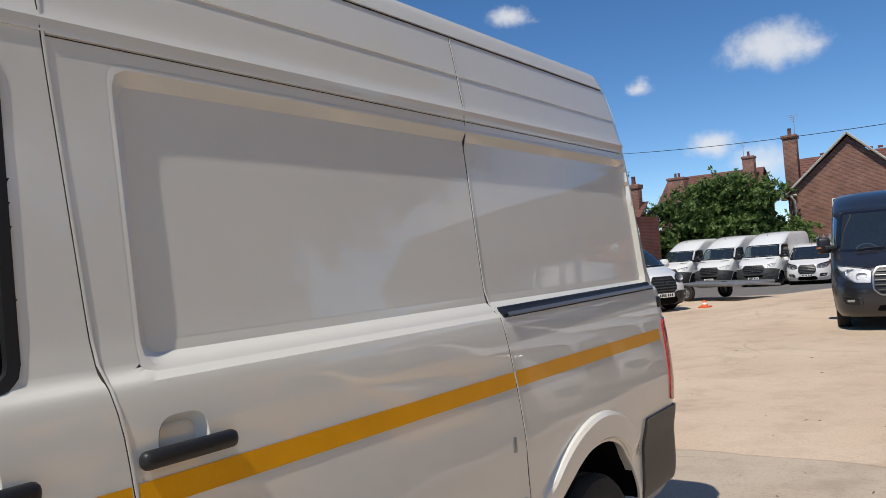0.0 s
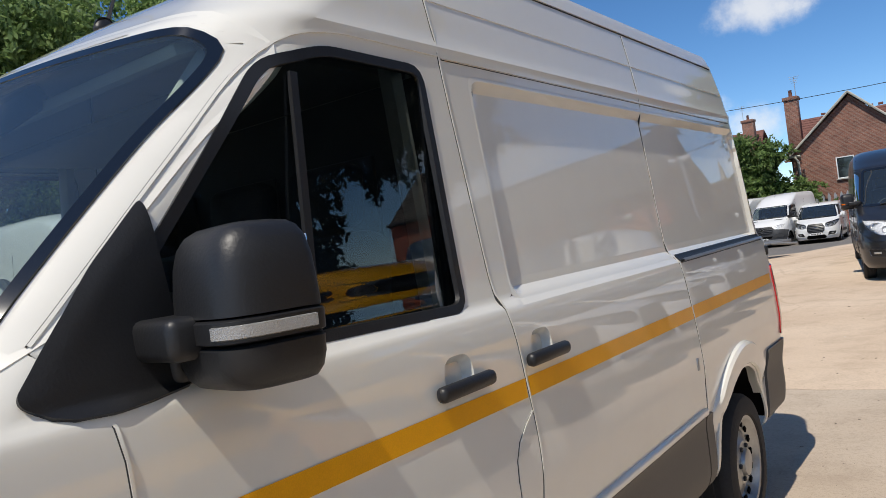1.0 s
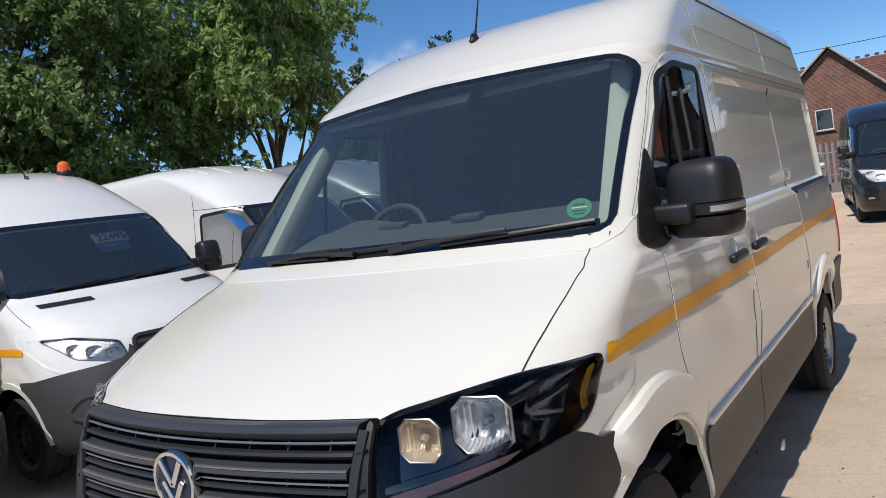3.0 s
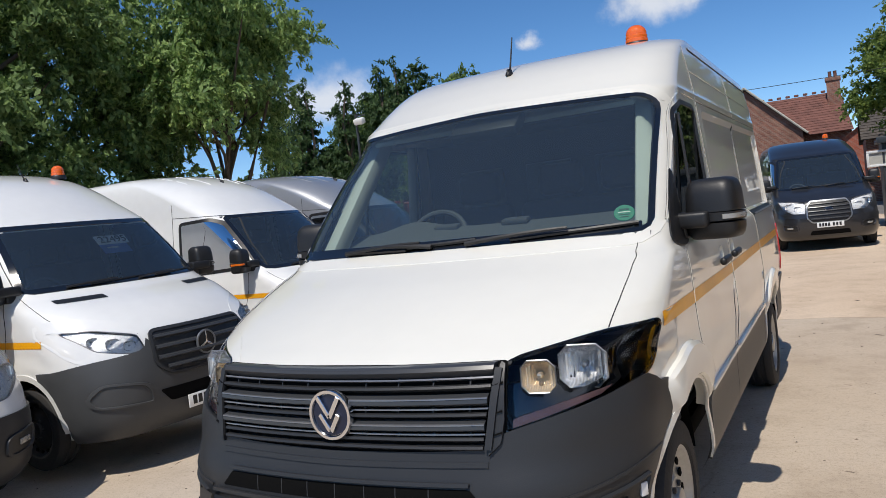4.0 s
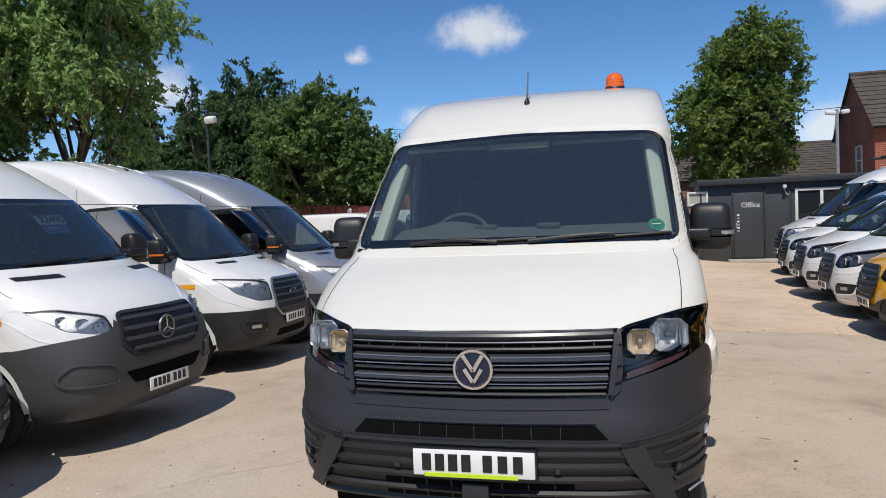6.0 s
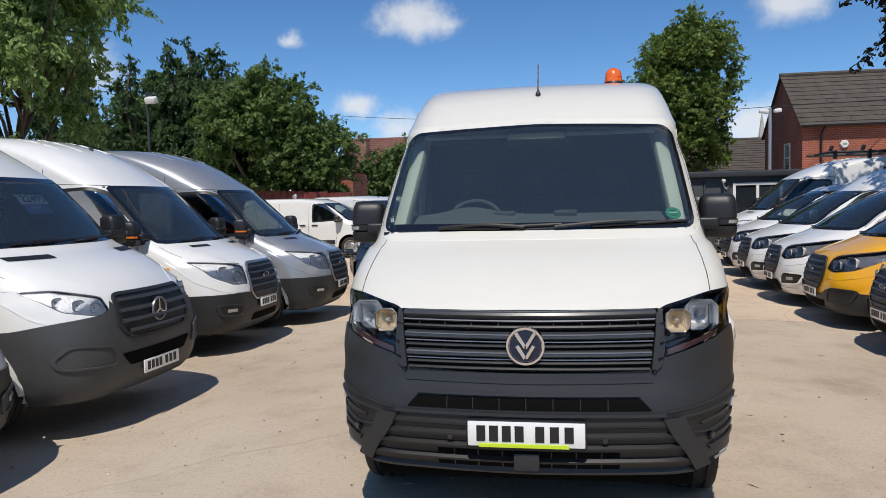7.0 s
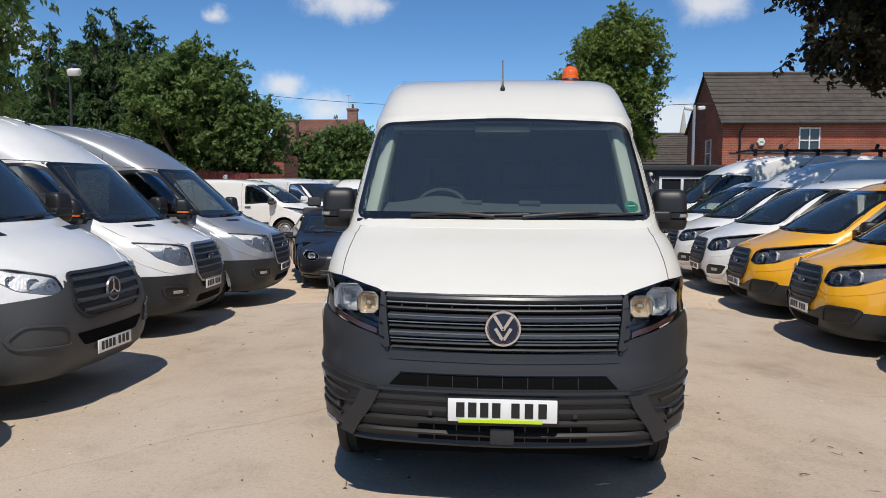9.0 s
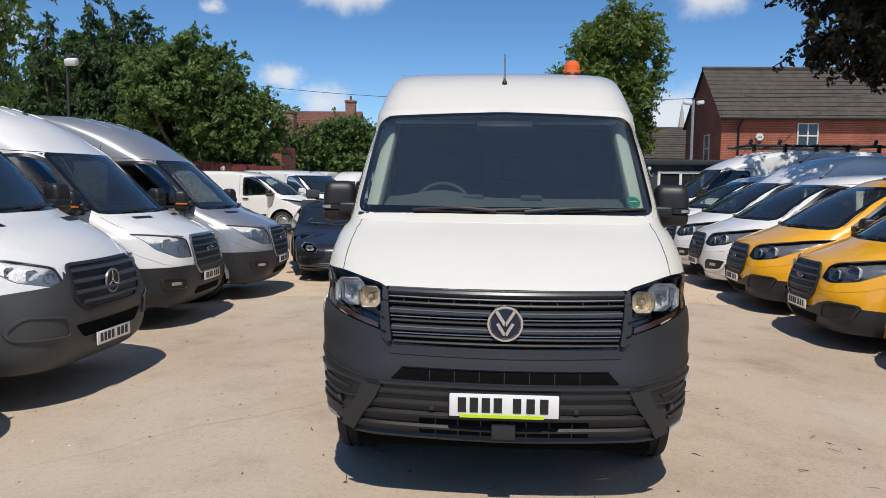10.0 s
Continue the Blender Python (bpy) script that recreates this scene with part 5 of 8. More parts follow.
    l.new(wob.outputs[0], edge.inputs["Value"])
    tar = ramp(noise_tex(4.0, 8, 0.7), [(0.3, (0.13, 0.122, 0.115)), (0.7, (0.22, 0.205, 0.19))])
    col = blend("MIX", edge.outputs[0], col, tar)
    l.new(col, p.inputs["Base Color"])
    p.inputs["Roughness"].default_value = 0.9
    p.inputs["Specular IOR Level"].default_value = 0.25
    b = n.new("ShaderNodeBump")
    b.inputs["Strength"].default_value, b.inputs["Distance"].default_value = 0.35, 0.015
    l.new(noise_tex(25, 6, 0.7), b.inputs["Height"])
    l.new(b.outputs[0], p.inputs["Normal"])
    xs = sorted(set([-400, -150, -60, -40] + list(np.arange(-30, 30.1, 0.75)) + [40, 60, 150, 400]))
    ys = sorted(set([-400, -150, -60, -30] + list(np.arange(-18, 60.1, 0.75)) + [80, 150, 400]))
    verts = [(x, y, ground_height(x, y) + (0.012 * noise.noise((x * 0.3, y * 0.3, 0)) if abs(x) < 31 and abs(y) < 61 else 0)) for y in ys for x in xs]
    w = len(xs)
    faces = [(j * w + i, j * w + i + 1, (j + 1) * w + i + 1, (j + 1) * w + i) for j in range(len(ys) - 1) for i in range(w - 1)]
    g = mesh_object("ground", verts, faces, m)
    tagged(g, "pale beige worn concrete yard with grit and stains", "ground", kind="structure")


build_ground()


def build_grit():
    """Loose stones, crumbs of mortar and twigs on the concrete."""
    rng = random.Random(77)
    m, n, l, out = blank("loose_grit")
    geo = n.new("ShaderNodeNewGeometry")
    ramp = n.new("ShaderNodeValToRGB")
    ramp.color_ramp.interpolation = "CONSTANT"
    ramp.color_ramp.elements[0].color, ramp.color_ramp.elements[1].color = (0.07, 0.055, 0.045, 1), (0.20, 0.155, 0.12, 1)
    ramp.color_ramp.elements[1].position = 0.45
    e = ramp.color_ramp.elements.new(0.88)
    e.color = (0.62, 0.58, 0.52, 1)
    l.new(geo.outputs["Random Per Island"], ramp.inputs[0])
    p = n.new("ShaderNodeBsdfPrincipled")
    p.inputs["Roughness"].default_value = 0.9
    l.new(ramp.outputs[0], p.inputs["Base Color"])
    l.new(p.outputs[0], out.inputs[0])
    verts, faces = [], []

    def stone(x, y, sx, sy, sz, a):
        z = ground_height(x, y) + 0.012 * noise.noise((x * 0.3, y * 0.3, 0))
        k = len(verts)
        c, s = math.cos(a), math.sin(a)
        for dx, dy, dz in ((1, 0, 0), (0, 1, 0), (-1, 0, 0), (0, -1, 0), (0.2, 0.1, 1), (0, 0, -0.4)):
            dx, dy = dx * sx * rng.uniform(0.7, 1.2), dy * sy * rng.uniform(0.7, 1.2)
            verts.append((x + dx * c - dy * s, y + dx * s + dy * c, z + sz * (dz + 0.15)))
        for i in range(4):
            faces.append((k + i, k + (i + 1) % 4, k + 4))
            faces.append((k + (i + 1) % 4, k + i, k + 5))
    for i in range(3600):
        x, y = rng.uniform(-5.5, 6.0), rng.uniform(-3.5, 22.0) if rng.random() < 0.45 else rng.uniform(-3.5, 6.0)
        patch = noise.noise((x * 0.7, y * 0.7, 3.0))
        if patch < rng.uniform(-0.5, 0.45):
            continue
        r = rng.choice((0.002, 0.003, 0.003, 0.004, 0.005, 0.006, 0.010))
        stone(x, y, r * rng.uniform(0.8, 1.8), r, r * 0.7, rng.uniform(0, 6.3))
    for i in range(150):
        x, y = rng.uniform(-5.0, 6.0), rng.uniform(-3.5, 14.0)
        stone(x, y, rng.uniform(0.02, 0.07), 0.004, 0.005, rng.uniform(0, 6.3))
    g = mesh_object("loose_grit", verts, faces, m, smooth=False)
    tagged(g, "loose grit, crumbs and twigs scattered on the concrete", "grit", kind="stuff")


build_grit()


# ---- the other vehicles ----
def band(name, skin, lo, hi, s_end, off, material, parent, label="", nu=60, nv=10, arch=None):
    """A bumper: a band round the nose between two heights given along s, ending at the wheel openings."""
    verts, faces = [], []
    for o in (off, off - 0.022):
        for j in range(nv + 1):
            for i in range(nu + 1):
                a = -s_end + 2 * s_end * i / nu
                z = lo(abs(a)) + (hi(abs(a)) - lo(abs(a))) * j / nv
                e = s_end
                if arch:
                    y_end = arch[0] - math.sqrt(max(0.0, (arch[2] + 0.02) ** 2 - (z - arch[1]) ** 2)) if abs(z - arch[1]) < arch[2] else arch[0] - 0.2
                    e = skin.s_side(y_end, z)
                verts.append(skin.on("c", a / s_end * e, z, o))
    w, count = nu + 1, (nu + 1) * (nv + 1)
    for j in range(nv):
        for i in range(nu):
            faces.append((j * w + i, j * w + i + 1, (j + 1) * w + i + 1, (j + 1) * w + i))
    edge = list(range(w)) + [j * w + nu for j in range(1, nv + 1)] + [nv * w + i for i in range(nu - 1, -1, -1)] + [j * w for j in range(nv - 1, 0, -1)]
    for i in range(len(edge)):
        faces.append((edge[i - 1], edge[i], edge[i] + count, edge[i - 1] + count))
    return mesh_object(name, verts, faces, material, parent, label)


def build_vehicle(name, m, spec, paint, label, category="van", group=""):
    """A parked vehicle from its skin rows and outlines."""
    v = thing(name, m, label, category, group)
    fa, ra, hub = spec["axles"]
    op = spec.get("opening", hub + 0.10)
    skin = Skin(spec["rows"], spec.get("tail_radius", 0.14), arches=[(fa, hub, op, op + 0.15, 0.015), (ra, hub, op, op + 0.15, 0.015)], recesses=spec.get("recesses", ()))
    ws, wins = spec["ws"], spec["wins"]
    to_s = lambda line, g: [(g * skin.s_front(x, z), z) for x, z in line]
    shrink = lambda line, d: [tuple(p) for p in inset([Vector(p) for p in line], d)]
    lamp = spec["lamp"]
    holes = [("f", shrink(ws, 0.03)), ("c", shrink(to_s(lamp, 1), -0.03)), ("c", shrink(to_s(lamp, -1), -0.03))]
    for w in wins:
        holes += [("l", shrink(w, 0.02)), ("r", shrink(w, 0.02))]
    step = spec.get("step", 0.05)
    shell("body", skin, step, paint, v, holes, [(fa, hub, op), (ra, hub, op)], side_step=step * 1.1)
    tail = spec["rows"][3][5]
    half = skin.half(0.9)
    box("underbody", (half * 1.5, tail - 0.6, 0.12), pose(0, tail / 2 + 0.05, spec["rows"][0][0] + 0.03), SHADE_BLACK, v, bevel=0.03)
    for y in (fa, ra):
        wheel_well(v, y, hub, op + 0.005, half - 0.03)
        for g in (1, -1):
            wheel(v, g * (half - 0.125), y, hub, g, spec.get("rim", STEEL), 0.21, hub * 0.66, spec.get("wheel", "steel"))
            line = [(y + (op + 0.004) * math.cos(math.pi * k / 20), hub + (op + 0.004) * math.sin(math.pi * k / 20)) for k in range(21)]
            line = [p for p in line if p[1] > spec["rows"][0][0] + 0.02]
            ribbon("arch_lip", skin, "l" if g > 0 else "r", line, 0.05, 0.012, spec.get("arch_material", paint), v, n=30)
    sheet("windscreen", skin, "f", ws, 0.003, GLASS_CLEAR, v, r=0.06, rows=12, cols=16)
    rim("windscreen_border", skin, "f", ws, 0.012, 0.034, 0.006, GLOSS_BLACK, v, r=0.06, n=90)
    for g, side in ((1, "l"), (-1, "r")):
        for w in wins:
            sheet("door_window", skin, side, w, 0.002, spec.get("door_glass", GLASS_TINT), v, r=0.06, rows=10, cols=12)
            rim("window_seal", skin, side, w, 0.012, 0.035, 0.005, PLASTIC_BLACK, v, r=0.06, n=70)
        for line in spec["seams"]:
            ribbon("door_seam", skin, side, line, 0.006, 0.003, SEAM, v)
        for y, z in spec["handles"]:
            box("door_handle", (0.035, 0.2, 0.04), pose(g * (skin.half(z) + 0.022), y, z), spec.get("handle_material", PLASTIC_BLACK), v, bevel=0.015)
        if spec.get("stripe"):
            y0, y1, z0, z1 = spec["stripe"]
            sheet("reflective_stripe", skin, side, [(y0, z0), (y1, z0), (y1, z1), (y0, z1)], 0.003, STRIPE, v, "amber reflective tape", r=0.002, rows=2, cols=30)
        if spec.get("rub"):
            z0, z1 = spec["rub"]
            sheet("rub_strip", skin, side, [(fa + op + 0.08, z0), (ra - op - 0.08, z0), (ra - op - 0.08, z1), (fa + op + 0.08, z1)], 0.014, PLASTIC, v, r=0.02, rows=3, cols=20, thick=0.02)
        lo, hi = spec.get("tail_lamp", (0.9, 1.5))
        sheet("tail_lamp", skin, side, [(tail - 0.13, lo), (tail - 0.02, lo), (tail - 0.04, hi), (tail - 0.15, hi)], 0.006, RED_LENS, v, r=0.02, rows=8, cols=5, thick=0.02)
        mz = spec["mirror"]
        door_mirror(v, g, (g * (skin.on("l", mz[0], mz[1]).x - 0.01), mz[0], mz[1]), mz[2], mz[3] if len(mz) > 3 else PLASTIC_BLACK, spec.get("amber_mirror", False))
        line = to_s(lamp, g)
        head = new("headlamp")
        head.parent = v
        sheet("lamp_housing", skin, "c", shrink(line, 0.004), -spec.get("lamp_depth", 0.016), spec.get("lamp_back", LAMP_GLEAM), head, r=0.02, rows=8, cols=10)
        rim("lamp_edge", skin, "c", line, 0.003, 0.005, 0.004, TRIM_BAR, head, r=0.02, n=60)
        rim("lamp_surround", skin, "c", line, 0.10, 0.0, 0.0035, paint, head, r=0.02, n=60)
        for x, z, r in spec["bowls"]:
            reflector(head, skin.on("f", g * x, z, -0.008), r * 1.08, r * 0.8, (g * 0.2, -1, 0.08), spec.get("bowl", REFLECTOR), SATIN)
        sheet("lamp_lens", skin, "c", line, 0.002, LENS, head, r=0.02, rows=8, cols=10)
        seam = spec.get("bonnet_seam")
        if seam:
            ribbon("bonnet_seam", skin, "c", [(g * skin.s_front(x, z), z) for x, z in seam], 0.004, 0.002, SEAM, v)
        for fog in spec.get("fogs", ()):
            pod = sheet("fog_recess", skin, "c", to_s(fog, g), spec.get("bumper_off", 0.012) + 0.004, spec.get("fog_material", PLASTIC_BLACK), v, r=0.02, rows=5, cols=7)
            rim("recess_edge", skin, "c", to_s(fog, g), 0.016, 0.004, spec.get("bumper_off", 0.012) + 0.016, spec["bumpers"][0]["material"], pod, r=0.03, n=50)
        for x, z, wd, hd in spec.get("fog_lamps", ()):
            p = skin.on("f", g * x, z, 0.018)
            n = skin.normal(skin.s_front(g * x, z), z)
            box("fog_lamp", (wd, hd, 0.012), Matrix.Translation(p) @ n.to_track_quat("Z", "Y").to_matrix().to_4x4(), LENS_CLEAR, v, bevel=0.004)
    for bump in spec["bumpers"]:
        knots = bump["top"]
        f = pchip([k[0] for k in knots], [k[1] for k in knots])
        low = bump.get("low", spec["rows"][0][0] + 0.01)
        band("front_bumper", skin, lambda a: low, f, bump.get("reach", 1.0), spec.get("bumper_off", 0.012), bump["material"], v, bump.get("label", ""), arch=(fa, hub, op))
    gr = spec["grille"]
    grille = sheet("grille", skin, "f", gr["outline"], 0.018, PLASTIC_BLACK, v, "dark grille", r=gr.get("r", 0.04), rows=10, cols=14, thick=0.03)
    rim("grille_frame", skin, "f", gr["outline"], 0.012, 0.016, 0.028, gr.get("frame", PLASTIC), grille, r=gr.get("r", 0.04), n=80)
    for z, wide, tall in gr["slats"]:
        skin_bar("slat", skin, [(-wide, z), (0, z), (wide, z)], [(0.018, tall * 0.55), (0.040, tall * 0.2), (0.043, -tall * 0.25), (0.018, -tall * 0.45)], gr.get("slat", GRILLE_SATIN), grille, n=16)
    for outline in spec.get("intakes", ()):
        # a near-black sheet over the bumper paints the shade inside the intake
        sheet("intake", skin, "f", outline, spec.get("bumper_off", 0.012) + 0.004, SHADE_BLACK, v, r=0.03, rows=5, cols=12)
    bz, br, kind = spec["badge"]
    by = skin.on("f", 0, bz).y - 0.03
    if kind == "ring":
        b = lathe("badge", [(0.001, -0.004), (br * 0.84, -0.004), (br * 0.86, -0.014), (br * 0.97, -0.014), (br, 0.0)], pose(0, by, bz), CHROME if br < 0.1 else SATIN, v, "round badge", n=32, axis="Y")
        for k in range(3):
            box("badge_spoke", (0.016, 0.01, br * 0.86), pose(0, by - 0.008, bz) @ pose(0, 0, 0, 0, 120 * k, 0) @ pose(0, 0, br * 0.43), CHROME, b, bevel=0.003)
        lathe("badge_field", [(br * 0.84, -0.006), (0.001, -0.008)], pose(0, by, bz), PLASTIC_BLACK, b, n=24, axis="Y")
    elif kind == "oval":
        b = lathe("badge", [(0.001, -0.008), (0.8, -0.008), (0.9, -0.014), (1.0, -0.01), (1.02, 0.0)], pose(0, by, bz) @ Matrix.Diagonal((br, 1, br * 0.42, 1)), CHROME, v, "oval badge", n=32, axis="Y")
        lathe("badge_field", [(0.82, -0.013), (0.001, -0.015)], pose(0, by, bz) @ Matrix.Diagonal((br, 1, br * 0.42, 1)), BADGE_BLUE, b, n=24, axis="Y")
    pz = spec["plate"]
    if pz:
        number_plate(v, pose(0, skin.on("f", 0, pz).y - 0.035, pz))
    c = spec["cabin"]
    cabin(v, skin, *c)
    (x0, z0, x1, z1), (x2, z2, x3, z3) = spec["wipers"]
    wiper(v, skin, x0, z0, x1, z1, 0.016)
    wiper(v, skin, x2, z2, x3, z3, 0.016)
    for x0, z0, x1, z1 in spec.get("bonnet_vents", ()):
        sheet("bonnet_vent", skin, "f", [(x0, z0), (x1, z0), (x1, z1), (x0, z1)], 0.004, PLASTIC_BLACK, v, r=0.006, rows=3, cols=8)
        sheet("bonnet_vent", skin, "f", [(-x1, z0), (-x0, z0), (-x0, z1), (-x1, z1)], 0.004, PLASTIC_BLACK, v, r=0.006, rows=3, cols=8)
    for y0, y1, x in spec.get("roof_ribs", ()):
        zr = skin.hi - 0.02
        for g in (1, -1):
            tube("roof_rib", [(g * x, y, roof_z(skin, g * x, y)) for y in np.linspace(y0, y1, 14)], 0.012, paint, v, n=6)
    if spec.get("antenna"):
        y, length, lean = spec["antenna"]
        antenna(v, (0, y, roof_z(skin, 0, y)), length, lean)
    return v, skin


def roof_z(skin, x, y):
    """The height of the skin's upper side at x, y."""
    lo, hi = skin.lo, skin.hi
    zs = np.linspace(hi, lo, 160)
    for z in zs:
        nose, bow, w, r, tail, yc, yq, q = skin.level(float(z))
        if abs(x) < w and nose + bow * (x / w) ** 2 + (0 if abs(x) < w - r else r * (1 - math.sqrt(max(0, 1 - ((abs(x) - w + r) / r) ** 2)))) <= y <= tail:
            return float(z)
    return lo


LAMP_GREY = surface("lamp_dark_chrome", (0.26, 0.26, 0.27), 0.2, metal=0.5, vary=0.35, scale=14, fine=60, bump=0.4)
# mostly diffuse white; its uneven tone paints the bright streaked reflections of lamp chrome
LAMP_GLEAM = surface("lamp_gleam", (0.93, 0.93, 0.94), 0.22, metal=0.15, vary=0.3, scale=22, fine=60, bump=0.8)

TALL_VAN = dict(
    rows=[(0.24, 0.16, 0.10, 0.92, 0.36, 5.85), (0.34, 0.06, 0.12, 0.97, 0.38, 5.87), (0.48, 0.015, 0.13, 0.99, 0.40, 5.87), (0.66, 0.0, 0.14, 1.0, 0.42, 5.86), (0.82, 0.02, 0.16, 1.008, 0.44, 5.86),
          (0.94, 0.05, 0.18, 1.01, 0.46, 5.85), (1.04, 0.10, 0.21, 1.01, 0.46, 5.84), (1.10, 0.17, 0.24, 1.01, 0.44, 5.84), (1.18, 0.33, 0.27, 1.005, 0.38, 5.83), (1.28, 0.60, 0.28, 1.0, 0.32, 5.82),
          (1.36, 0.87, 0.26, 0.99, 0.27, 5.81), (1.40, 1.0, 0.25, 0.985, 0.25, 5.81), (1.44, 1.07, 0.24, 0.975, 0.23, 5.80), (1.70, 1.34, 0.22, 0.95, 0.22, 5.78), (1.95, 1.61, 0.20, 0.925, 0.22, 5.75),
          (2.06, 1.74, 0.20, 0.915, 0.24, 5.73), (2.20, 1.97, 0.22, 0.905, 0.30, 5.71), (2.34, 2.24, 0.26, 0.885, 0.34, 5.68), (2.45, 2.52, 0.28, 0.855, 0.36, 5.64), (2.52, 2.80, 0.28, 0.81, 0.36, 5.6),
          (2.565, 3.1, 0.26, 0.72, 0.3, 5.5), (2.585, 3.4, 0.2, 0.5, 0.2, 5.4), (2.595, 3.7, 0.1, 0.2, 0.08, 5.0)],
    axles=(1.0, 4.66, 0.345), ws=[(-0.90, 1.45), (0.90, 1.45), (0.79, 2.03), (-0.79, 2.03)],
    wins=[[(1.42, 1.40), (2.35, 1.36), (2.35, 2.02), (2.05, 2.03), (1.88, 1.97)]],
    seams=[[(1.36, 1.40), (1.34, 1.1), (1.46, 0.80), (1.5, 0.5)], [(2.47, 2.3), (2.47, 1.3), (2.47, 0.4)], [(3.78, 2.3), (3.78, 0.4)], [(1.38, 1.45), (1.9, 2.06), (2.47, 2.09)]],
    handles=[(2.25, 1.18), (2.7, 1.18)], stripe=(0.72, 5.6, 1.02, 1.075), rub=(0.55, 0.68), mirror=(1.45, 1.42, 1.0), tail_lamp=(0.9, 1.5),
    lamp=[(0.535, 0.925), (0.66, 0.905), (0.84, 0.955), (0.945, 1.125), (0.80, 1.12), (0.55, 1.04)], bowls=[(0.635, 0.97, 0.045), (0.735, 1.0, 0.05), (0.83, 1.035, 0.042)],
    bumpers=[dict(top=[(0, 0.70), (0.44, 0.70), (0.58, 0.95), (0.645, 1.0), (0.675, 0.925), (0.72, 0.905), (0.82, 0.88), (1.0, 0.82), (1.2, 0.80)], material=PLASTIC_WORN, label="grey plastic front bumper")],
    grille=dict(outline=[(-0.36, 0.685), (0.36, 0.685), (0.50, 0.78), (0.47, 1.04), (-0.47, 1.04), (-0.50, 0.78)], slats=[(0.745, 0.40, 0.04), (0.825, 0.46, 0.04), (0.905, 0.46, 0.04), (0.985, 0.45, 0.04)], r=0.06),
    intakes=[[(-0.40, 0.47), (0.40, 0.47), (0.50, 0.58), (-0.50, 0.58)]], fogs=[[(0.56, 0.51), (0.90, 0.53), (0.93, 0.60), (0.86, 0.69), (0.62, 0.66)]], fog_material=PLASTIC_WORN,
    badge=(0.875, 0.105, "ring"), plate=0.42, cabin=(1.12, 1.40, 2.5, 0.88, 0.6, 2.04), wipers=((-0.6, 1.455, 0.1, 1.475), (0.05, 1.455, 0.75, 1.48)),
    bonnet_vents=[(0.42, 1.345, 0.80, 1.375)], bonnet_seam=[(0.50, 1.02), (0.80, 1.10), (0.93, 1.18), (0.94, 1.30), (0.92, 1.42)], antenna=(2.3, 0.22, 30), rim=PLASTIC)

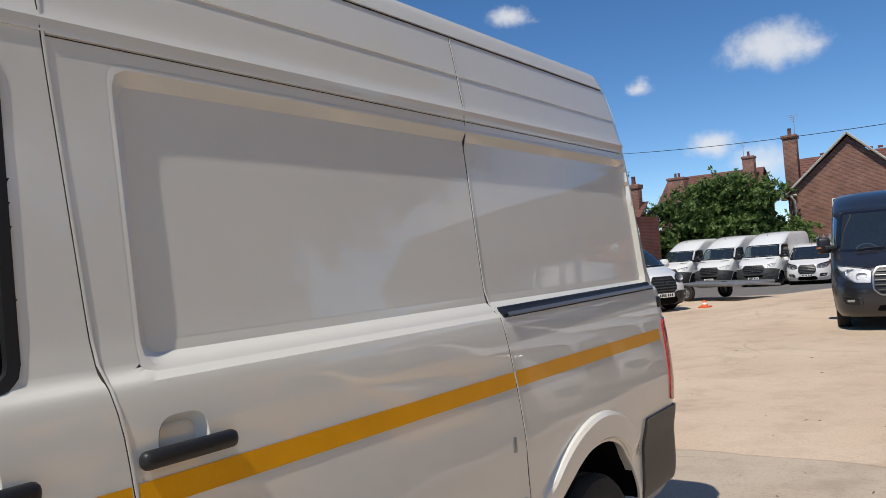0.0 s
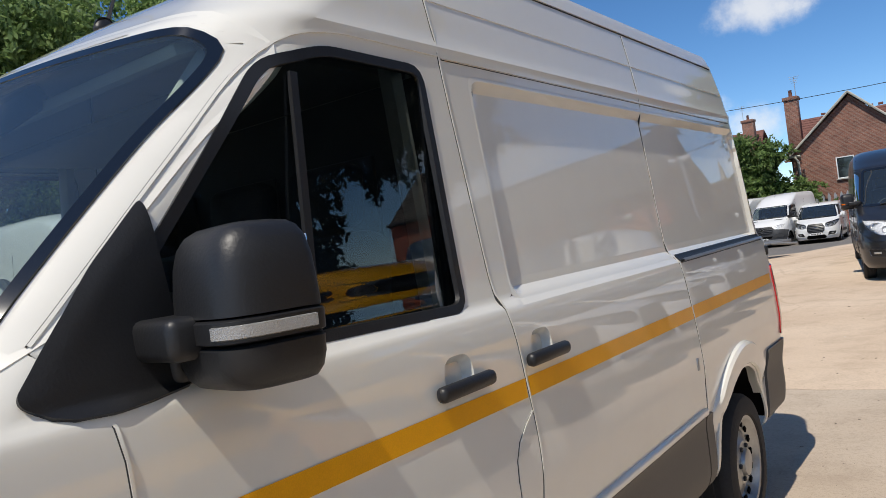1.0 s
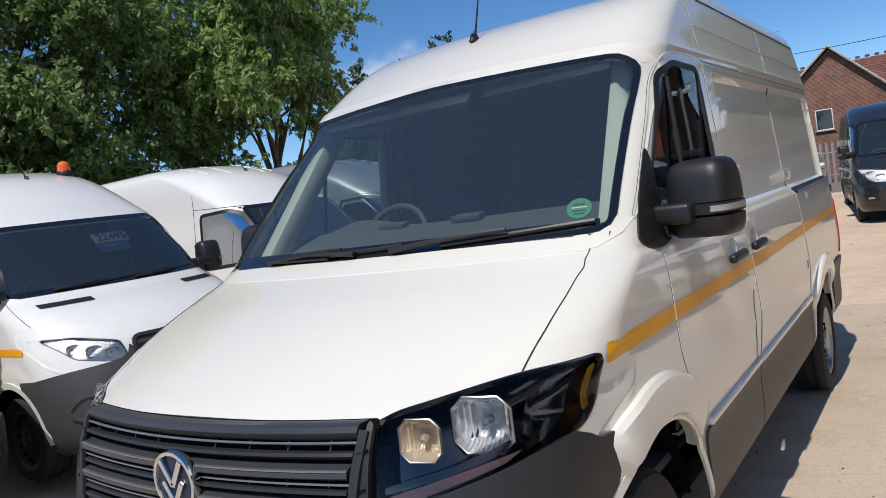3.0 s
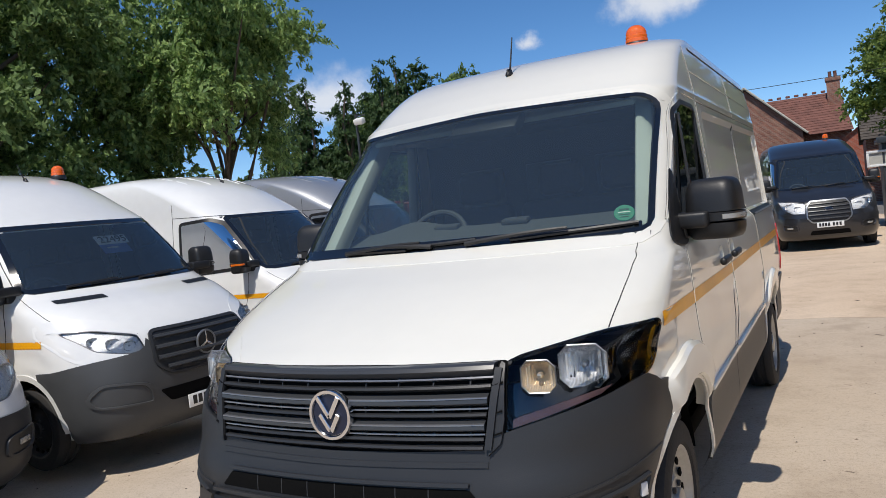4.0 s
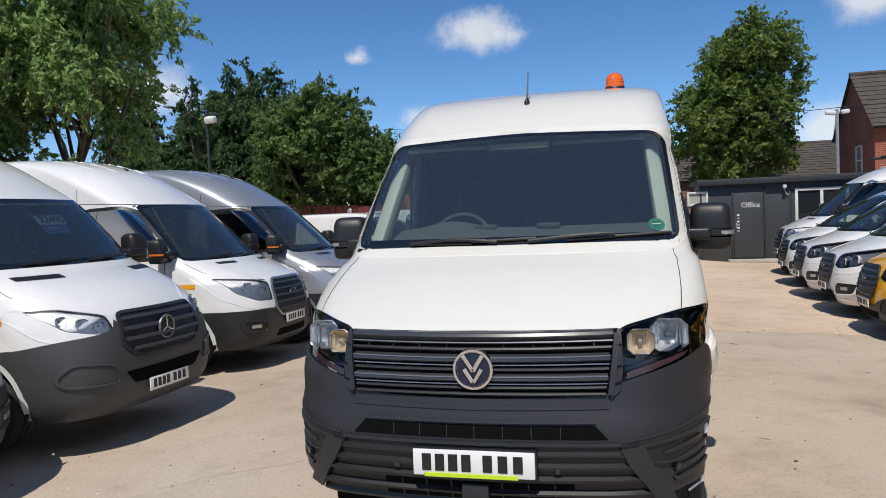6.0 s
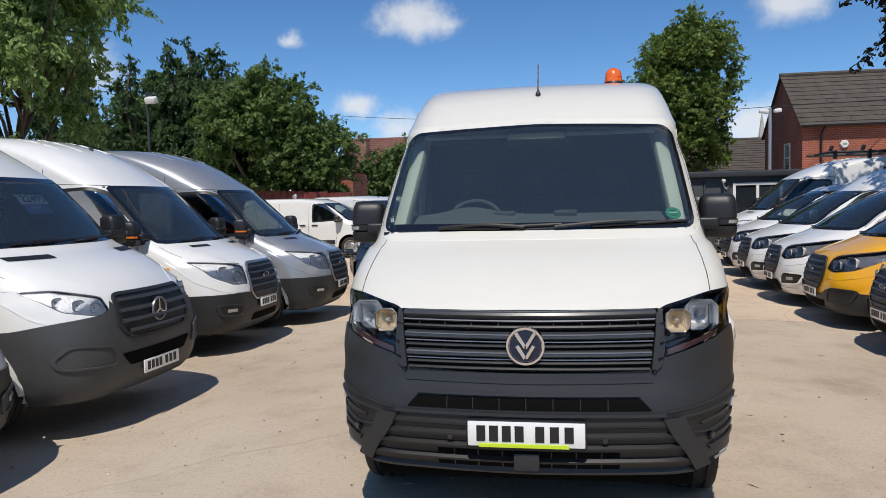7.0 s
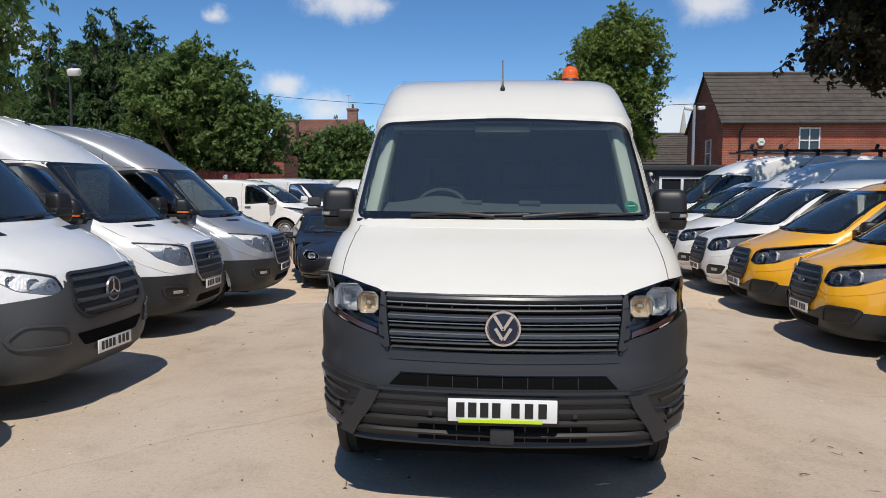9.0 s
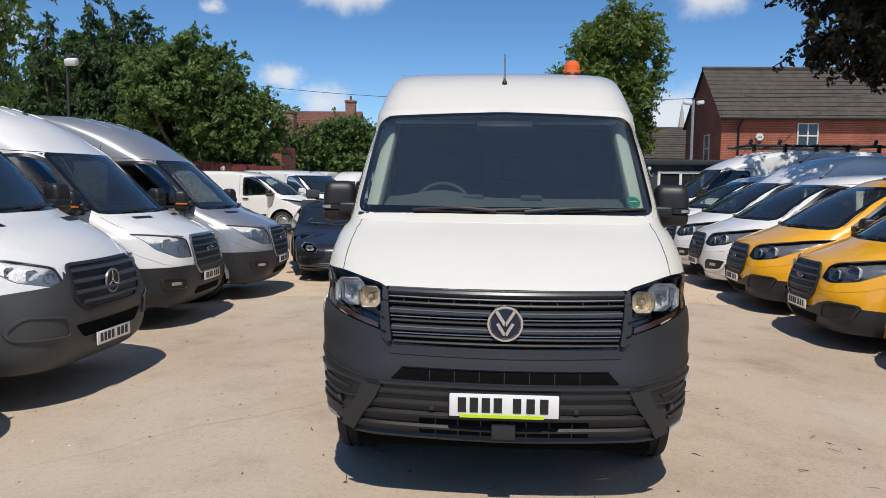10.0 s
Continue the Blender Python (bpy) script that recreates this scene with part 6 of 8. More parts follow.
BROAD_VAN = dict(
    rows=[(0.25, 0.15, 0.12, 0.92, 0.36, 5.85), (0.36, 0.05, 0.13, 0.98, 0.40, 5.87), (0.52, 0.01, 0.14, 1.0, 0.42, 5.87), (0.70, 0.0, 0.16, 1.015, 0.44, 5.86), (0.88, 0.03, 0.19, 1.02, 0.46, 5.86),
          (1.00, 0.07, 0.22, 1.02, 0.46, 5.85), (1.08, 0.12, 0.25, 1.02, 0.45, 5.84), (1.11, 0.19, 0.28, 1.015, 0.42, 5.84), (1.165, 0.36, 0.30, 1.01, 0.36, 5.83), (1.235, 0.60, 0.30, 1.0, 0.30, 5.82),
          (1.29, 0.80, 0.28, 0.99, 0.26, 5.81), (1.325, 0.91, 0.27, 0.985, 0.24, 5.81), (1.35, 0.97, 0.26, 0.98, 0.23, 5.80), (1.70, 1.385, 0.24, 0.955, 0.22, 5.78), (1.95, 1.67, 0.22, 0.93, 0.22, 5.75),
          (2.10, 1.84, 0.22, 0.915, 0.25, 5.73), (2.24, 2.07, 0.24, 0.905, 0.30, 5.71), (2.40, 2.36, 0.28, 0.885, 0.34, 5.68), (2.52, 2.66, 0.30, 0.855, 0.36, 5.64), (2.60, 2.96, 0.30, 0.81, 0.36, 5.6),
          (2.65, 3.25, 0.28, 0.72, 0.3, 5.5), (2.675, 3.6, 0.2, 0.5, 0.2, 5.4), (2.685, 3.9, 0.1, 0.2, 0.08, 5.0)],
    axles=(1.02, 4.77, 0.345), ws=[(-0.905, 1.362), (0.905, 1.362), (0.785, 2.07), (-0.785, 2.07)],
    wins=[[(1.32, 1.40), (2.36, 1.34), (2.36, 2.04), (2.10, 2.06), (1.90, 1.99)]],
    seams=[[(1.36, 1.33), (1.36, 1.1), (1.48, 0.80), (1.52, 0.5)], [(2.48, 2.3), (2.48, 1.3), (2.48, 0.4)], [(3.85, 2.3), (3.85, 0.4)], [(1.27, 1.40), (1.9, 2.08), (2.48, 2.12)]],
    handles=[(2.25, 1.18), (2.7, 1.18)], rub=(0.50, 0.68), mirror=(1.46, 1.38, 1.0), tail_lamp=(0.9, 1.6), stripe=(0.78, 5.6, 1.02, 1.075),
    lamp=[(0.46, 0.825), (0.70, 0.835), (0.87, 0.94), (0.945, 1.135), (0.78, 1.115), (0.44, 1.04)], bowls=[(0.59, 0.94, 0.07), (0.75, 1.0, 0.078)],
    bumpers=[dict(top=[(0, 0.60), (0.30, 0.60), (0.40, 0.70), (0.75, 0.73), (1.2, 0.73)], material=PLASTIC, label="dark plastic front bumper")],
    grille=dict(outline=[(-0.33, 0.62), (0.33, 0.62), (0.43, 0.72), (0.42, 0.96), (0.35, 1.07), (-0.35, 1.07), (-0.42, 0.96), (-0.43, 0.72)], slats=[(0.70, 0.36, 0.03), (0.78, 0.40, 0.03), (0.86, 0.40, 0.03), (0.94, 0.39, 0.03), (1.01, 0.36, 0.03)], frame=SATIN, r=0.03),
    intakes=[[(-0.40, 0.36), (0.40, 0.36), (0.36, 0.45), (-0.36, 0.45)]], fogs=[[(0.62, 0.46), (0.86, 0.48), (0.88, 0.60), (0.64, 0.58)]], fog_lamps=[(0.76, 0.53, 0.13, 0.04)],
    amber_mirror=True, door_glass=GLASS_DARK, badge=(0.90, 0.085, "oval"), plate=0.565, cabin=(1.08, 1.32, 2.5, 0.88, 0.6, 2.06), wipers=((-0.6, 1.367, 0.1, 1.387), (0.05, 1.367, 0.75, 1.392)),
    bonnet_vents=[(0.30, 1.295, 0.62, 1.318)], bonnet_seam=[(0.44, 1.07), (0.75, 1.112), (0.92, 1.165), (0.94, 1.235), (0.92, 1.325)], antenna=(2.42, 0.20, 35), roof_ribs=[(2.35, 3.0, 0.28), (2.5, 3.1, 0.55)])

LOW_VAN = dict(
    rows=[(0.20, 0.14, 0.14, 0.90, 0.38, 4.90), (0.30, 0.05, 0.16, 0.955, 0.42, 4.92), (0.44, 0.01, 0.18, 0.975, 0.44, 4.92), (0.60, 0.0, 0.20, 0.985, 0.46, 4.91), (0.76, 0.03, 0.23, 0.99, 0.48, 4.90),
          (0.88, 0.07, 0.26, 0.99, 0.48, 4.90), (0.95, 0.11, 0.29, 0.99, 0.48, 4.89), (1.00, 0.19, 0.32, 0.988, 0.45, 4.89), (1.045, 0.30, 0.34, 0.985, 0.40, 4.88), (1.10, 0.44, 0.35, 0.98, 0.34, 4.87),
          (1.145, 0.56, 0.34, 0.972, 0.30, 4.87), (1.175, 0.645, 0.33, 0.966, 0.27, 4.86), (1.20, 0.70, 0.31, 0.96, 0.26, 4.86), (1.46, 1.12, 0.28, 0.93, 0.24, 4.83), (1.68, 1.51, 0.26, 0.895, 0.24, 4.80),
          (1.80, 1.80, 0.26, 0.875, 0.26, 4.78), (1.87, 1.97, 0.26, 0.855, 0.28, 4.76), (1.92, 2.18, 0.26, 0.82, 0.28, 4.73), (1.95, 2.42, 0.24, 0.74, 0.26, 4.68), (1.97, 2.7, 0.18, 0.55, 0.2, 4.6), (1.98, 3.0, 0.1, 0.22, 0.1, 4.4)],
    axles=(0.98, 3.91, 0.33), ws=[(-0.885, 1.212), (0.885, 1.212), (0.745, 1.785), (-0.745, 1.785)],
    wins=[[(1.22, 1.24), (2.28, 1.17), (2.28, 1.76), (2.02, 1.775), (1.84, 1.71)]],
    seams=[[(1.25, 1.17), (1.28, 0.95), (1.44, 0.72), (1.46, 0.45)], [(2.40, 1.84), (2.40, 1.1), (2.40, 0.35)], [(3.45, 1.8), (3.45, 0.35)], [(1.15, 1.25), (1.80, 1.78), (2.40, 1.82)]],
    handles=[(2.18, 1.04), (2.6, 1.04)], rub=(0.42, 0.56), mirror=(1.36, 1.19, 0.75), tail_lamp=(0.85, 1.45),
    lamp=[(0.41, 0.79), (0.60, 0.75), (0.80, 0.79), (0.94, 0.93), (0.978, 1.085), (0.88, 1.06), (0.43, 0.915)], bowls=[(0.56, 0.842, 0.084), (0.725, 0.885, 0.098)], lamp_back=LAMP_GREY, bowl=LAMP_GLEAM, lamp_depth=0.05,
    bumpers=[dict(top=[(0, 0.42), (0.40, 0.44), (0.70, 0.52), (0.9, 0.50), (1.2, 0.46)], material=PLASTIC, label="dark plastic lower bumper")],
    grille=dict(outline=[(-0.26, 0.52), (0.26, 0.52), (0.37, 0.62), (0.385, 0.80), (0.30, 0.93), (-0.30, 0.93), (-0.385, 0.80), (-0.37, 0.62)], slats=[(0.58, 0.31, 0.03), (0.65, 0.35, 0.03), (0.72, 0.36, 0.03), (0.79, 0.36, 0.03), (0.86, 0.33, 0.03)], frame=PLASTIC, r=0.03),
    intakes=[[(-0.34, 0.27), (0.34, 0.27), (0.42, 0.37), (-0.42, 0.37)]], fogs=[[(0.50, 0.36), (0.80, 0.38), (0.86, 0.53), (0.58, 0.54)]], badge=(0.77, 0.08, "oval"), plate=0.455, cabin=(0.95, 1.16, 2.42, 0.86, 0.45, 1.78), wipers=((-0.6, 1.215, 0.1, 1.232), (0.05, 1.215, 0.75, 1.237)),
    antenna=(2.1, 0.35, 50), rim=STEEL)


def yard(x, y, turn, lift=0.0):
    return pose(x, y, ground_height(x, y) + lift, 0, 0, turn)


def with_spec(base, **more):
    out = dict(base)
    out.update(more)
    return out


def price_card(parent_pose, p, lean):
    """A dealer's price card behind a windscreen, readable as 22495."""
    card = thing("price_card", parent_pose @ pose(*p, lean, 0, 0), "grey and blue windscreen price card reading 22495", "card")
    box("card_top", (0.34, 0.006, 0.12), pose(0, 0, 0.06), PAPER_GREY, card, bevel=0.002, segments=1)
    box("card_bottom", (0.30, 0.006, 0.12), pose(-0.02, 0, -0.062), PAPER_BLUE, card, bevel=0.002, segments=1)
    writing("price_figures", "22495", 0.12, pose(0.01, -0.006, 0.058, 90, 0, 0), PLATE_INK, card, "dark printed figures")
    box("lettering_bar", (0.12, 0.003, 0.02), pose(-0.05, -0.005, -0.05), PLATE_WHITE, card, bevel=0.001, segments=1)
    return card


GROUP_L, GROUP_R = "vans in the row facing the aisle", "vans in the row beside the brick building"
def shorter_bonnet(spec, d, z0, z1):
    """Moves the windscreen and all above it towards the nose by d."""
    spec["rows"] = [(z, nose - d * smooth_step(z0, z1, z), *rest) for z, nose, *rest in spec["rows"]]
    spec["wins"] = [[(y - d, z) for y, z in w[:1]] + [(y, z) for y, z in w[1:3]] + [(y - d, z) for y, z in w[3:]] for w in spec["wins"]]
    spec["seams"][0] = [(y - d * 0.6, z) for y, z in spec["seams"][0]]
    spec["seams"][3] = [(y - d, z) for y, z in spec["seams"][3][:2]] + spec["seams"][3][2:]
    spec["mirror"] = (spec["mirror"][0] - d, *spec["mirror"][1:])
    spec["cabin"] = (spec["cabin"][0] - d, *spec["cabin"][1:])


shorter_bonnet(TALL_VAN, 0.26, 1.05, 1.42)
shorter_bonnet(BROAD_VAN, 0.26, 1.05, 1.34)
TALL = lambda rows, k: [(z if z < 2.15 else 2.15 + (z - 2.15) * k, *r) for z, *r in rows]
TALL_VAN["rows"], BROAD_VAN["rows"] = TALL(TALL_VAN["rows"], 1.2), TALL(BROAD_VAN["rows"], 1.16)
first_m = yard(-3.30, 2.62, 88, 0.05)
van_a, skin_a = build_vehicle("delivery_van", first_m, TALL_VAN, PAINT_WHITE2, "white high-roof van with grey bumper, slatted grille, orange roof beacon", group=GROUP_L)
beacon_lamp(van_a, (0.5, 2.52, roof_z(skin_a, 0.5, 2.52) + 0.03))
price_card(first_m, (0.22, 1.345, 1.80), -44)
f1_m = yard(-3.72, 5.95, 90, 0.02)
van_b, skin_b = build_vehicle("delivery_van", f1_m, BROAD_VAN, PAINT_WHITE2, "white high-roof van with dark bumper and tall framed grille", group=GROUP_L)
copy_thing(van_b, yard(-3.40, 0.30, 88, 0.03))
van_c, skin_c = build_vehicle("delivery_van", yard(-3.45, 8.35, 92), with_spec(BROAD_VAN, stripe=None), PAINT_SILVER, "silver high-roof van with dark bumper and tall framed grille", group=GROUP_L)
van_d, skin_d = build_vehicle("delivery_van", yard(1.22, 16.0, 9, 0.0), with_spec(BROAD_VAN, stripe=None, rows=[(z if z < 2.1 else 2.1 + (z - 2.1) * 0.62, *r) for z, *r in BROAD_VAN["rows"]], antenna=None, roof_ribs=(), rub=(0.5, 0.68),
                     bumpers=[dict(top=[(0, 0.60), (0.30, 0.60), (0.40, 0.70), (0.75, 0.73), (1.2, 0.73)], material=PAINT_NAVY)]), PAINT_NAVY, "dark navy panel van facing the camera near a grey office cabin")
beacon_lamp(van_d, (0.5, 3.3, roof_z(skin_d, 0.5, 3.3) + 0.03))
# yellow and white vans opposite
yel, skin_y = build_vehicle("short_van", yard(3.62, 5.65, -90), LOW_VAN, PAINT_YELLOW, "bright yellow low-roof van with dark lower bumper and black grille", group=GROUP_R)
copy_thing(yel, yard(3.55, 7.9, -90))
copy_thing(yel, yard(3.95, 3.6, -90))
WHITE_LOW_VAN = with_spec(LOW_VAN, bumpers=[dict(top=[(0, 0.33), (0.40, 0.33), (0.70, 0.30), (1.2, 0.30)], material=PAINT_WHITE2)], fog_lamps=[(0.70, 0.455, 0.12, 0.05)], intakes=[[(-0.36, 0.225), (0.36, 0.225), (0.45, 0.30), (0.36, 0.41), (-0.36, 0.41), (-0.45, 0.30)]], stripe=None, mirror=(1.36, 1.19, 0.75, PAINT_WHITE2))
whi, skin_w = build_vehicle("short_van", yard(3.5, 9.95, -90), WHITE_LOW_VAN, PAINT_WHITE2, "white low-roof van with black grille, clean painted bumper", group=GROUP_R)
copy_thing(whi, yard(3.6, 14.15, -90))
copy_thing(whi, yard(4.1, 1.35, -90))
HIGH = with_spec(BROAD_VAN, stripe=None, step=0.06, rows=TALL(BROAD_VAN["rows"], 0.70))
HIGH_SHORT = with_spec(WHITE_LOW_VAN, rows=[r for r in LOW_VAN["rows"] if r[0] < 1.75] + [(1.82, 1.80, 0.26, 0.882, 0.25, 4.79), (1.95, 2.00, 0.27, 0.872, 0.28, 4.77), (2.08, 2.24, 0.28, 0.855, 0.30, 4.75), (2.20, 2.52, 0.28, 0.83, 0.32, 4.72), (2.28, 2.80, 0.26, 0.79, 0.3, 4.68), (2.33, 3.1, 0.2, 0.68, 0.26, 4.6), (2.35, 3.4, 0.12, 0.4, 0.16, 4.5), (2.357, 3.7, 0.06, 0.15, 0.07, 4.3)], antenna=(2.55, 0.4, 50))
van_e, skin_e = build_vehicle("delivery_van", yard(3.5, 12.0, -90), HIGH_SHORT, PAINT_WHITE2, "white high-roof short van standing among lower vans in tree shade", group=GROUP_R)
for g, side in ((1, "l"), (-1, "r")):
    ribbon("roof_seam", skin_e, side, [(2.45, 1.86), (4.6, 1.86)], 0.05, 0.004, PLASTIC_BLACK, van_e, smooth_line=False)
van_f, skin_f = build_vehicle("delivery_van", yard(3.9, 16.5, -90), HIGH, PAINT_WHITE2, "white high-roof van with a black roof rack beside the office", group=GROUP_R)
# small vans at the back of the left-hand row
SMALL = with_spec(LOW_VAN, rows=[(z * 0.97, *r) for z, *r in LOW_VAN["rows"]], ws=[(x, z * 0.97) for x, z in LOW_VAN["ws"]], wins=[[(y, z * 0.97) for y, z in LOW_VAN["wins"][0]]], step=0.065,
                  seams=[[(y, z * 0.97) for y, z in s] for s in LOW_VAN["seams"]], lamp=[(x, z * 0.97) for x, z in LOW_VAN["lamp"]], bowls=[(x, z * 0.97, r) for x, z, r in LOW_VAN["bowls"]],
                  mirror=(1.36, 1.15, 0.7), bumpers=WHITE_LOW_VAN["bumpers"], bonnet_seam=None, wipers=((-0.6, 1.18, 0.1, 1.195), (0.05, 1.18, 0.75, 1.20)), cabin=(0.95, 1.11, 2.42, 0.86, 0.45, 1.7))
sml, skin_s = build_vehicle("small_van", yard(-5.6, 20.6, 85), SMALL, PAINT_WHITE2, "small white van parked behind the dark sports car", group=GROUP_L)
copy_thing(sml, yard(-5.3, 23.2, 88))
build_vehicle("short_van", yard(-4.55, 21.0, 58), with_spec(WHITE_LOW_VAN, step=0.065, bumpers=[dict(top=[(0, 0.50), (0.40, 0.52), (0.70, 0.56), (0.9, 0.54), (1.2, 0.46)], material=PLASTIC, label="black lower bumper")]), PAINT_WHITE2, "white low-roof van with black bumper near the trailer")
# far row
far_a, _ = build_vehicle("delivery_van", yard(-9.8, 42.2, -10), with_spec(TALL_VAN, step=0.08, stripe=None), PAINT_WHITE2, "white high-roof van in a distant row before a hedge", group="vans in the far row")
copy_thing(far_a, yard(-7.15, 40.6, -8))
copy_thing(far_a, yard(-12.4, 43.4, -12))
far_b, _ = build_vehicle("tipper_van", yard(-4.75, 40.8, 2), with_spec(WHITE_LOW_VAN, step=0.08), PAINT_WHITE2, "white low cab van in the distant row by palisade fencing", group="vans in the far row")

SPORTS = dict(
    rows=[(0.16, 0.20, 0.20, 0.80, 0.40, 4.40), (0.26, 0.06, 0.22, 0.88, 0.44, 4.45), (0.40, 0.01, 0.24, 0.90, 0.46, 4.48), (0.52, 0.02, 0.26, 0.905, 0.46, 4.48), (0.62, 0.12, 0.28, 0.905, 0.46, 4.46), (0.68, 0.32, 0.30, 0.90, 0.46, 4.42),
          (0.74, 0.62, 0.30, 0.89, 0.42, 4.34), (0.80, 0.95, 0.30, 0.87, 0.36, 4.22), (0.85, 1.20, 0.28, 0.84, 0.30, 4.05), (0.90, 1.36, 0.26, 0.80, 0.26, 3.9), (1.05, 1.62, 0.24, 0.72, 0.24, 3.5), (1.18, 1.88, 0.22, 0.63, 0.24, 3.1), (1.25, 2.1, 0.2, 0.52, 0.2, 2.85), (1.285, 2.3, 0.1, 0.3, 0.12, 2.65), (1.29, 2.4, 0.05, 0.15, 0.08, 2.55)],
    axles=(0.95, 3.35, 0.33), ws=[(-0.74, 0.90), (0.74, 0.90), (0.58, 1.20), (-0.58, 1.20)], wins=[[(1.75, 0.90), (3.0, 0.90), (2.7, 1.17), (2.15, 1.18)]],
    seams=[[(1.6, 0.85), (1.55, 0.3)], [(2.7, 0.85), (2.75, 0.3)]], handles=[(2.55, 0.72)], mirror=(1.72, 0.80, 0.45, PAINT_NAVY), tail_lamp=(0.6, 0.72),
    lamp=[(0.56, 0.50), (0.72, 0.49), (0.80, 0.58), (0.74, 0.66), (0.60, 0.66), (0.53, 0.58)], bowls=[(0.66, 0.58, 0.06)], lamp_back=GLOSS_BLACK, lamp_depth=0.07,
    bumpers=[dict(top=[(0, 0.22), (0.5, 0.23), (1.2, 0.22)], material=PLASTIC)],
    grille=dict(outline=[(-0.52, 0.24), (0.52, 0.24), (0.50, 0.36), (-0.50, 0.36)], slats=[(0.27, 0.5, 0.014), (0.30, 0.5, 0.014), (0.33, 0.5, 0.014)], r=0.02, slat=SATIN),
    badge=(0.62, 0.03, "ring"), plate=0.43, cabin=(1.42, 0.86, 2.75, 0.66, 0.3, 1.17), wipers=((-0.5, 0.905, 0.1, 0.92), (0.0, 0.905, 0.55, 0.92)), wheel="alloy", step=0.05, tail_radius=0.3, rim=STEEL)
SPORTS["rows"] = [(z if z < 0.8 else 0.8 + (z - 0.8) * 1.12, *r) for z, *r in SPORTS["rows"]]
SPORTS["ws"] = [(x, 0.8 + (z - 0.8) * 1.12) for x, z in SPORTS["ws"]]
SPORTS["wins"] = [[(y, 0.8 + (z - 0.8) * 1.12) for y, z in SPORTS["wins"][0]]]
SPORTS["cabin"] = (1.42, 0.86, 2.75, 0.66, 0.3, 1.2)
build_vehicle("sports_car", yard(-2.58, 9.50, 18), SPORTS, PAINT_NAVY, "low dark navy sports car with round headlamps between parked vans", "car", GROUP_L)


# ---- buildings ----
def brick_material(name, a, b, mortar, scale=1.0, bump=0.4):
    """Brick courses at true size (225 x 75 mm) on walls that run along x or y."""
    m, n, l, out = blank(name)
    p = n.new("ShaderNodeBsdfPrincipled")
    l.new(p.outputs[0], out.inputs[0])
    tc = n.new("ShaderNodeTexCoord")
    sep = n.new("ShaderNodeSeparateXYZ")
    l.new(tc.outputs["Object"], sep.inputs[0])
    add = n.new("ShaderNodeMath")
    add.operation = "ADD"
    l.new(sep.outputs[0], add.inputs[0])
    l.new(sep.outputs[1], add.inputs[1])
    com = n.new("ShaderNodeCombineXYZ")
    l.new(add.outputs[0], com.inputs[0])
    l.new(sep.outputs[2], com.inputs[1])
    br = n.new("ShaderNodeTexBrick")
    br.inputs["Scale"].default_value = 1.0
    br.inputs["Brick Width"].default_value, br.inputs["Row Height"].default_value = 0.225 * scale, 0.075 * scale
    br.inputs["Mortar Size"].default_value, br.inputs["Bias"].default_value = 0.009, 0.0
    br.inputs["Color1"].default_value, br.inputs["Color2"].default_value, br.inputs["Mortar"].default_value = (*a, 1), (*b, 1), (*mortar, 1)
    l.new(com.outputs[0], br.inputs["Vector"])
    nz = n.new("ShaderNodeTexNoise")
    nz.inputs["Scale"].default_value, nz.inputs["Detail"].default_value = 1.1, 7
    l.new(tc.outputs["Object"], nz.inputs["Vector"])
    ramp = n.new("ShaderNodeValToRGB")
    ramp.color_ramp.elements[0].position, ramp.color_ramp.elements[1].position = 0.3, 0.65
    ramp.color_ramp.elements[0].color, ramp.color_ramp.elements[1].color = (0.62, 0.6, 0.6, 1), (1, 1, 1, 1)
    l.new(nz.outputs["Fac"], ramp.inputs[0])
    mx = n.new("ShaderNodeMix")
    mx.data_type, mx.blend_type = "RGBA", "MULTIPLY"
    mx.inputs[0].default_value = 0.8
    l.new(br.outputs["Color"], mx.inputs[6])
    l.new(ramp.outputs[0], mx.inputs[7])
    l.new(mx.outputs[2], p.inputs["Base Color"])
    p.inputs["Roughness"].default_value = 0.85
    b2 = n.new("ShaderNodeBump")
    b2.inputs["Strength"].default_value, b2.inputs["Distance"].default_value = bump, 0.01
    b2.invert = True
    l.new(br.outputs["Fac"], b2.inputs["Height"])
    l.new(b2.outputs[0], p.inputs["Normal"])
    return m


BRICK_RED = brick_material("red_brick", (0.42, 0.095, 0.045), (0.33, 0.07, 0.035), (0.34, 0.24, 0.19))
BRICK_OLD = brick_material("old_brown_brick", (0.31, 0.125, 0.08), (0.18, 0.072, 0.05), (0.32, 0.25, 0.2))
TILE_GREY = surface("grey_roof_tile", (0.075, 0.062, 0.052), 0.85, vary=0.45, scale=2.5, fine=24, bump=0.4)
TILE_RED = surface("red_roof_tile", (0.155, 0.066, 0.05), 0.85, vary=0.45, scale=2.0, fine=20, bump=0.4)
CABIN_GREY = surface("dark_grey_cladding", (0.045, 0.052, 0.058), 0.5, vary=0.12, scale=1.2, fine=30, bump=0.05)
CABIN_TRIM = surface("dark_grey_trim", (0.03, 0.035, 0.04), 0.5, vary=0.1)
WHITE_FRAME = surface("white_window_frame", (0.72, 0.72, 0.70), 0.4, vary=0.04)
PANE = surface("window_pane", (0.02, 0.025, 0.03), 0.06, coat=0.5, vary=0.2, scale=1.0)
BLIND = surface("window_blind", (0.42, 0.41, 0.37), 0.7, vary=0.12, scale=8)
FENCE_RED = surface("red_brown_steel", (0.16, 0.035, 0.028), 0.55, vary=0.25, scale=1.2, fine=40)
GALV = surface("galvanised_steel", (0.42, 0.43, 0.44), 0.45, metal=0.6, vary=0.15, scale=6)
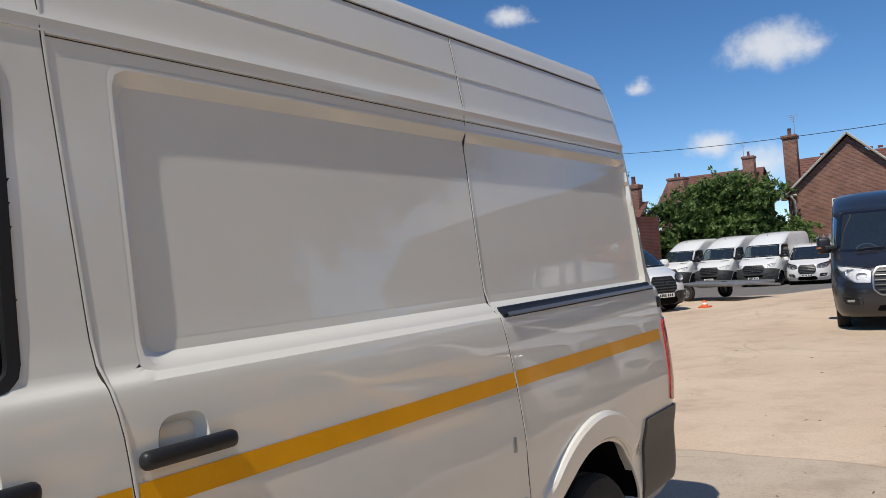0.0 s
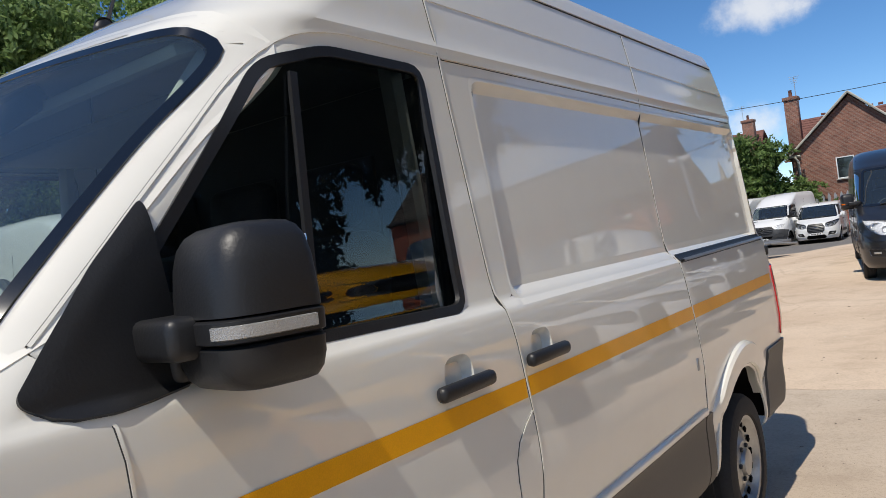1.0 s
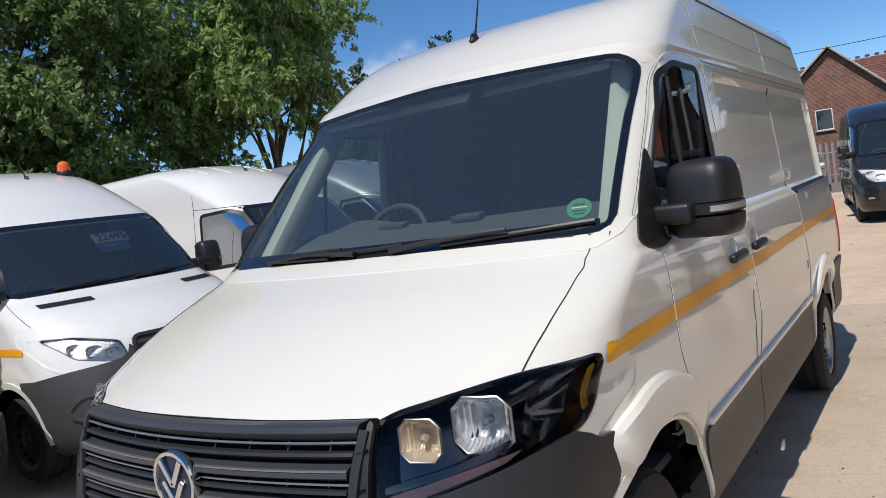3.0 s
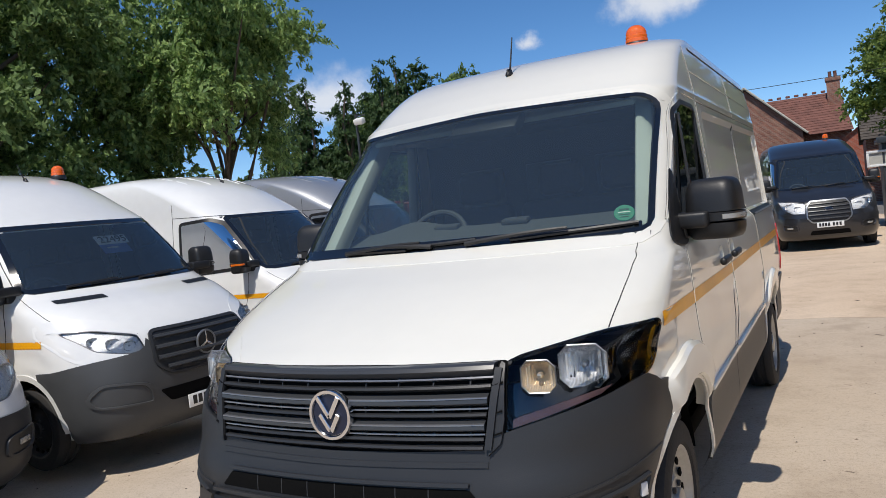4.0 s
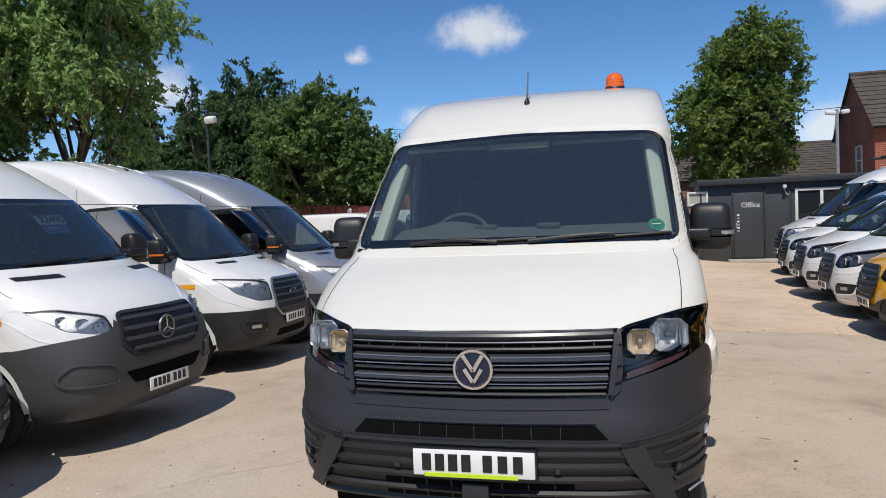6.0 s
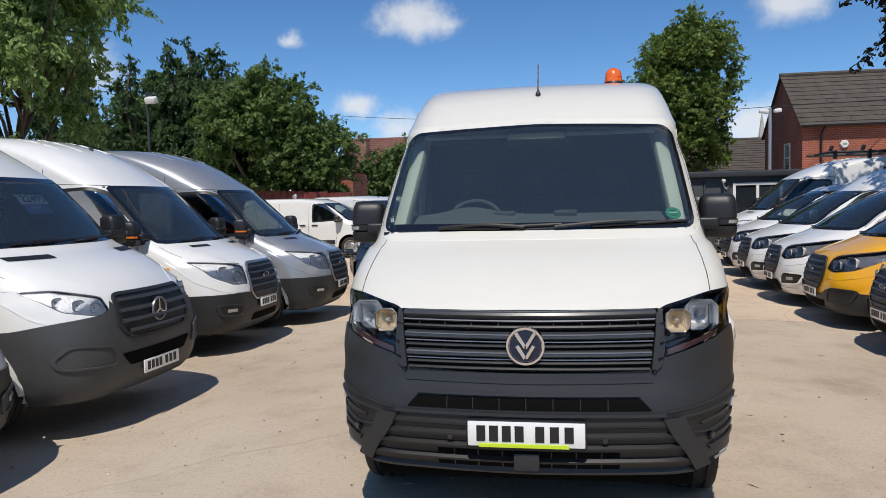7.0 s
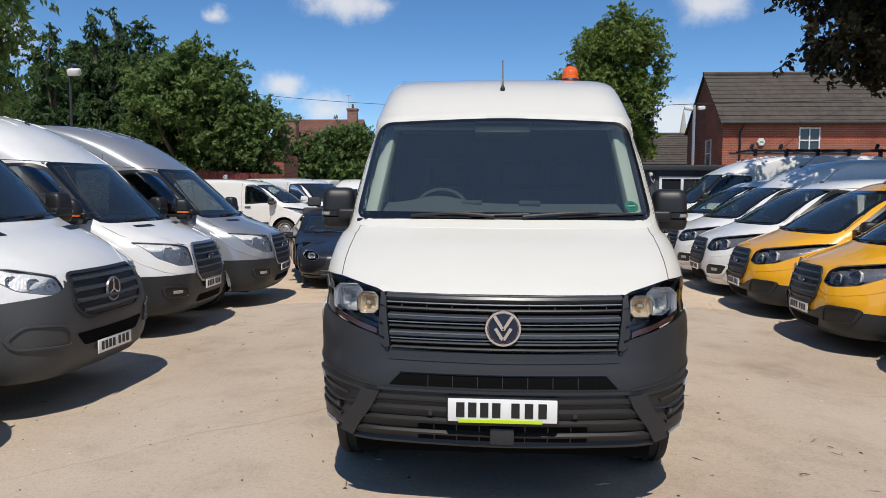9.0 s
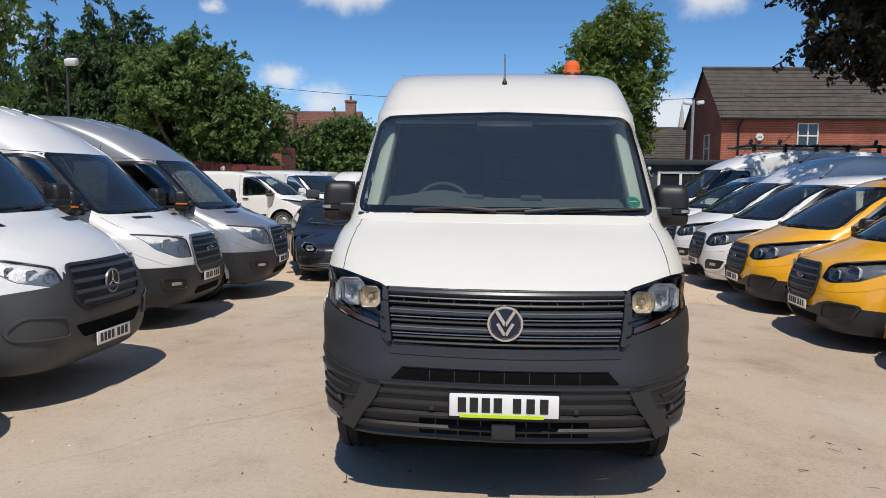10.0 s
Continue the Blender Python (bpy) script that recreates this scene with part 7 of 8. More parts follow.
GALV_DULL = surface("weathered_galvanised_steel", (0.22, 0.22, 0.22), 0.55, metal=0.4, vary=0.2, scale=6)
STONE = surface("pale_stone", (0.42, 0.40, 0.34), 0.8, vary=0.2, scale=2, fine=20, bump=0.3)
CABLE = surface("cable_black", (0.02, 0.02, 0.02), 0.6, vary=0.1)
WHITE_PLAIN = surface("white_enamel", (0.75, 0.75, 0.74), 0.4, vary=0.04)
ORANGE = surface("cone_orange", (0.72, 0.12, 0.02), 0.5, vary=0.1)


def prism(name, outline, y0, y1, material, parent=None, label="", axis="y"):
    """An upright outline of (x, z) drawn out along y (or of (y, z) along x)."""
    n = len(outline)
    verts = [(a, y0, z) if axis == "y" else (y0, a, z) for a, z in outline] + [(a, y1, z) if axis == "y" else (y1, a, z) for a, z in outline]
    faces = [tuple(range(n))[::-1], tuple(range(n, 2 * n))] + [(i, (i + 1) % n, (i + 1) % n + n, i + n) for i in range(n)]
    bm = bmesh.new()
    vs = [bm.verts.new(v) for v in verts]
    for f in faces:
        bm.faces.new([vs[i] for i in f])
    bmesh.ops.recalc_face_normals(bm, faces=bm.faces)
    return part(name, bm, material, parent, label, smooth=False)


def tiled_slope(name, a, b, c, d, courses, material, parent, across=0.0, label="", thick=0.03):
    """Courses of roof tiles between the eave a-b and the ridge d-c, each lapping the one below."""
    a, b, c, d = [Vector(p) for p in (a, b, c, d)]
    n = (b - a).cross(d - a).normalized()
    if n.z < 0:
        n = -n
    cols = max(2, int((b - a).length / 0.33)) if across else 1
    rng = random.Random(5)
    bm = bmesh.new()
    for i in range(courses):
        t0, t1 = i / courses, min(1.0, (i + 1.12) / courses)
        for k in range(cols):
            u0, u1 = k / cols, (k + (0.985 if across else 1)) / cols
            lift = rng.uniform(0, 0.006) if across else 0.0
            p = [a.lerp(b, u0).lerp(d.lerp(c, u0), t0), a.lerp(b, u1).lerp(d.lerp(c, u1), t0), a.lerp(b, u1).lerp(d.lerp(c, u1), t1), a.lerp(b, u0).lerp(d.lerp(c, u0), t1)]
            top = [p[0] + n * (thick + lift), p[1] + n * (thick + lift), p[2] + n * 0.006, p[3] + n * 0.006]
            low = [q - n * 0.02 for q in p]
            v = [bm.verts.new(q) for q in top + low]
            bm.faces.new(v[:4])
            bm.faces.new((v[0], v[4], v[5], v[1]))
            bm.faces.new((v[0], v[3], v[7], v[4]))
            bm.faces.new((v[1], v[5], v[6], v[2]))
    bmesh.ops.recalc_face_normals(bm, faces=bm.faces)
    return tagged(part(name, bm, material, parent, label, smooth=False), kind="stuff")


def wall_window(parent, x0, x1, y, z0, z1, cols=2, rows=2, facing=-1, pane=PANE, sill=True, axis="x", frame_w=0.06):
    """A framed window in a wall that runs along x (or along y at x = y)."""
    w = new("window")
    w.parent = parent
    f = facing

    def put(a, b, z):
        return pose(a, y + f * b, z) if axis == "x" else pose(y + f * b, a, z)

    def size(a, b, z):
        return (a, b, z) if axis == "x" else (b, a, z)
    cx, cz = (x0 + x1) / 2, (z0 + z1) / 2
    for z in np.linspace(z0, z1, rows + 1):
        box("frame_rail", size(x1 - x0 + frame_w, 0.07, frame_w), put(cx, 0.02, float(z)), WHITE_FRAME, w, bevel=0.01)
    for x in np.linspace(x0, x1, cols + 1):
        box("frame_post", size(frame_w, 0.068, z1 - z0), put(float(x), 0.019, cz), WHITE_FRAME, w, bevel=0.01)
    for i in range(cols):
        for j in range(rows):
            xa, xb = x0 + (x1 - x0) * i / cols, x0 + (x1 - x0) * (i + 1) / cols
            za, zb = z0 + (z1 - z0) * j / rows, z0 + (z1 - z0) * (j + 1) / rows
            box("pane", size(xb - xa - frame_w, 0.02, zb - za - frame_w), put((xa + xb) / 2, 0.0, (za + zb) / 2), pane, w, bevel=0.003, segments=1)
    if sill:
        box("sill", size(x1 - x0 + 0.2, 0.14, 0.06), put(cx, 0.06, z0 - 0.06), STONE, w, bevel=0.01)
    return w


def chimney(parent, x, y, z0, z1, size=0.7, pots=2):
    c = new("chimney")
    c.parent = parent
    box("chimney_shaft", (size, size * 0.9, z1 - z0), pose(x, y, (z0 + z1) / 2), BRICK_OLD_CH, c, bevel=0.01)
    box("cap", (size + 0.14, size * 0.9 + 0.14, 0.22), pose(x, y, z1 - 0.12), BRICK_OLD_CH, c, bevel=0.02)
    for k in range(pots):
        xx = x + (k - (pots - 1) / 2) * 0.32
        lathe("chimney_pot", [(0.13, 0), (0.11, 0.1), (0.10, 0.38), (0.12, 0.42), (0.08, 0.42), (0.07, 0.2)], pose(xx, y, z1), TILE_RED, c, n=14)
    return c


BRICK_OLD_CH = BRICK_OLD


def aerial(parent, x, y, z, tall=1.2):
    a = new("tv_aerial")
    a.parent = parent
    tube("aerial_mast", [(x, y, z), (x, y, z + tall)], 0.02, GALV, a, n=6)
    for k in range(4):
        tube("aerial_element", [(x - 0.3 + 0.05 * k, y, z + tall - 0.12 * k), (x + 0.3 - 0.05 * k, y, z + tall - 0.12 * k)], 0.012, GALV, a, n=5)
    return a


def build_office():
    o = thing("office_cabin", Matrix(), "dark grey flat-roofed office cabin with a signed door", "cabin")
    y, x0, x1, z0, z1 = 20.0, 2.45, 13.0, 0.05, 2.30
    bm = bmesh.new()
    add_box(bm, (x1 - x0, 2.8, z1 - z0), pose((x0 + x1) / 2, y + 1.4, (z0 + z1) / 2), 0.01)
    part("wall", bm, CABIN_GREY, o)
    for k in range(11):
        x = x0 + 1.2 * k
        if not 3.2 < x < 4.2:
            box("wall_batten", (0.05, 0.02, z1 - z0 - 0.05), pose(x, y - 0.008, (z0 + z1) / 2), CABIN_TRIM, o, bevel=0.004)
    box("roof_slab", (x1 - x0 + 0.2, 3.1, 0.12), pose((x0 + x1) / 2, y + 1.4, z1 + 0.05), CABIN_TRIM, o, bevel=0.02)
    box("fascia", (x1 - x0 + 0.24, 0.05, 0.16), pose((x0 + x1) / 2, y - 0.17, z1 + 0.02), CABIN_TRIM, o, bevel=0.01)
    box("plinth_shadow", (x1 - x0 - 0.1, 0.1, 0.1), pose((x0 + x1) / 2, y + 0.08, 0.04), SHADE_BLACK, o, bevel=0.01)
    door = box("office_door", (0.80, 0.05, 1.96), pose(3.73, y - 0.02, 1.12), CABIN_GREY, o, "dark grey office door with white lettering", bevel=0.008)
    for x in (3.30, 4.16):
        box("door_jamb", (0.05, 0.07, 2.02), pose(x, y - 0.025, 1.13), CABIN_TRIM, door, bevel=0.008)
    box("door_head", (0.92, 0.07, 0.05), pose(3.73, y - 0.025, 2.13), CABIN_TRIM, door, bevel=0.008)
    writing("door_sign", "Office", 0.21, pose(3.79, y - 0.05, 1.64, 90, 0, 0), WHITE_PLAIN, door, "white office lettering")
    box("door_handle", (0.03, 0.05, 0.14), pose(3.40, y - 0.06, 1.08), GALV, door, bevel=0.008)
    for k in range(6):
        box("door_notice", (0.07, 0.004, 0.05), pose(3.45, y - 0.048, 1.36 - 0.09 * k), WHITE_PLAIN if k % 2 == 0 else GALV, door, bevel=0.001, segments=1)
    box("door_step", (1.3, 0.35, 0.1), pose(3.8, y - 0.18, ground_height(3.8, y) + 0.05), STONE, o, bevel=0.015)
    wall_window(o, 2.10, 2.62, y, 1.70, 2.05, 1, 1, pane=BLIND, sill=False)
    wall_window(o, 5.0, 6.3, y, 1.10, 2.02, 2, 1, sill=False, frame_w=0.08)
    cam_ob = new("security_camera")
    cam_ob.parent = o
    box("camera_body", (0.10, 0.18, 0.10), pose(4.68, y - 0.12, 2.13, 15), WHITE_PLAIN, cam_ob, bevel=0.03)
    tube("camera_cable", [(4.68, y - 0.04, 2.1), (4.72, y - 0.05, 1.95), (4.80, y - 0.05, 1.88), (4.82, y - 0.05, 1.98)], 0.012, WHITE_PLAIN, cam_ob, n=6)


def build_brick_house():
    h = thing("brick_building", Matrix(), "orange-red brick two-storey building with grey tiled gable roof", "building")
    x0, x1, y0, y1, ze, zr = 9.74, 24.0, 30.0, 36.0, 4.62, 7.0
    ym = 33.0
    bm = bmesh.new()
    add_box(bm, (x1 - x0, y1 - y0, ze + 1), pose((x0 + x1) / 2, (y0 + y1) / 2, (ze - 1) / 2), 0.0)
    part("wall", bm, BRICK_RED, h, smooth=False)
    prism("gable", [(y0, ze - 0.002), (y1, ze - 0.002), (ym, zr - 0.05)], x0 + 0.001, x0 + 0.25, BRICK_RED, h, axis="x")
    over = 0.25
    s = (zr - ze) / (ym - y0)
    tiled_slope("roof_slope", (x0 - 0.12, y0 - over, ze - over * s), (x1, y0 - over, ze - over * s), (x1, ym, zr), (x0 - 0.12, ym, zr), 12, TILE_GREY, h, across=1)
    tiled_slope("roof_slope", (x0 - 0.12, y1 + over, ze - over * s), (x1, y1 + over, ze - over * s), (x1, ym, zr), (x0 - 0.12, ym, zr), 12, TILE_GREY, h)
    tube("ridge", [(x0 - 0.12, ym, zr + 0.03), (x1, ym, zr + 0.03)], 0.11, TILE_GREY, h, n=8)
    tube("gutter", [(x0 - 0.1, y0 - over - 0.05, ze - 0.12), (x1, y0 - over - 0.05, ze - 0.12)], 0.065, PLASTIC_BLACK, h, n=8)
    tube("downpipe", [(10.55, y0 - over, ze - 0.15), (10.45, y0 - 0.08, ze - 0.5), (10.45, y0 - 0.08, 0.3)], 0.045, PLASTIC_BLACK, h, n=8)
    wall_window(h, 12.95, 13.78, y0, 3.25, 4.30, 2, 2)
    wall_window(h, 17.5, 18.4, y0, 3.25, 4.30, 2, 2)
    wall_window(h, 31.7, 32.5, x0, 2.7, 3.9, 1, 2, axis="y")
    alarm = lathe("alarm_box", [(0.001, -0.1), (0.15, -0.1), (0.18, -0.06), (0.18, 0.0)], pose(11.35, y0, 3.70), WHITE_PLAIN, h, "white hexagonal alarm box", n=6, axis="Y")
    box("alarm_label", (0.16, 0.01, 0.07), pose(11.35, y0 - 0.105, 3.70), surface_green, alarm, bevel=0.002, segments=1)
    # vent tile and moss
    box("roof_vent", (0.3, 0.25, 0.08), pose(11.2, 31.2, ze + 0.98, 38), TILE_GREY, h, bevel=0.02)


surface_green = surface("label_green", (0.2, 0.35, 0.22), 0.5, vary=0.05)


def build_low_house():
    h = thing("low_house", Matrix(), "low brown house with a mossy tiled roof behind the office", "house")
    x0, x1, y0, y1, ze, zr = 2.5, 11.4, 39.0, 46.0, 3.1, 5.0
    bm = bmesh.new()
    add_box(bm, (x1 - x0, y1 - y0, ze + 0.5), pose((x0 + x1) / 2, (y0 + y1) / 2, (ze - 0.5) / 2), 0.0)
    part("wall", bm, BRICK_OLD, h, smooth=False)
    tiled_slope("roof_slope", (x0 - 0.2, y0 - 0.3, ze - 0.1), (x1 + 0.2, y0 - 0.3, ze - 0.1), (x1 + 0.2, 42.5, zr), (x0 - 0.2, 42.5, zr), 14, TILE_GREY, h, across=1)
    tiled_slope("roof_slope", (x0 - 0.2, y1 + 0.3, ze - 0.1), (x1 + 0.2, y1 + 0.3, ze - 0.1), (x1 + 0.2, 42.5, zr), (x0 - 0.2, 42.5, zr), 14, TILE_GREY, h)
    sp = thing("church_spire", pose(17.7, 70, 0), "slender pale stone church spire far away", "spire")
    lathe("spire_cone", [(0.7, 0.0), (0.6, 6.0), (0.38, 6.6), (0.08, 8.9), (0.02, 9.2)], Matrix(), STONE, sp, n=8)


def build_gable_house():
    h = thing("brick_house", Matrix(), "old brown brick house with red tiled gables and chimneys", "house")
    y = 50.0
    prism("gable_wall", [(-7.05, -1.5), (-0.6, -1.5), (-0.6, 4.45), (-3.72, 7.40), (-7.05, 4.45)], y, y + 0.3, BRICK_OLD, h, "brown brick gable wall")
    zr, yr = 7.05, 56.0
    for a, z0, b, z1 in ((-7.35, 4.20, -3.72, 7.52), (-0.3, 4.20, -3.72, 7.52)):
        tiled_slope("roof_slope", (a, y - 0.25, z0), (a, y + 8, z0), (b, y + 8, z1), (b, y - 0.25, z1), 14, TILE_RED, h)
        tube("bargeboard", [(a, y - 0.28, z0 + 0.05), (b, y - 0.28, z1 + 0.05)], 0.07, STONE, h, n=6)
    bm = bmesh.new()
    add_box(bm, (9.6, 9.0, 6.0), pose(-2.8, y + 7.0, 1.5), 0.0)
    part("wall", bm, BRICK_OLD, h, smooth=False)
    tiled_slope("roof_slope", (-7.9, y + 2.0, 4.2), (2.2, y + 2.0, 4.2), (1.6, yr, zr), (-7.6, yr, zr), 16, TILE_RED, h)
    tiled_slope("roof_slope", (-7.9, y + 10.0, 4.2), (2.2, y + 10.0, 4.2), (1.6, yr, zr), (-7.6, yr, zr), 16, TILE_RED, h)
    for k in range(14):
        box("ridge_crest", (0.28, 0.08, 0.16), pose(-6.0 + 0.55 * k, yr, zr + 0.12), TILE_RED, h, bevel=0.03)
    chimney(h, -7.0, 51.4, 5.0, 8.1, 0.75, 1)
    chimney(h, 1.25, 55.0, 5.5, 7.9, 0.8, 2)
    aerial(h, -6.7, 51.4, 8.0, 1.3)
    wall_window(h, -4.75, -3.85, y, 2.7, 3.9, 1, 1)
    tube("downpipe", [(-6.95, y - 0.12, 4.4), (-6.75, y - 0.12, 4.0), (-6.7, y - 0.12, 0.5)], 0.07, STONE, h, n=6)
    tube("gutter", [(-7.9, y - 0.1, 4.35), (-6.6, y - 0.1, 4.35)], 0.08, STONE, h, n=6)
    annex = thing("red_gable_house", Matrix(), "orange brick end gable beside the old house", "house")
    prism("gable_wall", [(1.4, -1), (5.8, -1), (5.8, 3.6), (3.4, 4.9), (1.4, 3.6)], 52.0, 52.3, BRICK_RED, annex)
    tiled_slope("roof_slope", (1.2, 51.8, 3.45), (1.2, 58, 3.45), (3.4, 58, 4.95), (3.4, 51.8, 4.95), 8, TILE_RED, annex)
    tiled_slope("roof_slope", (6.0, 51.8, 3.45), (6.0, 58, 3.45), (3.4, 58, 4.95), (3.4, 51.8, 4.95), 8, TILE_RED, annex)
    f = thing("terraced_house", Matrix(), "distant red-roofed house with brick chimneys above the hedge", "house")
    bm = bmesh.new()
    add_box(bm, (8.5, 7, 7.0), pose(-18.0, 74, 2.5), 0.0)
    part("wall", bm, BRICK_OLD, f, smooth=False)
    tiled_slope("roof_slope", (-22.6, 70.2, 5.6), (-13.4, 70.2, 5.6), (-13.6, 74, 8.6), (-22.4, 74, 8.6), 14, TILE_RED, f)
    tiled_slope("roof_slope", (-22.6, 78, 5.6), (-13.4, 78, 5.6), (-13.6, 74, 8.6), (-22.4, 74, 8.6), 14, TILE_RED, f)
    chimney(f, -14.4, 72.0, 6.8, 9.5, 0.95, 1)
    chimney(f, -20.5, 70.8, 5.0, 8.3, 1.5, 2)
    aerial(f, -14.8, 72.0, 9.4, 1.4)
    out_h = thing("brick_outbuilding", Matrix(), "red brick outbuilding half hidden by shrubs", "building")
    bm = bmesh.new()
    add_box(bm, (2.4, 3.0, 5.2), pose(-13.2, 40.0, 0.9), 0.0)
    part("wall", bm, BRICK_RED, out_h, smooth=False)
    tiled_slope("roof_slope", (-14.6, 38.3, 3.4), (-11.8, 38.3, 3.4), (-11.9, 40, 4.3), (-14.5, 40, 4.3), 6, TILE_RED, out_h)
    chimney(out_h, -12.4, 39.4, 3.6, 5.2, 0.6, 1)


def build_fences():
    f = thing("corrugated_fence", Matrix(), "red-brown corrugated steel fence behind the vans", "fence")
    panel = None
    y = 26.6
    for k in range(14):
        x = -22.6 + 1.0 * k
        g = -0.55
        top = 2.86 - 0.052 * k
        verts, faces, n = [], [], 13
        for i in range(n):
            xx, yy = i / 12, 0.035 * (1 if (i // 1) % 4 in (0, 1) else -1)
            verts += [(x + xx, y + yy + 0.2 * math.sin(k * 0.4), g), (x + xx, y + yy + 0.2 * math.sin(k * 0.4), top)]
        for i in range(n - 1):
            faces.append((2 * i, 2 * i + 2, 2 * i + 3, 2 * i + 1))
        mesh_object("fence_panel", verts, faces, FENCE_RED, f, smooth=False)
    tube("fence_rail", [(-22.6, y - 0.06, 2.7), (-8.6, y - 0.06, 2.1)], 0.04, FENCE_RED, f, n=6)
    lamp = thing("fence_lamp", pose(-11.0, 26.5, 2.05), "white bulkhead lamp on the red fence", "lamp")
    lathe("lamp_body", [(0.001, -0.14), (0.10, -0.12), (0.13, -0.05), (0.13, 0.0)], Matrix(), WHITE_PLAIN, lamp, n=16, axis="Y")
    p = thing("palisade_fence", Matrix(), "pale galvanised palisade fence before the brick house", "fence")
    for k in range(22):
        x = -9.4 + 0.32 * k
        prism("pale", [(x, -1.2), (x + 0.16, -1.2), (x + 0.16, 1.75), (x + 0.08, 1.95), (x, 1.75)], 48.6, 48.63, GALV, p)
    for z in (0.0, 1.3):
        box("fence_rail", (7.1, 0.05, 0.06), pose(-5.9, 48.66, z), GALV, p, bevel=0.01)
    for x, y, z, kind in ((7.48, 26.0, 4.85, 0), (-16.2, 24.4, 6.3, 1)):
        post = thing("camera_post" if kind == 0 else "flood_lamp_post", pose(x, y, 0), "galvanised pole carrying white security cameras" if kind == 0 else "dark steel pole with a white flood lamp", "post")
        tube("pole", [(0, 0, -0.6), (0, 0, z)], 0.055, GALV if kind == 0 else CABIN_TRIM, post, n=10)
        if kind == 0:
            box("camera_body", (0.34, 0.16, 0.15), pose(-0.22, -0.05, z - 0.12, 0, 8, 0), WHITE_PLAIN, post, bevel=0.05)
            box("camera_body", (0.30, 0.16, 0.15), pose(0.26, 0.0, z - 0.10, 0, -8, 20), WHITE_PLAIN, post, bevel=0.05)
        else:
            box("flood_lamp", (0.45, 0.30, 0.26), pose(0.25, -0.15, z - 0.35, 20, 0, 0), WHITE_PLAIN, post, bevel=0.06)
            box("lamp_bracket", (0.5, 0.05, 0.05), pose(0.2, 0, z - 0.1), CABIN_TRIM, post, bevel=0.01)
    c = thing("overhead_cable", Matrix(), "black overhead cable strung across the sky", "cable")
    a, b = Vector((7.48, 26.0, 4.9)), Vector((-15.0, 37.0, 6.9))
    tube("cable_span", [a.lerp(b, t) - Vector((0, 0, 0.9 * 4 * t * (1 - t) * 0.5)) for t in np.linspace(0, 1, 20)], 0.012, CABLE, c, n=5)
    a2, b2 = Vector((7.48, 26.0, 4.9)), Vector((16.0, 31.0, 5.6))
    tube("cable_span", [a2.lerp(b2, t) for t in np.linspace(0, 1, 4)], 0.015, CABLE, c, n=5)


def build_trailer():
    t = thing("flatbed_trailer", yard(-4.7, 25.7, 62), "low galvanised flatbed trailer beside the far vans", "trailer")
    box("deck", (1.7, 3.2, 0.05), pose(0, 0, 0.47), GALV_DULL, t, bevel=0.01)
    for x in (-0.9, 0.9):
        box("side_rail", (0.05, 3.2, 0.07), pose(x * 0.94, 0, 0.50), GALV_DULL, t, bevel=0.01)
    for g in (1, -1):
        wheel(t, g * 0.8, 0.3, 0.26, g, STEEL, 0.16, 0.15)
    tube("drawbar", [(0, -1.6, 0.46), (0, -2.5, 0.44)], 0.04, GALV_DULL, t, n=8)
    c = thing("traffic_cone", yard(-4.0, 22.4, 0), "small orange and white traffic cone on the concrete", "cone")
    box("cone_base", (0.30, 0.30, 0.04), pose(0, 0, 0.02), ORANGE, c, bevel=0.01)
    lathe("cone_body", [(0.10, 0.04), (0.03, 0.20), (0.001, 0.21)], Matrix(), ORANGE, c, n=18)
    lathe("cone_band", [(0.081, 0.09), (0.060, 0.14)], Matrix(), WHITE_PLAIN, c, n=18)
    r = thing("roof_rack", Matrix(), "black steel roof rack lying on a white van roof", "rack")
    y0, z = 16.5, 2.68 + ground_height(6, 16.5)
    for dy in (-0.75, 0.75):
        tube("rack_rail", [(6.2, y0 + dy, z), (9.6, y0 + dy, z)], 0.035, PLASTIC_BLACK, r, n=6)
    for k in range(5):
        tube("rack_bar", [(6.4 + 0.75 * k, y0 - 0.8, z + 0.02), (6.4 + 0.75 * k, y0 + 0.8, z + 0.02)], 0.03, PLASTIC_BLACK, r, n=6)
        box("rack_foot", (0.08, 0.08, 0.16), pose(6.4 + 0.75 * k, y0 - 0.72, z - 0.07), PLASTIC_BLACK, r, bevel=0.01)
    for x in (6.3, 7.0, 9.3):
        box("rack_stop", (0.09, 0.05, 0.15), pose(x, y0 - 0.75, z + 0.09, 0, 18, 0), PLASTIC_BLACK, r, bevel=0.02)


build_office()
build_brick_house()
build_low_house()
build_gable_house()
build_fences()
build_trailer()


# ---- trees ----
def leaf_material(name, dark, light):
    m, n, l, out = blank(name)
    geo = n.new("ShaderNodeNewGeometry")
    ramp = n.new("ShaderNodeValToRGB")
    ramp.color_ramp.elements[0].color, ramp.color_ramp.elements[1].color = (*dark, 1), (*light, 1)
    l.new(geo.outputs["Random Per Island"], ramp.inputs[0])
    d = n.new("ShaderNodeBsdfPrincipled")
    d.inputs["Roughness"].default_value = 0.55
    d.inputs["Specular IOR Level"].default_value = 0.35
    l.new(ramp.outputs[0], d.inputs["Base Color"])
    t = n.new("ShaderNodeBsdfTranslucent")
    l.new(ramp.outputs[0], t.inputs["Color"])
    mix = n.new("ShaderNodeMixShader")
    mix.inputs[0].default_value = 0.48
    l.new(d.outputs[0], mix.inputs[1])
    l.new(t.outputs[0], mix.inputs[2])
    l.new(mix.outputs[0], out.inputs[0])
    return m


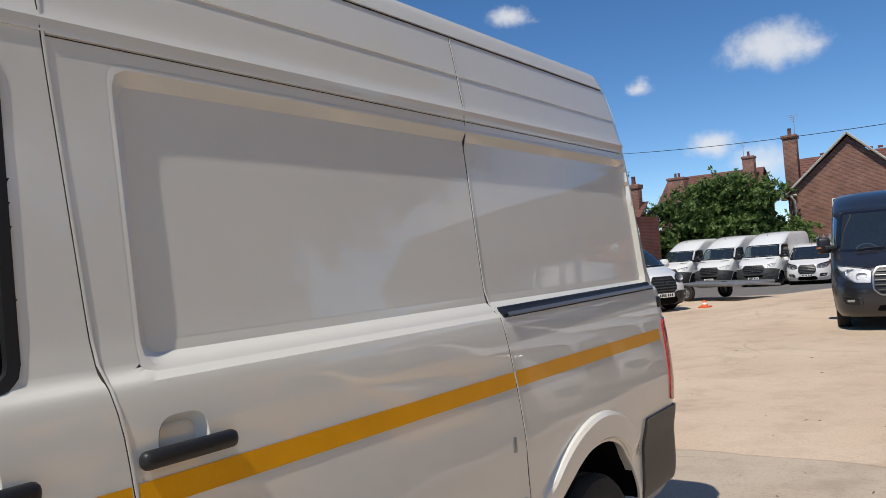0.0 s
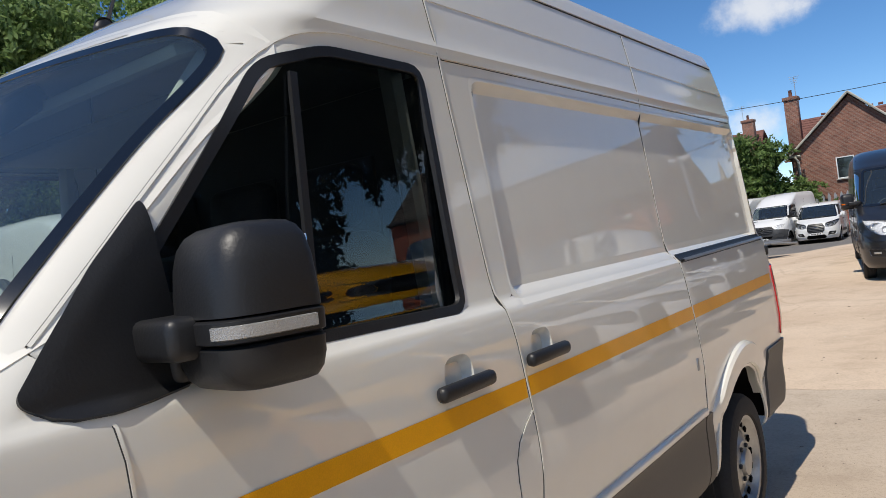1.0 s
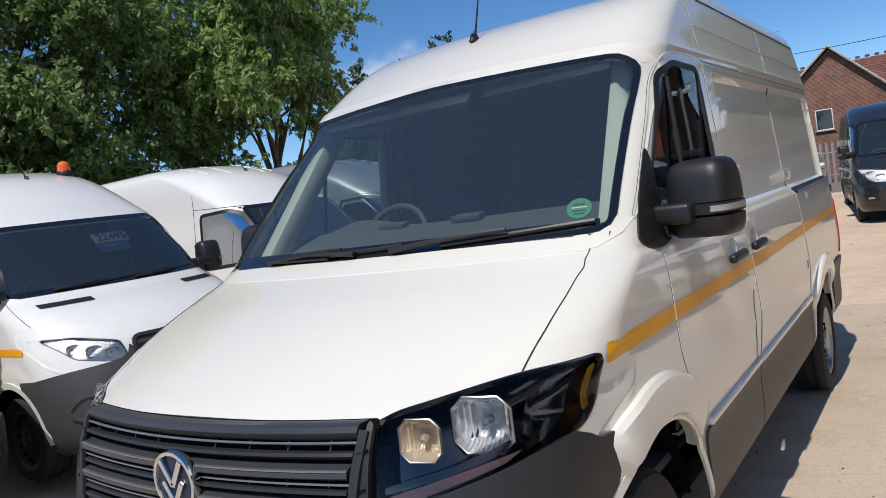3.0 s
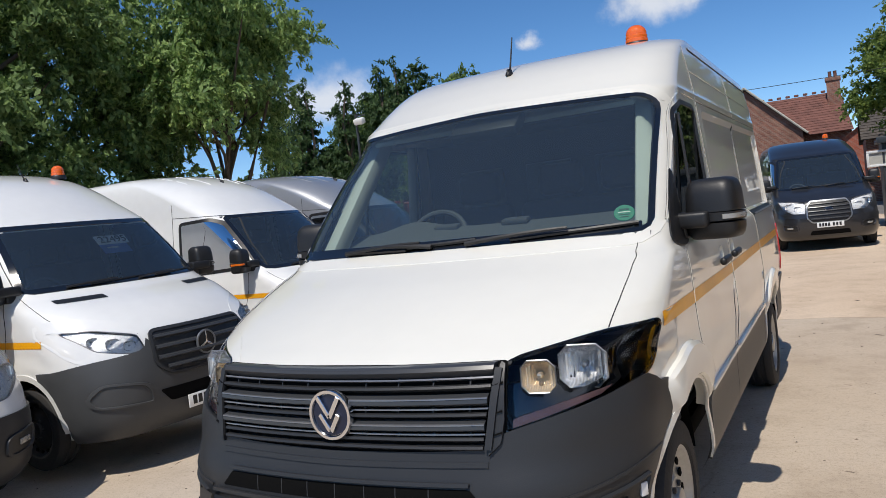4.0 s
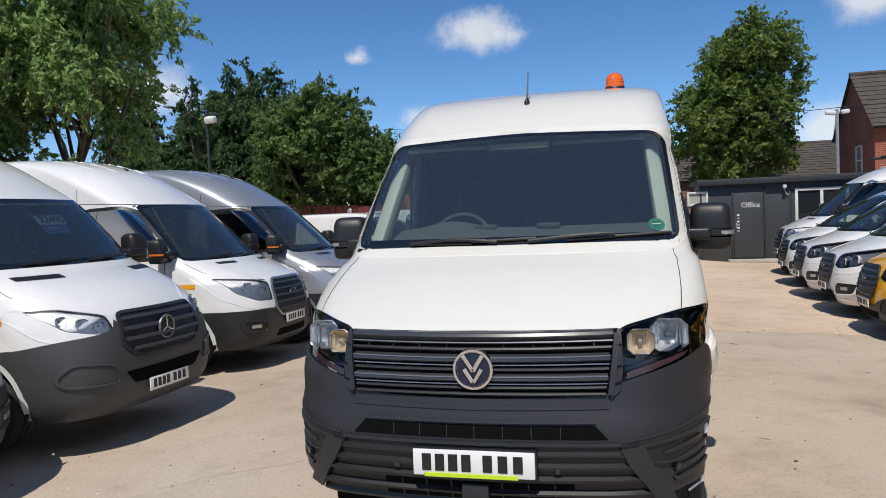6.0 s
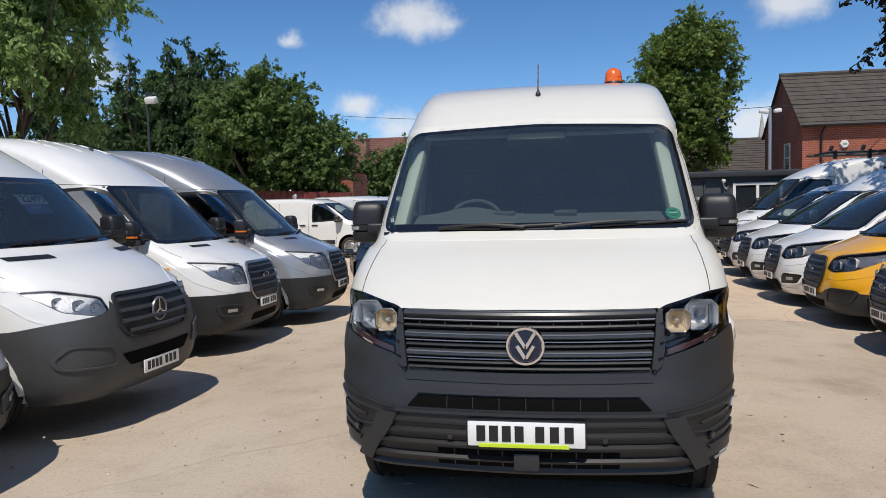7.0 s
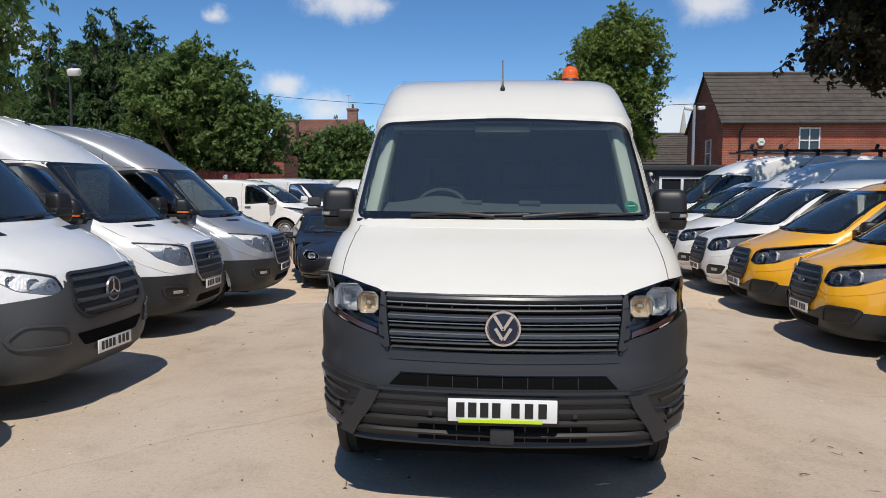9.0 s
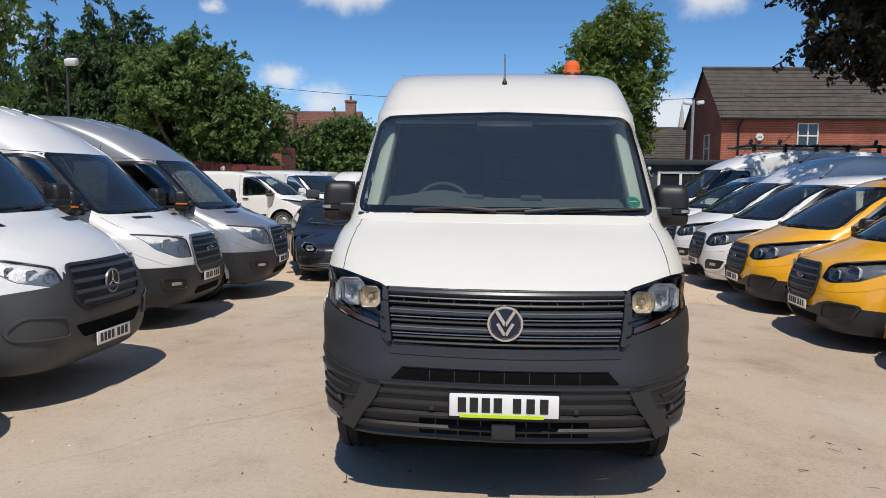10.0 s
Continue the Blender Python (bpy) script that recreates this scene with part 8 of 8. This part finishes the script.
LEAF_ASH = leaf_material("ash_leaf", (0.10, 0.185, 0.055), (0.40, 0.54, 0.19))
LEAF_LIME = leaf_material("lime_leaf", (0.065, 0.12, 0.025), (0.26, 0.34, 0.08))
LEAF_DARK = leaf_material("dark_leaf", (0.07, 0.13, 0.042), (0.28, 0.39, 0.135))
LEAF_CONIFER = leaf_material("conifer_leaf", (0.035, 0.075, 0.03), (0.10, 0.17, 0.06))
LEAF_BUSH = leaf_material("bush_leaf", (0.055, 0.105, 0.03), (0.21, 0.31, 0.09))
LEAF_COPPER = leaf_material("copper_leaf", (0.018, 0.022, 0.010), (0.055, 0.045, 0.020))
BARK = surface("bark", (0.085, 0.065, 0.048), 0.9, vary=0.35, scale=6, fine=40, bump=0.6)


def leaf_cloud(blobs, count, size, seed, droop=0.0, aspect=1.6):
    """Verts and faces of loose leaves in hanging sprays: (x, y, z, rx, ry, rz)."""
    rng = np.random.default_rng(seed)
    vol = np.array([b[3] * b[4] * b[5] for b in blobs]) ** (2 / 3)
    # each lump breaks up into sprays, each spray is a drooping twig of leaves
    sprays = max(len(blobs) * 6, count // 26)
    pick = rng.choice(len(blobs), size=sprays, p=vol / vol.sum())
    d = rng.normal(size=(sprays, 3))
    d /= np.linalg.norm(d, axis=1)[:, None]
    rad = np.clip(1 - np.abs(rng.normal(0, 0.42, sprays)), 0.05, 1.0) * rng.uniform(0.8, 1.35, sprays)
    B = np.array(blobs)
    root = B[pick, :3] + d * B[pick, 3:6] * rad[:, None]
    lean = d + rng.normal(0, 0.6, (sprays, 3))
    lean[:, 2] -= 0.25 + droop
    lean /= np.linalg.norm(lean, axis=1)[:, None]
    reach = size * rng.uniform(1.6, 5.0, sprays)
    own = rng.integers(0, sprays, count)
    along = rng.uniform(-0.3, 1.0, count)
    c = root[own] + lean[own] * (reach[own] * along)[:, None]
    c[:, 2] -= droop * 0.5 * reach[own] * np.clip(along, 0, 1) ** 2
    c += rng.normal(0, size * 0.55, (count, 3)) * np.array((1, 1, 0.7))
    a = rng.normal(0, 0.8, size=(count, 3)) + lean[own] * 0.7
    a[:, 2] -= droop
    a /= np.linalg.norm(a, axis=1)[:, None]
    nrm = d[own] * 0.5 + np.array((0, -0.2, 0.8)) + rng.normal(0, 0.55, (count, 3))
    b = np.cross(a, nrm)
    b /= np.linalg.norm(b, axis=1)[:, None] + 1e-9
    s = size * rng.uniform(0.55, 1.3, count)[:, None]
    p0, p1, p2, p3 = c - a * s * aspect * 0.5, c + b * s * 0.4, c + a * s * aspect * 0.5, c - b * s * 0.4
    verts = np.stack([p0, p1, p2, p3], 1).reshape(-1, 3)
    faces = np.arange(count * 4).reshape(-1, 4)
    return verts.tolist(), faces.tolist()


def lumps(cx, cy, cz, rx, ry, rz, n, size, seed, flat=0.8):
    """Lesser lumps of many sizes spread through a crown, so that its outline is uneven and has gaps."""
    rng = random.Random(seed)
    out = []
    while len(out) < n:
        d = Vector((rng.uniform(-1, 1), rng.uniform(-1, 1), rng.uniform(-1, 1)))
        gap = noise.noise(Vector((d.x * 2.3 + seed, d.y * 2.3, d.z * 2.3)))
        if 0.25 < d.length < 1 + 0.22 * gap and gap > -0.16:
            k = size * rng.choice((0.5, 0.65, 0.8, 1.0, 1.25))
            out.append((cx + d.x * rx, cy + d.y * ry, cz + d.z * rz, k * rng.uniform(0.7, 1.6), k * rng.uniform(0.7, 1.6), k * flat * rng.uniform(0.6, 1.1)))
    return out


def tree(name, x, y, trunk_top, blobs, leaves, leaf_size, material, seed, label, trunk_r=0.25, aspect=1.6, droop=0.0, category="tree"):
    t = thing(name, pose(x, y, ground_height(x, y) - 0.05), label, category)
    rng = random.Random(seed)
    verts, faces = [], []
    pts = [Vector((rng.uniform(-0.1, 0.1) * k, rng.uniform(-0.1, 0.1) * k, trunk_top * k / 5)) for k in range(6)]
    v, f = tube_mesh(pts, [trunk_r * (1.25 - 0.15 * k) if k else trunk_r * 1.6 for k in range(6)], 10)
    mesh_object("trunk", v, f, BARK, t)
    big = sorted(blobs, key=lambda b: -b[3])[:16]
    for b in big:
        end = Vector(b[:3]) - Vector((x, y, 0))
        start = pts[rng.choice((2, 3, 4))]
        mid = start.lerp(end, 0.5) + Vector((rng.uniform(-0.4, 0.4), rng.uniform(-0.4, 0.4), rng.uniform(-0.1, 0.5)))
        v, f = tube_mesh([start, start.lerp(mid, 0.6), mid, mid.lerp(end, 0.6), end], [trunk_r * k for k in (0.5, 0.4, 0.3, 0.2, 0.07)], 6)
        mesh_object("limb", v, f, BARK, t)
    v, f = leaf_cloud([(b[0] - x, b[1] - y, b[2], *b[3:]) for b in blobs], leaves, leaf_size, seed, droop, aspect)
    mesh_object("crown", v, f, material, t, smooth=False)
    return t


tree("ash_tree", -13.2, 13.5, 6.0, lumps(-14.4, 13.0, 7.6, 3.9, 3.2, 3.5, 150, 0.62, 1), 100000, 0.088, LEAF_ASH, 11, "tall leafy ash tree with open hanging branches behind the vans", 0.13, 2.0, 0.5)
tree("ash_tree", -15.0, 6.5, 5.0, lumps(-15.4, 7.6, 5.2, 3.0, 4.6, 4.2, 190, 0.75, 2), 120000, 0.095, LEAF_DARK, 12, "dense dark green tree behind parked white vans", 0.2, 1.8, 0.4)
tree("ash_tree", -14.0, 0.5, 5.0, lumps(-14.0, 0.5, 5.0, 3.0, 3.6, 3.2, 70, 0.9, 3), 50000, 0.12, LEAF_DARK, 13, "dense dark green tree at the yard's edge", 0.3, 1.8, 0.4)
for k, (x, y, h, r) in enumerate(((-23.0, 27.5, 7.0, 1.5), (-21.0, 27.0, 7.6, 1.5), (-19.3, 28.0, 7.4, 1.4), (-17.6, 28.5, 8.1, 1.4), (-16.2, 28.3, 8.3, 1.3), (-14.9, 28.0, 7.4, 1.4))):
    blobs = [(x + 0.25 * math.sin(i * 2.1 + k), y + 0.25 * math.cos(i * 1.7), 0.8 + h * i / 12, r * (1.05 - 0.85 * (i / 12) ** 1.6), r * (1.05 - 0.85 * (i / 12) ** 1.6), h / 13) for i in range(13)]
    tree("cypress_tree", x, y, h * 0.8, blobs, 20000, 0.11, LEAF_CONIFER, 20 + k, "dark green cypress in a tall screen of evergreens", 0.2, 2.2, 0.6)
tree("bushy_tree", -12.6, 27.0, 5.0, lumps(-12.8, 27.0, 4.9, 2.5, 1.9, 2.6, 120, 0.6, 5), 60000, 0.11, LEAF_BUSH, 31, "rounded bushy green tree behind the red fence", 0.22, 1.8, 0.2)
tree("bushy_tree", -10.2, 27.5, 3.0, lumps(-10.4, 27.5, 3.6, 1.5, 1.3, 1.6, 50, 0.55, 6), 24000, 0.10, LEAF_BUSH, 32, "smaller bushy tree with pale twigs by the fence", 0.15, 1.8, 0.2)
tree("hedge_bush", -13.6, 12.0, 1.6, lumps(-13.8, 11.0, 2.3, 1.6, 5.0, 1.9, 110, 0.7, 7), 50000, 0.10, LEAF_ASH, 33, "leafy green undergrowth beneath the tall ash trees", 0.12, 1.7, 0.2, "shrub")
tree("hedge_bush", -11.5, 49.0, 2.4, lumps(-11.3, 49.0, 2.6, 5.4, 1.0, 3.5, 240, 0.75, 8), 95000, 0.16, LEAF_BUSH, 34, "overgrown green hedge in front of distant houses", 0.15, 1.7, 0.2, "shrub")
tree("hedge_bush", -16.8, 45.0, 3.4, lumps(-16.8, 45.0, 3.2, 2.0, 1.4, 2.6, 60, 0.7, 9), 26000, 0.15, LEAF_COPPER, 35, "reddish green small tree by the hedge", 0.18, 1.7, 0.2, "tree")
tree("lime_tree", 4.7, 34.0, 6.0, lumps(5.0, 34.0, 5.0, 2.7, 2.4, 2.2, 110, 0.6, 10) + lumps(5.9, 34.0, 7.9, 2.2, 2.2, 2.4, 90, 0.55, 19) + lumps(4.2, 33.6, 6.6, 1.4, 1.4, 1.5, 36, 0.5, 21), 110000, 0.115, LEAF_LIME, 41, "large rounded lime tree rising behind the office", 0.35, 1.5, 0.2)
# the second, higher lump group is unseen, added to shade the van roofs
tree("copper_tree", 12.4, 11.6, 7.0, lumps(9.1, 11.0, 6.0, 3.6, 2.5, 2.5, 190, 0.62, 14) + lumps(10.2, 8.6, 8.2, 3.8, 2.4, 1.7, 150, 0.65, 15), 150000, 0.10, LEAF_COPPER, 42, "dark copper-leaved tree overhanging parked vans", 0.32, 1.5, 0.3)
tree("copper_tree", 14.0, 1.5, 5.0, lumps(13.6, 3.5, 2.9, 1.8, 11.0, 2.5, 320, 1.0, 16), 130000, 0.2, LEAF_COPPER, 43, "dark copper-leaved tree behind the yellow vans", 0.3, 1.6, 0.3)
tree("bushy_tree", -18.0, 31.5, 5.0, lumps(-18.0, 31.5, 5.4, 5.0, 1.5, 3.0, 170, 0.8, 17), 70000, 0.14, LEAF_BUSH, 44, "broad dark green trees rising behind the cypress screen", 0.25, 1.8, 0.2)
